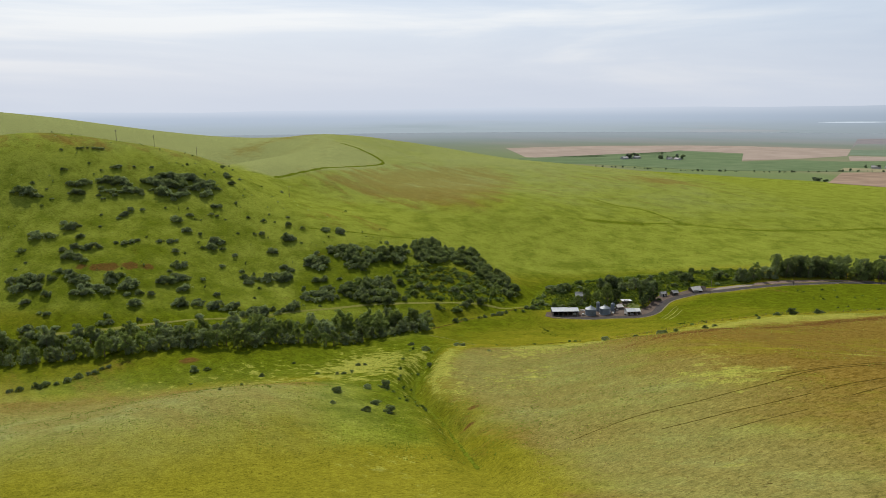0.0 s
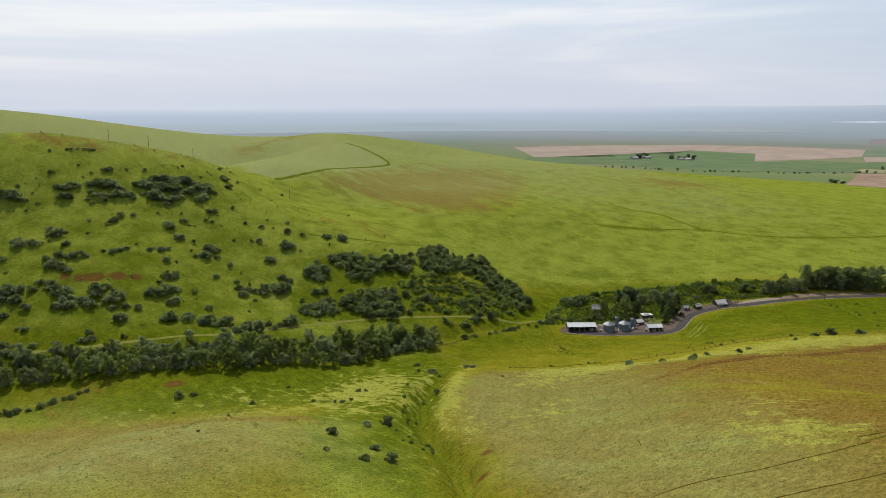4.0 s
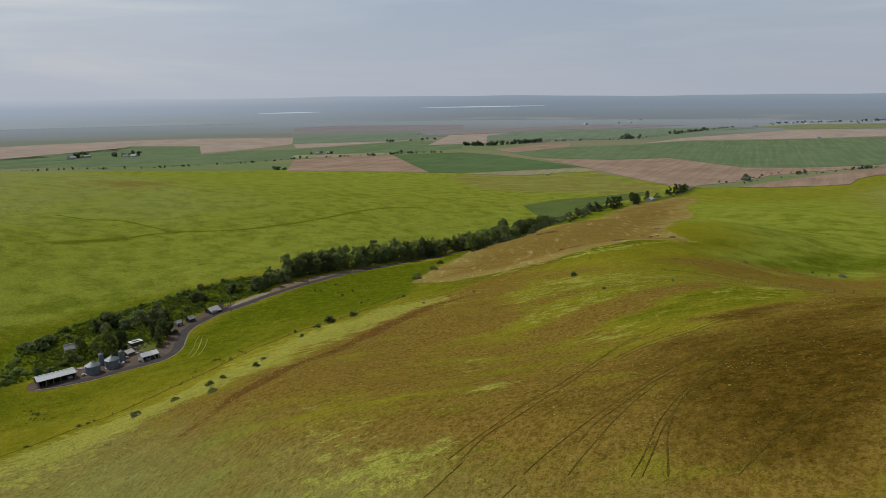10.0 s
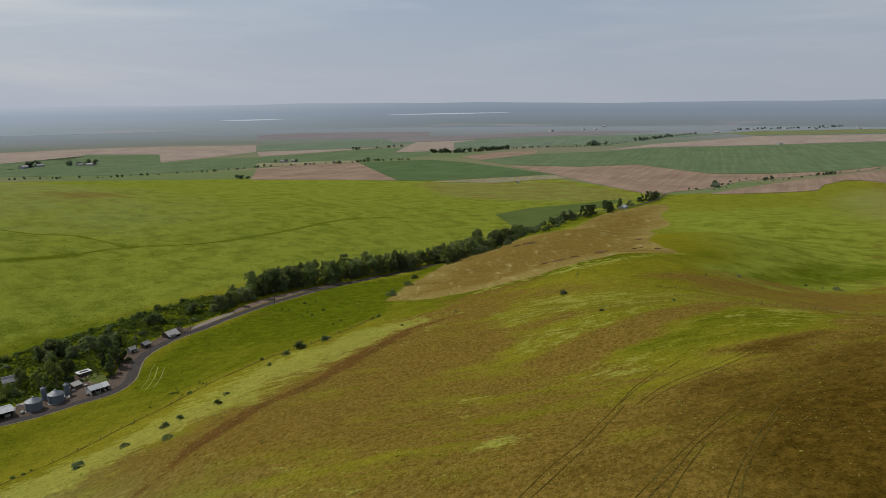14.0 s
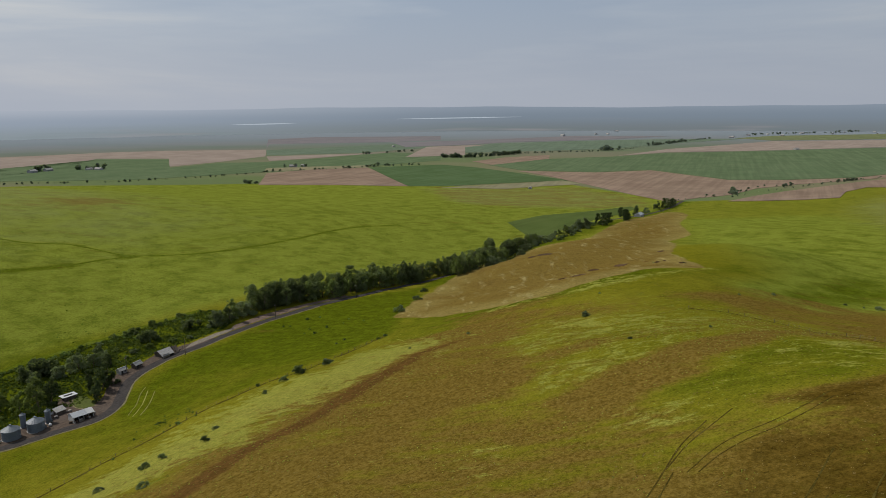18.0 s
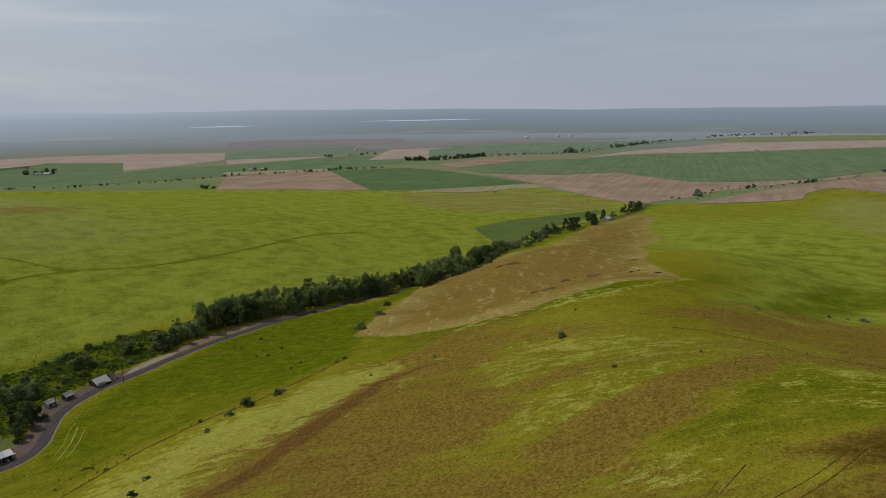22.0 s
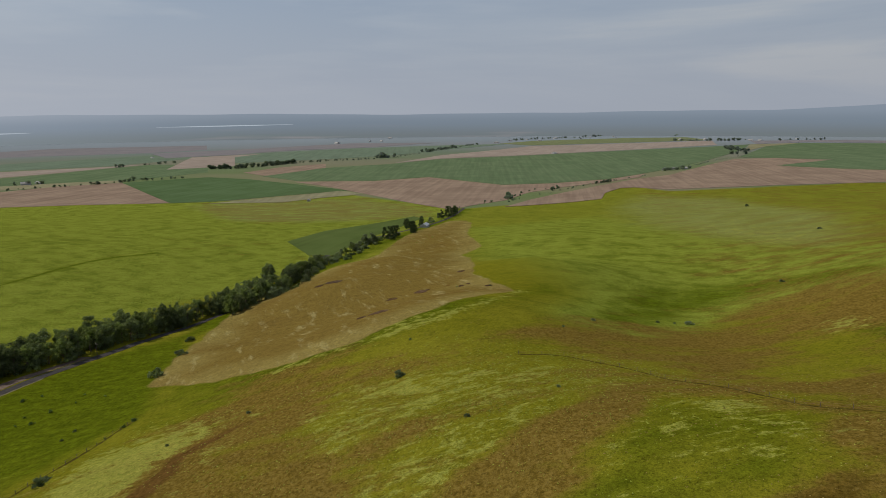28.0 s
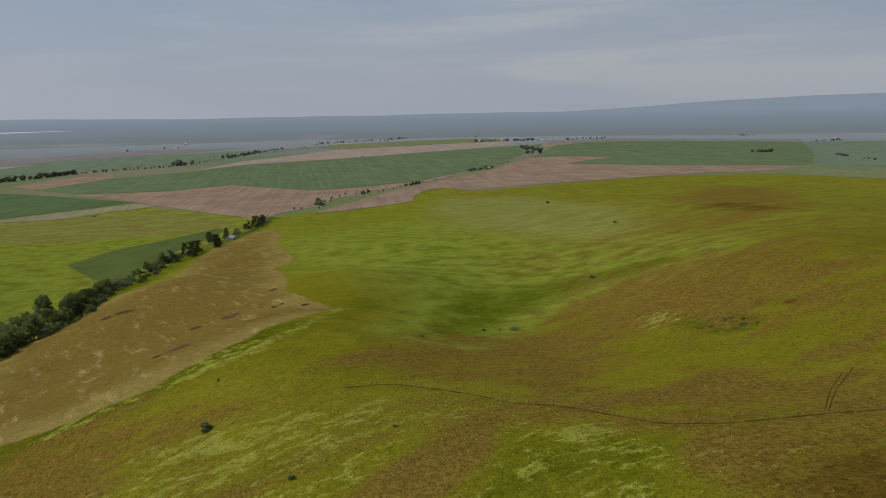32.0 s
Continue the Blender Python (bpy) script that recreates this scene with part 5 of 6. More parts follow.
row_of(("grove", "cottonwood"), [(360, 469), (375, 470), (392, 471), (410, 473), (424, 476)], 4.2, 9, "roadside grove", 0.95, 1.15)
row_of(("grove", "cottonwood"), [(396, 455), (420, 459), (445, 464), (470, 473), (495, 484), (520, 495), (540, 502)], 4.0, 8, "trees along the lower creek", 0.85, 1.15)
row_of(("shrub_light", "willow", "shrub_light"), [(430, 452), (470, 462), (510, 478), (545, 492)], 5.0, 6, "trees along the lower creek", 0.6, 0.9)
row_of(("grove", "cottonwood", "willow"), [(430, 484), (462, 494), (484, 503), (506, 512)], 5.0, 7, "trees along the lower creek", 0.9, 1.15)
row_of(("shrub_dark", "willow", "shrub_light", "shrub"), [(548, 502), (580, 508), (612, 514), (645, 522), (690, 528)], 3.4, 18, "trees along the lower creek", 0.9, 1.6)
row_of(("willow", "cottonwood"), [(545, 506), (570, 512), (600, 518), (640, 526), (680, 530)], 7, 12, "trees along the lower creek", 0.55, 0.85)
for x, y, s in ((694, 516, 1.0), (706, 519, 1.15), (718, 522, 1.0), (700, 526, 0.9), (746, 518, 0.85), (756, 524, 1.0), (770, 530, 0.95), (784, 536, 0.85), (838, 556, 0.9), (846, 560, 0.8), (800, 556, 0.9), (815, 562, 0.7), (930, 574, 1.0), (944, 572, 1.1), (958, 570, 1.1), (972, 572, 0.9), (985, 578, 0.8)):
    plant("oak", x, y, s * 1.35, "trees round the creek house")
row_of(("willow", "shrub_dark", "shrub"), [(840, 552), (880, 560), (930, 572), (980, 590), (1040, 598)], 13, 22, "trees along the lower creek", 0.8, 1.4)

# bushes in the near meadows: x, y, radius
MEADOW_BUSHES = [(-2, 285, 1.6), (-17, 231, 2.2), (-31, 210, 1.6), (-23, 226, 1.5), (-13, 193, 2.0), (-72, 277, 1.2), (-49, 279, 0.8), (-33, 290, 1.1), (-30, 289, 0.9), (-63, 300, 0.9), (-98, 268, 0.6), (-74, 255, 0.7),
                 (-30, 194, 0.9), (-11, 330, 1.3), (11, 320, 1.5), (14, 320, 1.4), (-4, 312, 2.0), (24, 290, 0.7), (77, 300, 1.7), (91, 301, 1.2), (104, 302, 1.5), (110, 303, 1.3), (94, 277, 1.4), (122, 300, 1.5), (130, 309, 1.0)]
MEADOW_MORE = [(159, 327, 1.2), (171, 333, 1.8), (180, 336, 2.8), (-66, 204, 0.6), (-37, 273, 1.0), (-34, 274, 1.0), (-40, 274, 1.0), (-103, 286, 2.3), (-98, 288, 1.3), (-20, 191, 1.3), (-18, 201, 1.4), (192, 335, 2.0), (195, 337, 1.6),
               (317, 413, 2.4), (284, 392, 3.2), (342, 432, 2.2), (227, 218, 0.8), (231, 373, 0.7), (223, 369, 0.7), (250, 202, 0.6), (408, 188, 1.6), (406, 194, 0.8), (402, 201, 0.8), (362, 221, 0.9)]
FAR_BUSHES = [(514, 151, 1.4), (332, 225, 0.6), (294, 271, 0.6), (217, 311, 0.6), (784, 124, 2.0), (1100, 200, 3.0), (415, 309, 0.6), (411, 288, 0.7), (417, 307, 0.5), (240, 300, 0.7), (360, 108, 0.7), (352, 103, 0.6), (364, 106, 0.5)]
for x, y, r in MEADOW_BUSHES + MEADOW_MORE + FAR_BUSHES:
    plant(PG.choice(("shrub_dark", "shrub_dark", "thorn")), x, y, r / 2.0, "bushes in the meadow")
plant("shrub_dark", 261, 257, 0.9, "bushes in the meadow", "lone dark bush on the grassy hillside")
g3 = random.Random(9)
for k in range(60):   # dark weeds at the gully, on the fence and in the wet hollow
    a = g3.random()
    if a < 0.45:
        q = g3.choice(curve_points(GULLY[2:], 3.0)); x, y = q.x - abs(g3.gauss(4, 6)), q.y + g3.uniform(-4, 4)
    elif a < 0.75:
        q = g3.choice(curve_points(FENCE, 3.0)); x, y = q.x, q.y + g3.uniform(-1.5, 1.5)
    else:
        x, y = g3.uniform(225, 262), g3.uniform(392, 428)
    plant("weed", x, y, g3.uniform(0.6, 1.3), "weeds in the meadow")


def tufts(name, n, area, material, seed, size, label, keep):
    """Grass tufts over a stretch of meadow: a few bent blades each, in one mesh."""
    g = np.random.RandomState(seed)
    x0, x1, y0, y1 = area
    x, y = g.uniform(x0, x1, n * 3), g.uniform(y0, y1, n * 3)
    ok = keep(x, y) > g.rand(len(x))
    x, y = x[ok][:n], y[ok][:n]
    z = height(x, y)
    n = len(x)
    verts, faces = [], []
    for b in range(3):
        a = g.uniform(0, 6.28, n)
        h = size * g.uniform(0.6, 1.3, n)
        w = h * 0.9
        ca, sa = np.cos(a), np.sin(a)
        lean = h * 1.3
        base = np.stack([x, y, z - 0.08], 1)
        side = np.stack([ca * w, sa * w, 0 * w], 1)
        top = base + np.stack([-sa * lean, ca * lean, h], 1)
        verts.append(np.stack([base - side, base + side, top + side * 0.45, top - side * 0.45], 1).reshape(-1, 3))
    v = np.concatenate(verts)
    me = bpy.data.meshes.new(name)
    me.from_pydata(v.tolist(), [], np.arange(len(v)).reshape(-1, 4).tolist())
    me.materials.append(material)
    return tagged(new(name, me), label, "grass", kind="stuff")


def near_line(x, y, pts, r):
    return np.exp(-(line_dist(x, y, pts)[0] / r) ** 2)


tufts("tall_grass", 16000, (20, 300, 120, 345), GRASS_PALE, 1, 0.17, "pale yellow-green tall grass tufts on the slope",
      lambda x, y: np.clip(0.5 * near_line(x, y, [(60, 270), (120, 275), (180, 305), (220, 320)], 24) + np.exp(-((x - 250) ** 2 + (y - 225) ** 2) / 1800) + 0.15 * (waves(x, y, 30, 8) > 0.12), 0, 1))
tufts("dry_grass", 12000, (20, 330, 90, 300), GRASS_DRY, 2, 0.15, "dry straw-coloured grass tufts on the crest", lambda x, y: 0.3 + 0.7 * (waves(x, y, 24, 4) > 0.1))
tufts("meadow_grass", 10000, (-190, 60, 150, 330), GRASS_DEEP, 3, 0.17, "green grass tufts beside the gully", lambda x, y: 0.3 + 0.7 * (waves(x, y, 26, 6) > 0.05))
tufts("bench_weeds", 1400, (60, 760, 470, 800), GRASS_DEEP, 6, 0.4, "scattered dark weeds in the green meadow", lambda x, y: 0.12 + 0.9 * (waves(x, y, 70, 12) > 0.2))
tufts("hill_grass", 14000, (-290, 20, 330, 560), GRASS_DEEP, 4, 0.2, "green grass tufts on the hillside", lambda x, y: 0.3 + 0.7 * (waves(x, y, 30, 7) > 0.0))

tufts("rank_grass", 6500, (58, 220, 404, 490), GRASS_RANK, 8, 0.5, "rank dark green growth behind the farmyard",
      lambda x, y: np.clip(signed(x, y, HOME_WOOD) / 2.0, 0, 1) * np.where(waves(x, y, 22, 9) > -0.12, 1.0, 0.25))

tufts("reeds", 700, (50, 150, 335, 385), GRASS_RANK, 12, 0.42, "dark rushes in wet spots of the valley grass",
      lambda x, y: np.clip(np.exp(-(((x - 130) / 8) ** 2 + ((y - 351) / 5) ** 2)) + 0.7 * np.exp(-(((x - 60) / 6) ** 2 + ((y - 366) / 8) ** 2)), 0, 1) * (waves(x, y, 5, 3) > 0.0))

# ---- the farm ----


def roof_sheet(bm, a, b, c, d, ribs, thick=0.08):
    """A ribbed sheet-metal roof slope over eave a-b and ridge d-c, in one piece."""
    a, b, c, d = (Vector(v) for v in (a, b, c, d))
    n = (b - a).cross(d - a).normalized()
    if n.z < 0:
        n = -n
    width = (b - a).length
    cols = [0.0]
    for k in range(ribs):
        m = (k + 0.5) / ribs
        w = 0.06 / width
        cols += [m - 2 * w, m - w, m + w, m + 2 * w]
    cols.append(1.0)
    rows = []
    for i, t in enumerate(cols):
        up = n * (0.07 if 0 < i < len(cols) - 1 and (i - 1) % 4 in (1, 2) else 0.0)
        p, q = a.lerp(b, t), d.lerp(c, t)
        rows.append([bm.verts.new(v) for v in (p + up, q + up, q - n * thick, p - n * thick)])
    for p, q in zip(rows, rows[1:]):
        for k in range(4):
            j = (k + 1) % 4
            bm.faces.new((p[k], q[k], q[j], p[j]))
    bm.faces.new(rows[0][::-1])
    bm.faces.new(rows[-1])
    bmesh.ops.recalc_face_normals(bm, faces=bm.faces)


def gable(parent, L, W, eave, ridge, over, mat, ribs=16, label="", name="roof", split=None):
    """A gable roof, its ridge along x."""
    x, y = L / 2 + over, W / 2 + over
    drop = (ridge - eave) / (W / 2) * over
    for s in (-1, 1):
        bm = bmesh.new()
        roof_sheet(bm, (-x * s, -y * s, eave - drop), (x * s, -y * s, eave - drop), (x * s, 0, ridge), (-x * s, 0, ridge), ribs)
        part(name, bm, mat, parent, label)
    bm = boxes((0, 0, ridge - 0.03, 2 * x, 0.5, 0.12))
    part("ridge_cap", bm, mat, parent)


def end_wall(bm, x, W, eave, ridge, thick=0.15):
    a = [(x - thick / 2, -W / 2, 0), (x - thick / 2, W / 2, 0), (x - thick / 2, W / 2, eave), (x - thick / 2, 0, ridge), (x - thick / 2, -W / 2, eave)]
    v0 = [bm.verts.new(p) for p in a]
    v1 = [bm.verts.new((p[0] + thick, p[1], p[2])) for p in a]
    bm.faces.new(v0[::-1]); bm.faces.new(v1)
    for i in range(5):
        j = (i + 1) % 5
        bm.faces.new((v0[i], v0[j], v1[j], v1[i]))


def pole_barn(m):
    t = thing("pole_barn", m, "long open-fronted pole barn with a white metal roof", "barn")
    L, W, e, r = 15.0, 7.0, 2.9, 4.0
    gable(t, L, W, e, r, 0.5, ROOF_WHITE, 20, "white ribbed metal roof")
    part("back_wall", boxes((0, W / 2 - 0.1, 0, L, 0.15, e)), WOOD_DARK, t)
    for x in (-L / 2, L / 2):
        bm = bmesh.new(); end_wall(bm, x, W, e, r - 0.12)
        part("end_wall", bm, WOOD_DARK, t)
    for k in range(6):
        part("post", boxes((-L / 2 + 0.3 + k * (L - 0.6) / 5, -W / 2 + 0.1, -0.3, 0.22, 0.22, e + 0.2)), WOOD_GREY, t)
    part("beam", boxes((0, -W / 2 + 0.1, e - 0.35, L, 0.2, 0.3)), WOOD_GREY, t)
    for k, x in enumerate((-5.6, -3.1, 1.0, 4.4)):
        part("partition", boxes((x, 0.6, 0, 0.12, 5.6, 2.4)), WOOD_DARK, t)
    part("stored_bale", boxes((5.8, -1.6, 0, 1.8, 1.2, 1.0)), TANK_WHITE, t, "pale wrapped bale inside the barn")


def grain_bin(m, radius, wall, roof, name="grain_bin", label="corrugated steel grain bin with a conical roof", rings=14):
    t = thing(name, m, label, "grain bin", "grain bins in the farmyard")
    bm = bmesh.new()
    n = 40
    prof = []
    for k in range(rings * 4 + 1):
        prof.append((radius + 0.035 * math.sin(k * math.pi / 2), wall * k / (rings * 4)))
    last = None
    for r, z in prof:
        row = [bm.verts.new((r * math.cos(2 * math.pi * i / n), r * math.sin(2 * math.pi * i / n), z)) for i in range(n)]
        if last:
            for i in range(n):
                bm.faces.new((last[i], last[(i + 1) % n], row[(i + 1) % n], row[i]))
        last = row
    part("wall", bm, STEEL, t, "corrugated galvanised wall", True)
    bm = bmesh.new()
    ribs, cap = 20, radius * 0.14
    ring0 = [bm.verts.new(((radius + 0.18) * math.cos(math.pi * i / ribs), (radius + 0.18) * math.sin(math.pi * i / ribs), wall - 0.04 + (0.06 if i % 2 else 0))) for i in range(2 * ribs)]
    ring1 = [bm.verts.new((cap * math.cos(math.pi * i / ribs), cap * math.sin(math.pi * i / ribs), wall + roof + (0.03 if i % 2 else 0))) for i in range(2 * ribs)]
    for i in range(2 * ribs):
        j = (i + 1) % (2 * ribs)
        bm.faces.new((ring0[i], ring0[j], ring1[j], ring1[i]))
    part("roof", bm, STEEL_ROOF, t, "ribbed conical steel roof")
    bm = bmesh.new(); tube(bm, (0, 0, wall + roof - 0.05), (0, 0, wall + roof + 0.35), cap * 1.05, cap * 0.9, 14)
    part("cap", bm, STEEL, t)
    bm = bmesh.new(); tube(bm, (0, 0, -0.3), (0, 0, 0.06), radius + 0.25, radius + 0.2, 28)
    part("footing", bm, WALL_PALE, t, "concrete footing")
    bm = bmesh.new()
    for s in (-0.22, 0.22):
        tube(bm, (s, -radius - 0.12, 0), (s, -radius - 0.12, wall), 0.03, 0.03, 5)
    for k in range(int(wall / 0.35)):
        tube(bm, (-0.22, -radius - 0.12, 0.3 + 0.35 * k), (0.22, -radius - 0.12, 0.3 + 0.35 * k), 0.02, 0.02, 4)
    part("ladder", bm, STEEL, t)
    part("hatch", boxes((radius * 0.75, -radius * 0.68, 0.3, 0.7, 0.7, 1.1)), STEEL, t)
    return t


def storage_shed(m):
    t = thing("storage_shed", m, "storage shed with open dark bays and white roof panels", "shed")
    L, W, e, r = 7.8, 5.0, 2.5, 3.6
    x, y = L / 2 + 0.3, W / 2 + 0.3
    for k in range(3):
        a, b = -x + k * 2 * x / 3 + 0.02, -x + (k + 1) * 2 * x / 3 - 0.02
        for s in (-1, 1):
            bm = bmesh.new()
            roof_sheet(bm, (a, -y * s, e - 0.12), (b, -y * s, e - 0.12), (b, 0, r), (a, 0, r), 4)
            bmesh.ops.recalc_face_normals(bm, faces=bm.faces)
            part("roof_panel", bm, ROOF_WHITE if k != 2 else TANK_WHITE, t)
    part("back_wall", boxes((0, W / 2 - 0.1, 0, L, 0.15, e)), WOOD_DARK, t)
    for px in (-L / 2, L / 2):
        bm = bmesh.new(); end_wall(bm, px, W, e, r - 0.12)
        part("end_wall", bm, WALL_PALE if px < 0 else WOOD_GREY, t)
    for k in range(5):
        part("post", boxes((-L / 2 + 0.2 + k * (L - 0.4) / 4, -W / 2 + 0.1, -0.3, 0.2, 0.2, e + 0.15)), WALL_PALE, t)
    part("lintel", boxes((0, -W / 2 + 0.1, e - 0.4, L, 0.16, 0.3)), WALL_PALE, t)
    part("inner_wall", boxes((0.9, 0, 0, 0.12, W - 0.6, e - 0.1)), WOOD_DARK, t)
    part("workbench", boxes((2.6, 1.2, 0, 2.4, 0.9, 0.9)), WOOD_GREY, t)


def low_shed(m):
    t = thing("low_shed", m, "low dark shed under a pale frame roof with an opening", "shed")
    part("body", boxes((0, 0, -0.3, 4.8, 3.2, 1.8)), WOOD_DARK, t)
    for r in ((0, -1.5, 1.5, 6.2, 1.0, 0.18), (0, 1.5, 1.5, 6.2, 1.0, 0.18), (-2.5, 0, 1.5, 1.2, 2.0, 0.18), (2.5, 0, 1.5, 1.2, 2.0, 0.18)):
        part("roof_board", boxes(r), TANK_WHITE, t)
    # dark sheet that paints the shade inside the roof opening
    part("dark_cover", boxes((0, 0, 1.46, 3.8, 2.0, 0.08)), DARK, t)


def lean_to(m):
    t = thing("lean_to", m, "dark timber lean-to with a tilted grey tin roof", "lean-to")
    part("body", boxes((0, 0, -0.3, 3.6, 2.6, 1.9)), WOOD_DARK, t)
    bm = bmesh.new(); roof_sheet(bm, (-2.1, -1.7, 1.5), (2.1, -1.7, 1.7), (2.1, 1.7, 2.6), (-2.1, 1.7, 2.4), 6)
    part("roof", bm, ROOF_GREY, t)
    for x in (-1.9, 1.9):
        part("post", boxes((x, -1.5, -0.3, 0.14, 0.14, 1.9)), WOOD_GREY, t)


def cabin(m, L, W, e, r, wall, roof, name, label, cat, door=True, group=""):
    t = thing(name, m, label, cat, group)
    gable(t, L, W, e, r, 0.35, roof, 8)
    for s in (-1, 1):
        part("side_wall", boxes((0, s * (W / 2 - 0.08), -0.3, L - 0.3, 0.14, e + 0.3)), wall, t)
        bm = bmesh.new(); end_wall(bm, s * (L / 2 - 0.08), W, e, r - 0.12)
        part("end_wall", bm, wall, t)
    if door:
        part("door", boxes((-L * 0.2, -W / 2 - 0.02, 0, 1.0, 0.08, min(2.0, e - 0.2))), DARK, t)
        w = part("window", boxes((L * 0.22, -W / 2 - 0.02, e * 0.4, 0.9, 0.08, e * 0.35)), DARK, t)
        part("window_frame", boxes((L * 0.22, -W / 2 - 0.03, e * 0.4 - 0.08, 1.1, 0.06, 0.08), (L * 0.22, -W / 2 - 0.03, e * 0.75, 1.1, 0.06, 0.08)), WALL_PALE, w)
    return t


def old_barn(m):
    t = thing("old_barn", m, "old timber barn, half roofed in pale tin and half fallen in", "barn")
    L, W, e, r = 7.0, 7.0, 1.3, 3.6
    bm = bmesh.new(); roof_sheet(bm, (-6.2, -3.9, 1.0), (0.2, -3.9, 1.3), (0.4, 0, r - 0.2), (-6.4, 0, r - 0.6), 9)
    part("roof", bm, ROOF_GREY, t, "pale weathered tin roof slope")
    bm = bmesh.new(); roof_sheet(bm, (0.4, 3.9, 1.4), (-6.4, 3.9, 1.2), (-6.4, 0, r - 0.6), (0.4, 0, r - 0.2), 9)
    part("roof", bm, WOOD_DARK, t, "dark rotten roof slope")
    bm = bmesh.new(); roof_sheet(bm, (1.0, -3.6, 0.5), (3.4, -3.4, 0.7), (3.6, 0.2, 2.9), (1.2, 0.2, 3.4), 4)
    part("sagging_roof", bm, WOOD_DARK, t, "sagging dark roof boards")
    part("leaning_wall", boxes((3.4, 2.9, -0.3, 5.0, 0.15, 2.3)), WOOD_DARK, t)
    for x in (-5.8, 0.2):
        bm = bmesh.new(); end_wall(bm, x, W, e, r - 0.85)
        part("end_wall", bm, WOOD_DARK, t)
    part("back_wall", boxes((-2.8, W / 2 - 0.1, -0.3, 6.0, 0.15, e + 0.3)), WOOD_DARK, t)
    part("front_wall", boxes((-3.9, -W / 2 + 0.1, -0.3, 3.6, 0.15, 2.0)), WOOD_GREY, t)
    g = random.Random(4)
    for k in range(14):
        a = g.uniform(-40, 40)
        bm = bmesh.new(); box(bm, 0, 0, 0, g.uniform(2.0, 4.2), 0.18, 0.12, pose(g.uniform(1.8, 5.6), g.uniform(-3, 3), g.uniform(0.1, 1.5), g.uniform(-10, 10), g.uniform(-25, 25), a + 90 * g.randrange(2)))
        part("fallen_board", bm, WOOD_DARK, t)
    for x, y in ((1.4, -3), (3.6, -3), (5.6, -2.8), (5.6, 2.8), (3.4, 3.0)):
        part("post", boxes((x, y, -0.3, 0.2, 0.2, g.uniform(1.8, 3.2))), WOOD_DARK, t)


def utility_pole(m, h=9.0):
    t = thing("utility_pole", m, "brown timber utility pole with a crossarm", "utility pole", "timber utility poles")
    bm = bmesh.new(); tube(bm, (0, 0, -0.6), (0, 0, h), 0.16, 0.11, 8)
    part("pole", bm, WOOD_DARK, t)
    part("crossarm", boxes((0, 0, h - 0.9, 2.2, 0.12, 0.14)), WOOD_GREY, t)
    for x in (-0.95, 0, 0.95):
        bm = bmesh.new(); tube(bm, (x, 0, h - 0.76 if x else h), (x, 0, h - 0.56 if x else h + 0.2), 0.06, 0.05, 6)
        part("insulator", bm, STEEL, t)


def gas_tank(m):
    t = thing("gas_tank", m, "small white gas tank on legs beside a grain bin", "tank")
    bm = bmesh.new()
    bmesh.ops.create_uvsphere(bm, u_segments=16, v_segments=8, radius=0.6, matrix=Matrix.Translation((0, 0, 0.8)) @ Matrix.Diagonal((1.5, 1, 1, 1)))
    part("shell", bm, TANK_WHITE, t, "", True)
    for x in (-0.5, 0.5):
        part("leg", boxes((x, 0, -0.1, 0.12, 0.7, 0.5)), RUST, t)


def barrel(x, y, material, label):
    t = thing("barrel", spot(x, y, 0, 1, 0.0), label, "barrel", "barrels at the storage shed")
    bm = bmesh.new(); tube(bm, (0, 0, -0.05), (0, 0, 0.88), 0.29, 0.29, 14)
    part("drum", bm, material, t)
    for z in (0.28, 0.58, 0.86):
        bm = bmesh.new(); tube(bm, (0, 0, z), (0, 0, z + 0.05), 0.31, 0.31, 14)
        part("hoop", bm, RUST, t)


def crate(x, y, turn, w, d, h, material):
    t = thing("crate", spot(x, y, turn, 1, 0.02), "weathered slatted crate standing in the yard", "crate", "crates at the storage shed")
    for k in range(4):
        z = 0.04 + k * h / 4
        for a in (-1, 1):
            part("slat", boxes((0, a * d / 2, z, w, 0.04, h / 4 - 0.05)), material, t)
            part("slat", boxes((a * w / 2, 0, z, 0.04, d, h / 4 - 0.05)), material, t)
    part("lid", boxes((0, 0, h, w + 0.06, d + 0.06, 0.05)), material, t)


def timber_pile(x, y, turn, rows, length, seed):
    t = thing("timber_pile", spot(x, y, turn, 1, 0.02), "loose pile of pale weathered timber on bare earth", "timber")
    q = random.Random(seed)
    for lay in range(rows):
        for k in range(7 - lay):
            bm = bmesh.new(); box(bm, 0, 0, 0, length * q.uniform(0.7, 1.1), 0.24, 0.16, pose(q.uniform(-0.4, 0.4), (k - (6 - lay) / 2) * 0.34, 0.02 + lay * 0.17, 0, 0, q.uniform(-9, 9)))
            part("beam", bm, WALL_PALE if q.random() < 0.5 else WOOD_GREY, t)


for x, y, mat, text in ((113.6, 392.9, TANK_WHITE, "white barrel beside the open shed"), (114.4, 392.7, WOOD_DARK, "dark barrel beside the open shed"), (118.6, 393.3, DARK, "dark barrel in the open shed bay"), (119.3, 393.4, TANK_WHITE, "white barrel in the open shed bay")):
    barrel(x, y, mat, text)
for x, y, a, w, d, h in ((112.6, 394.4, 20, 1.1, 0.9, 0.8), (116.0, 393.0, 5, 1.2, 0.9, 0.9), (121.9, 396.4, 40, 1.2, 0.8, 0.7), (110.6, 405.4, 60, 1.3, 1.0, 0.8), (116.2, 407.2, 15, 1.2, 1.0, 0.7)):
    crate(x, y, a, w, d, h, WOOD_GREY if w > 1.1 else WOOD_DARK)
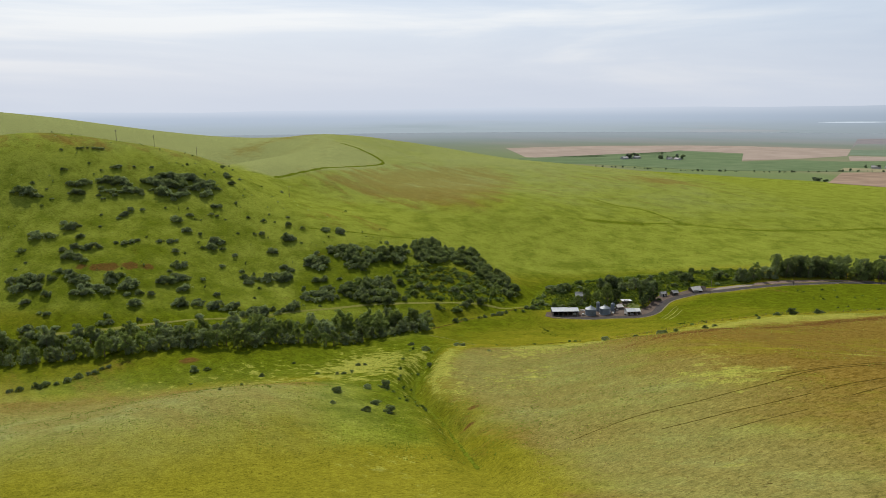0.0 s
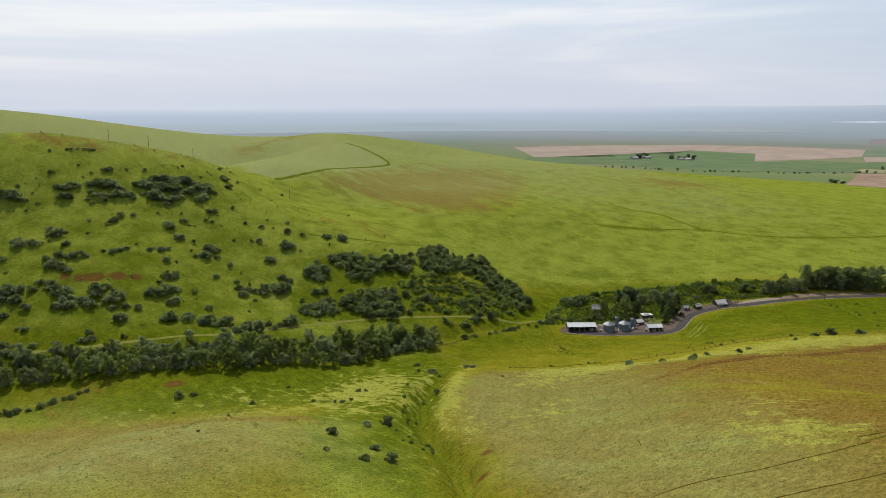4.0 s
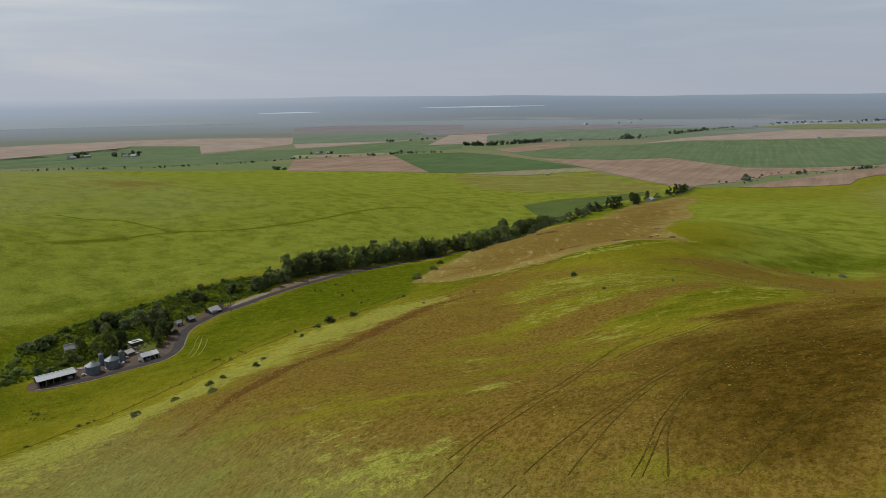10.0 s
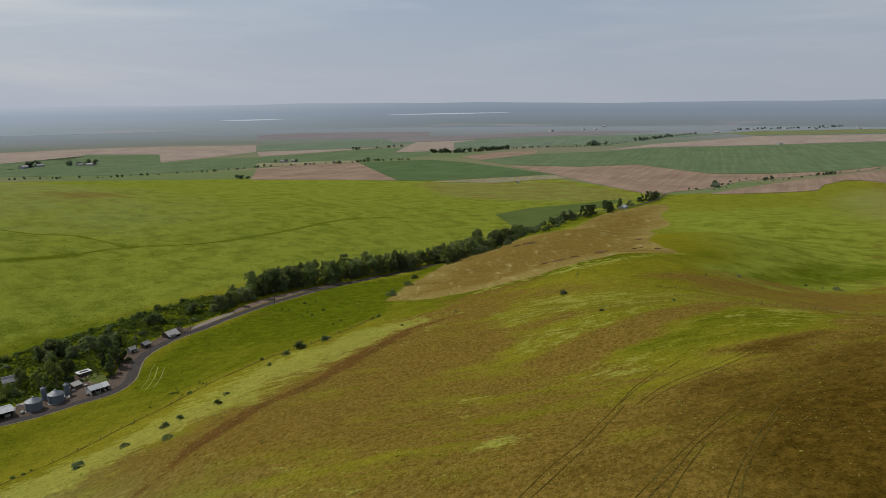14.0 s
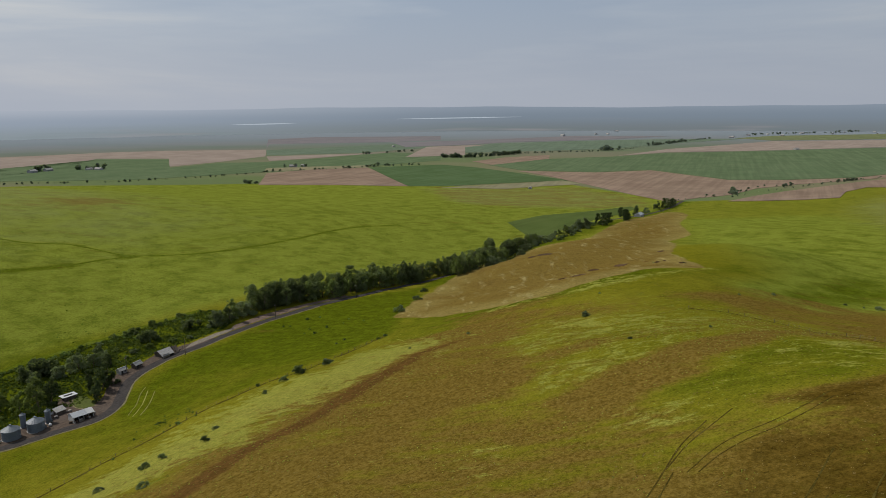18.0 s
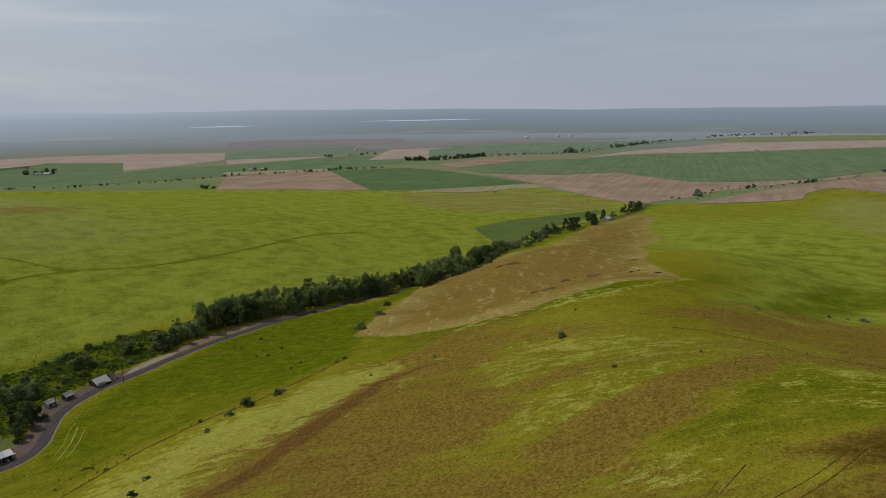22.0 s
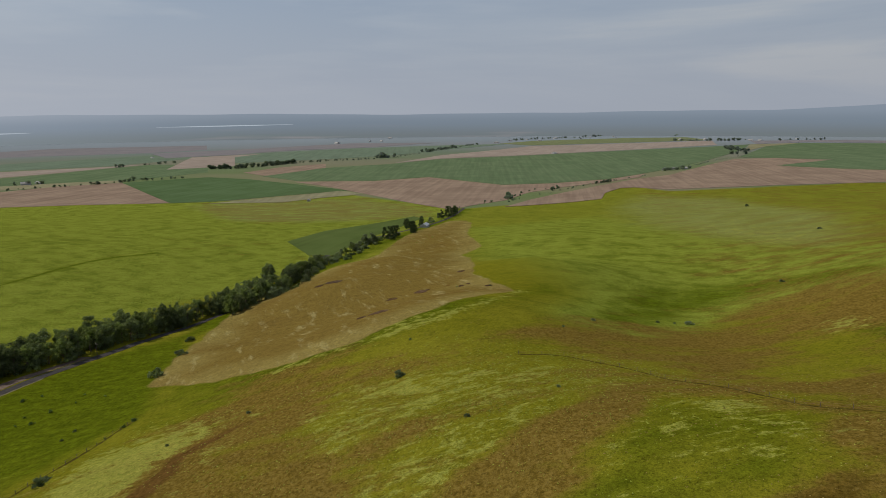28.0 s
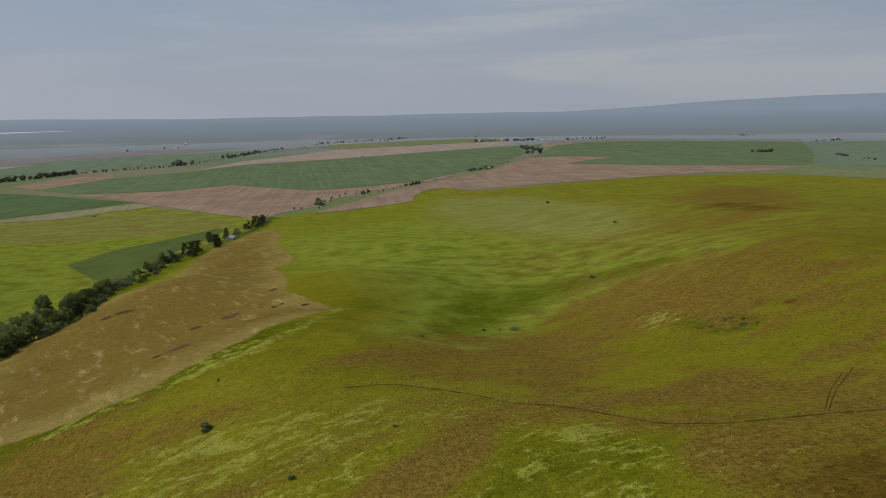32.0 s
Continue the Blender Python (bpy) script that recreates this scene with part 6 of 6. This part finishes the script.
timber_pile(87.0, 405.6, 60, 3, 3.2, 1)
timber_pile(91.0, 409.0, -10, 2, 3.6, 2)
timber_pile(111.2, 410.8, 35, 2, 2.8, 3)

pole_barn(spot(78, 401.5, 0, 1, 0.05))
grain_bin(spot(93.2, 399.4, 0, 1, 0.0), 3.15, 3.7, 1.5)
grain_bin(spot(101.8, 399.8, 20, 1, 0.0), 3.05, 3.7, 1.5)
grain_bin(spot(99.3, 406.6, 0, 1, 0.0), 1.05, 5.3, 0.8, "feed_silo", "narrow steel feed silo behind the grain bins", 20)
grain_bin(spot(107.2, 403.2, 0, 1, 0.0), 1.05, 5.1, 0.8, "feed_silo", "narrow steel feed silo beside the grain bins", 20)
storage_shed(spot(117.0, 395.8, 4, 1, 0.05))
low_shed(spot(120.5, 421.5, 6))
lean_to(spot(113.0, 408.8, 10))
cabin(spot(146.5, 430.5, 15), 3.8, 2.8, 1.9, 2.7, WALL_PALE, ROOF_GREY, "small_shed", "small pale shed with a grey roof beside the road", "shed")
cabin(spot(154.0, 431.8, 20), 3.8, 3.0, 2.0, 3.0, WOOD_DARK, ROOF_GREY, "small_shed", "small dark timber shed beside the road", "shed")
old_barn(spot(171.5, 435.5, 8))
cabin(spot(94, 434.5, -6), 5.4, 4.4, 2.2, 4.0, WOOD_GREY, ROOF_GREY, "weathered_shed", "weathered grey shed sunk in tall weeds", "shed")
gas_tank(spot(88.6, 398.2, 20))
gas_tank(spot(106.4, 398.6, 70))
for x, y, a in ((-245, 555, 30), (-220, 565, 30), (-185, 559, 30), (-118, 578, 30), (175.5, 426.8, 70), (147.5, 427.0, 40), (235.0, 440.6, 80), (299.0, 449.5, 80)):
    utility_pole(spot(x, y, a))
cabin(spot(431, 469, 10), 4.2, 3.4, 2.3, 3.6, WALL_PALE, ROOF_WHITE, "roadside_cabin", "small white cabin among the grove trees", "cabin")
cabin(spot(826, 545, 12), 14.0, 8.0, 3.0, 5.2, WALL_PALE, ROOF_WHITE, "farmhouse", "pale farmhouse with a light roof among trees", "house")


cabin(spot(1022, 866, 30), 9.0, 5.0, 2.4, 3.6, WALL_PALE, ROOF_GREY, "field_shed", "low grey shed at the corner of the meadow", "shed")


def fence_line(pts, gap, label, grp):
    t = thing("wire_fence", pose(0, 0, 0), label, "fence", grp)
    line = curve_points(pts, gap)
    for q in line:
        z = sheet_z(q.x, q.y)
        part("post", boxes((q.x, q.y, z - 0.3, 0.11, 0.11, 1.5)), WOOD_DARK, t)
    for h in (0.5, 1.05):   # each wire one joined strand
        bm = bmesh.new()
        last = None
        for q in line:
            z = sheet_z(q.x, q.y) + h
            ring = [bm.verts.new((q.x, q.y + dy, z + dz)) for dy, dz in ((0.012, -0.008), (-0.012, -0.008), (0, 0.014))]
            if last:
                for i in range(3):
                    bm.faces.new((last[i], last[(i + 1) % 3], ring[(i + 1) % 3], ring[i]))
            last = ring
        part("wire", bm, RUST, t)


fence_line(FENCE[2:], 4.0, "sagging wire fence on dark timber posts", "fences")
fence_line(UPPER_FENCE, 5.5, "wire fence along the worn track", "fences")

# ---- the plain ----
patch("field", [(653, 616), (750, 636), (931, 617), (915, 598), (727, 553), (612, 529), (602, 550)], 0.18, CROP_WET, "small dark green crop field beside the creek", 20)
patch("field", [(268, 2558), (637, 2660), (967, 2624), (1134, 2552), (1385, 2314), (1191, 2006), (986, 1912), (829, 1873), (958, 2158), (819, 2340), (605, 2024), (524, 1958), (464, 1946), (277, 2075)], 0.20, CROP_PINK, "pale tan fallow field on the plain", 150)
patch("field", [(1404, 2345), (1608, 2653), (1980, 2342), (2246, 2294), (2543, 2587), (2108, 3042), (1834, 3026)], 0.22, CROP_MAUVE, "fallow field far out on the plain, greyed by painted haze", 200)
patch("field", [(1222, 2047), (1367, 2284), (1862, 2207), (2147, 2177), (1872, 1925), (1468, 1894)], 0.24, CROP_GREYGREEN, "green field on the plain, dulled by painted haze", 150)
patch("field", [(1193, 2003), (1450, 1872), (1572, 1847), (1241, 1822), (1097, 1833)], 0.26, CROP_PINK, "narrow pale fallow strip on the plain", 120)
patch("field", [(215, 1875), (425, 1785), (625, 1594), (882, 1535), (1126, 1470), (1405, 1465), (1586, 1643), (1552, 1825), (1228, 1803), (1065, 1809), (966, 1874), (814, 1839), (937, 2112), (801, 2290), (594, 1988), (515, 1925), (456, 1915), (251, 2031)], 0.28, CROP_GREEN, "green cereal field beyond the ridge", 100)
patch("field", [(906, 1550), (961, 1627), (1065, 1573), (1176, 1487), (1128, 1441), (940, 1531)], 0.30, CROP_STRAW, "strip of straw-coloured stubble", 60)
patch("field", [(737, 1294), (887, 1507), (1017, 1506), (1128, 1441), (908, 1060), (835, 1177)], 0.32, CROP_TAN, "brown fallow field beyond the meadow", 60)
patch("field", [(1130, 1438), (1298, 1359), (1294, 1231), (1247, 1081), (1202, 943), (1183, 897), (1067, 958), (951, 1008), (908, 1060)], 0.34, CROP_DEEP, "deep green crop field beyond the meadow", 60)
patch("field", [(927, 994), (1045, 953), (1176, 905), (1142, 837), (1062, 875), (989, 894)], 0.36, CROP_STRAW, "pale straw strip at the field corner", 30)
patch("field", [(1282, 1103), (1356, 947), (1477, 877), (1425, 765), (1378, 662), (1442, 580), (1571, 494), (1736, 449), (1636, 444), (1523, 483), (1383, 540), (1275, 570), (1155, 567), (1077, 591), (1015, 598), (1064, 693), (1171, 875), (1235, 985)], 0.38, CROP_TAN, "large brown fallow field beside the creek", 50)
patch("field", [(1364, 1259), (1624, 1262), (1800, 1171), (2035, 1127), (2295, 919), (2723, 656), (3032, 438), (3262, 309), (2842, 311), (2553, 334), (2265, 365), (2056, 393), (1751, 451), (1583, 497), (1453, 584), (1388, 666), (1436, 769), (1489, 883), (1366, 953), (1301, 1105)], 0.40, CROP_GREEN, "wide green cereal field on the plain", 90)
patch("field", [(1426, 1368), (1375, 1254), (1624, 1262), (1749, 1351), (1593, 1392)], 0.42, CROP_TAN, "brown fallow strip beside a tree row", 90)
patch("field", [(1836, 1176), (2204, 1210), (2588, 1152), (2895, 1125), (3281, 760), (3592, 490), (3176, 427), (2762, 663), (2323, 929), (2057, 1138)], 0.44, CROP_PINK, "pale pinkish fallow field on the plain", 150)
patch("field", [(1681, 1630), (1915, 1469), (2135, 1367), (2503, 1358), (3050, 1282), (2812, 1536), (2498, 1766), (2129, 1911), (1964, 1889)], 0.46, CROP_GREYGREEN, "green field beside a tree row, dulled by painted haze", 150)
patch("field", [(1429, 1634), (1591, 1547), (1900, 1830), (2078, 1868), (1841, 1966)], 0.48, CROP_PINK, "pale fallow field beside a tree row", 120)
patch("field", [(1972, 2310), (2274, 2172), (2907, 2037), (3097, 1651), (2636, 1734), (2263, 1936), (2010, 1931), (1784, 2020)], 0.50, CROP_MAUVE, "fallow land far out on the plain, greyed by painted haze", 200)
patch("field", [(1075, 537), (1164, 532), (1269, 517), (1425, 484), (1597, 444), (1721, 393), (1936, 364), (2120, 335), (2314, 299), (2390, 197), (2351, 41), (2071, 176), (2025, 43), (2000, -166), (1995, -367), (1907, -337), (1811, -233), (1781, -129), (1668, 29), (1554, 183), (1463, 290), (1411, 349), (1428, 413), (1407, 435), (1315, 442), (1221, 425), (1162, 457), (1114, 497)], 0.52, CROP_TAN, "long pinkish fallow field below the hills", 60)
patch("field", [(2092, 184), (2379, 39), (2396, 296), (2684, 272), (3099, 243), (3455, 111), (3497, -296), (3288, -765), (2534, -582), (2012, -425), (2019, -170), (2045, 42)], 0.54, CROP_GREEN, "wide green crop field on the plain", 150)
patch("field", [(3288, -770), (3331, -1376), (1869, -743), (1993, -419), (2534, -585)], 0.56, CROP_GREYGREEN, "green field on the plain, dulled by painted haze", 200)
patch("field", [(1907, -337), (1993, -419), (1853, -735), (1553, -630), (1649, -441), (1781, -226)], 0.58, CROP_OLIVE, "olive pasture below the hills", 60)
patch("field", [(3262, 309), (3455, 111), (3099, 243), (2687, 303), (2925, 304)], 0.60, CROP_STRAW, "pale stubble beside the village trees", 120)
patch("field", [(3625, 326), (3820, -64), (3509, -829), (3341, -781), (3559, -304), (3517, 110), (3313, 287)], 0.62, CROP_MAUVE, "fallow land far out on the plain, greyed by painted haze", 200)
patch("field", [(3057, 1337), (3365, 1286), (3822, 936), (3989, 652), (3659, 497), (3339, 771), (2940, 1140)], 0.64, CROP_OLIVE, "olive fields round the village", 200)


def far_row(pts, gap, width, lo, hi, label, seed, name="distant_trees"):
    """Far trees: leaf clumps in rough heaps, one mesh."""
    g = np.random.RandomState(seed)
    cs = []
    for q in curve_points(pts, gap * (0.62 if gap > 12 else 1.0)):
        if gap <= 12 or g.rand() < 0.8:
            x, y, h = q.x + g.uniform(-gap, gap) * 0.9, q.y + g.uniform(-0.5, 0.5) * width, (g.uniform(lo * 0.5, hi * 0.85) if gap > 12 else g.uniform(lo, hi))
            z = sheet_z(x, y)
            for k in range(3):
                cs.append((x + g.uniform(-0.3, 0.3) * h, y + g.uniform(-0.3, 0.3) * h, z + h * g.uniform(0.25, 0.7), h * g.uniform(0.28, 0.42)))
            cs.append((x, y, z + h * 0.15, h * 0.3))
    # rows beyond 2200 m take the foliage with more haze painted in
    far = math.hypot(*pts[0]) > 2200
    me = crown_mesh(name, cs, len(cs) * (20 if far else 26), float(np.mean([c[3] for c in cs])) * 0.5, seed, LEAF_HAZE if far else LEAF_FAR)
    return tagged(new(name, me), label, "trees", kind="stuff")


FAR_ROWS = (
    ([(1060, 596), (1180, 572), (1291, 575), (1380, 545)], 22, 10, 2, 6, "low scrub along the creek on the plain"),
    ([(1172, 570), (1192, 572)], 6, 10, 7, 11, "clump of trees on the creek"),
    ([(275, 1745), (403, 1696), (488, 1641), (572, 1573), (677, 1549), (791, 1522), (898, 1537)], 17, 8, 3, 7, "broken hedge line along a far field"),
    ([(898, 1537), (965, 1523), (1008, 1493), (1115, 1457), (1139, 1453)], 14, 8, 4, 9, "broken hedge line along a far field"),
    ([(549, 1996), (585, 1999)], 9, 24, 10, 17, "hazy trees round a distant farmstead"),
    ([(635, 1962), (688, 1946)], 9, 24, 10, 16, "hazy trees round a distant farmstead"),
    ([(735, 1343), (751, 1323)], 8, 12, 7, 10, "single clump of trees at the meadow's end"),
    ([(1015, 1610), (1052, 1589)], 12, 12, 5, 10, "hazy trees round a distant farmstead"),
    ([(1143, 1448), (1175, 1460), (1191, 1440)], 10, 10, 6, 13, "hazy clump of trees on the plain"),
    ([(1204, 1423), (1263, 1403)], 14, 8, 4, 8, "broken hedge line along a far field"),
    ([(1438, 1843), (1449, 1829)], 8, 14, 8, 12, "hazy clump of trees on the plain"),
    ([(1545, 1836), (1630, 1815)], 14, 14, 7, 12, "hazy trees on the plain"),
    ([(1482, 1537), (1522, 1485), (1607, 1466), (1732, 1454)], 8, 10, 9, 15, "hazy row of trees between far fields"),
    ([(1732, 1454), (1838, 1414), (1975, 1328)], 12, 6, 4, 7, "hazy hedge between far fields"),
    ([(2018, 1347), (2062, 1310)], 8, 24, 12, 19, "hazy clump of trees on the plain"),
    ([(2062, 1306), (2289, 1323)], 30, 8, 4, 8, "hazy trees on the plain"),
    ([(2347, 1350), (2503, 1369), (2679, 1374)], 14, 30, 9, 17, "hazy clump of trees on the plain"),
    ([(2757, 1386), (2972, 1406)], 26, 14, 6, 11, "hazy trees on the plain"),
    ([(3384, 1408), (3616, 1311), (3871, 1167), (4270, 1098)], 26, 50, 9, 16, "hazy trees of a distant village"),
    ([(3498, 667), (3542, 568), (3586, 462), (3699, 358)], 16, 44, 11, 19, "dark tree belt of a distant village"),
)
PLAIN_ROWS = (
    ([(4180, 742), (4314, 558), (4454, 366), (4550, 163)], 30, 50, 9, 16, "hazy tree belt of a distant village"),
    ([(3669, 217), (3789, 120), (3837, 6)], 26, 30, 8, 14, "hazy trees far out on the plain"),
    ([(2891, 371), (2765, 328), (2723, 294)], 12, 40, 9, 15, "hazy trees along the creek"),
    ([(2552, 330), (2582, 287)], 10, 20, 10, 15, "hazy trees along the creek"),
    ([(2516, 284), (2342, 319), (2166, 356), (2035, 375)], 26, 8, 3, 6, "low scrub along the creek on the plain"),
    ([(1831, 428), (1865, 399), (1918, 374)], 10, 14, 7, 13, "trees round a farm beside the creek"),
    ([(1692, 441), (1523, 483), (1424, 506), (1311, 529), (1213, 549), (1129, 557)], 24, 8, 2, 5, "low scrub along the creek on the plain"),
    ([(1478, 496), (1523, 483)], 10, 8, 5, 8, "low trees along the creek on the plain"),
    ([(1327, 545), (1346, 540)], 8, 8, 5, 8, "low trees along the creek on the plain"),
    ([(2550, -411), (2577, -466)], 6, 34, 10, 15, "dark copse in a green field"),
    ([(4492, -555), (4332, -681), (3971, -693)], 40, 60, 8, 14, "hazy trees of a distant settlement"),
    ([(3328, -843), (3419, -961)], 16, 40, 8, 14, "hazy tree belt far out on the plain"),
    ([(2414, -609), (2334, -613)], 10, 14, 5, 9, "low trees in a distant field"),
    ([(2235, -622), (2188, -633)], 10, 12, 4, 7, "low trees in a distant field"),
)
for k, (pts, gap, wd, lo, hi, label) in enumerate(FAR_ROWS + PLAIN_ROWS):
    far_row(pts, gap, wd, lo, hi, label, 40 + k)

# far farmsteads and village houses
HG = random.Random(21)
far_house = cabin(spot(655, 1936, 20), 16, 9, 3.5, 6.0, WALL_PALE, ROOF_GREY, "distant_house", "small pale house far out on the plain", "house", True, "distant houses")
for x, y in ((578, 1984), (671, 1916), (538, 1964), (1021, 1602), (1047, 1596), (1848, 425), (1883, 409), (1900, 386), (3497, 1361), (3323, 1385), (3676, 1268), (3864, 1134), (3998, 1037), (4457, 1067), (3620, 634), (3665, 526), (3625, 326), (3616, 285), (3867, 134), (4472, 998), (4527, -302), (4516, -398), (4392, -1019), (4446, -642), (4043, -736), (3480, -959), (4208, -1072), (2407, 877), (3137, 2003), (2857, 2078), (1770, 2070), (3660, 1128), (3757, 967), (3367, 1251), (3094, 1366), (3097, 2046), (3506, 2172)):
    m = spot(x, y, HG.uniform(0, 180), HG.uniform(0.8, 1.5) if y < 900 or y > 1000 else 1.0, 0.2)
    o = copy_thing(far_house, m)
    o.matrix_basis = m


def backdrop():
    """The hazy far side of the valley as a glowing sheet, with its low skyline."""
    g = random.Random(3)
    bm = bmesh.new()
    n, rows = 240, (-40.0, -24.0, 20.0, 70.0)
    cx, cy, R = 55.0, 90.0, 4620.0
    grid = []
    for i in range(n + 1):
        a = radians(-110 + 280 * i / n)
        rise = min(max((-110 + 280 * i / n - 84) / 24, 0), 1)
        top = 113 + 78 * rise * rise * (3 - 2 * rise) + 5 * math.sin(3.1 * a + 0.4) + 4 * math.sin(9.3 * a + 1) + 2.2 * math.sin(23 * a) + 1.2 * math.sin(51 * a + 2)
        grid.append([bm.verts.new((cx + (R - 3.4 * (113 - z)) * math.sin(a), cy + (R - 3.4 * (113 - z)) * math.cos(a), z)) for z in rows + (top,)])
    for p, q in zip(grid, grid[1:]):
        for k in range(len(p) - 1):
            bm.faces.new((p[k], p[k + 1], q[k + 1], q[k]))
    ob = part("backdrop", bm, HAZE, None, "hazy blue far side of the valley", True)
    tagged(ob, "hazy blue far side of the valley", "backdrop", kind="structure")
    # upright glowing strips stand for water, just before the backdrop
    for a0, a1, z0, z1 in ((28.6, 33.5, 28, 31), (41.5, 51.5, 48, 54)):
        bm = bmesh.new()
        m = 14
        low, hi = [], []
        for k in range(m + 1):
            a = radians(a0 + (a1 - a0) * k / m)
            zc = z0 + (z1 - z0) * k / m
            q = R - 3.4 * (113 - zc) - 25
            x, y = cx + q * math.sin(a), cy + q * math.cos(a)
            w = 3.0 * math.sin(math.pi * (k + 0.15) / (m + 0.3)) + 0.4
            low.append(bm.verts.new((x, y, zc - w))); hi.append(bm.verts.new((x, y, zc + w * 0.6)))
        for k in range(m):
            bm.faces.new((low[k], low[k + 1], hi[k + 1], hi[k]))
        tagged(part("lake", bm, WATER, None, "pale glowing strip standing for water in the haze"), "pale glowing strip standing for water in the haze", "lake", kind="structure")


backdrop()
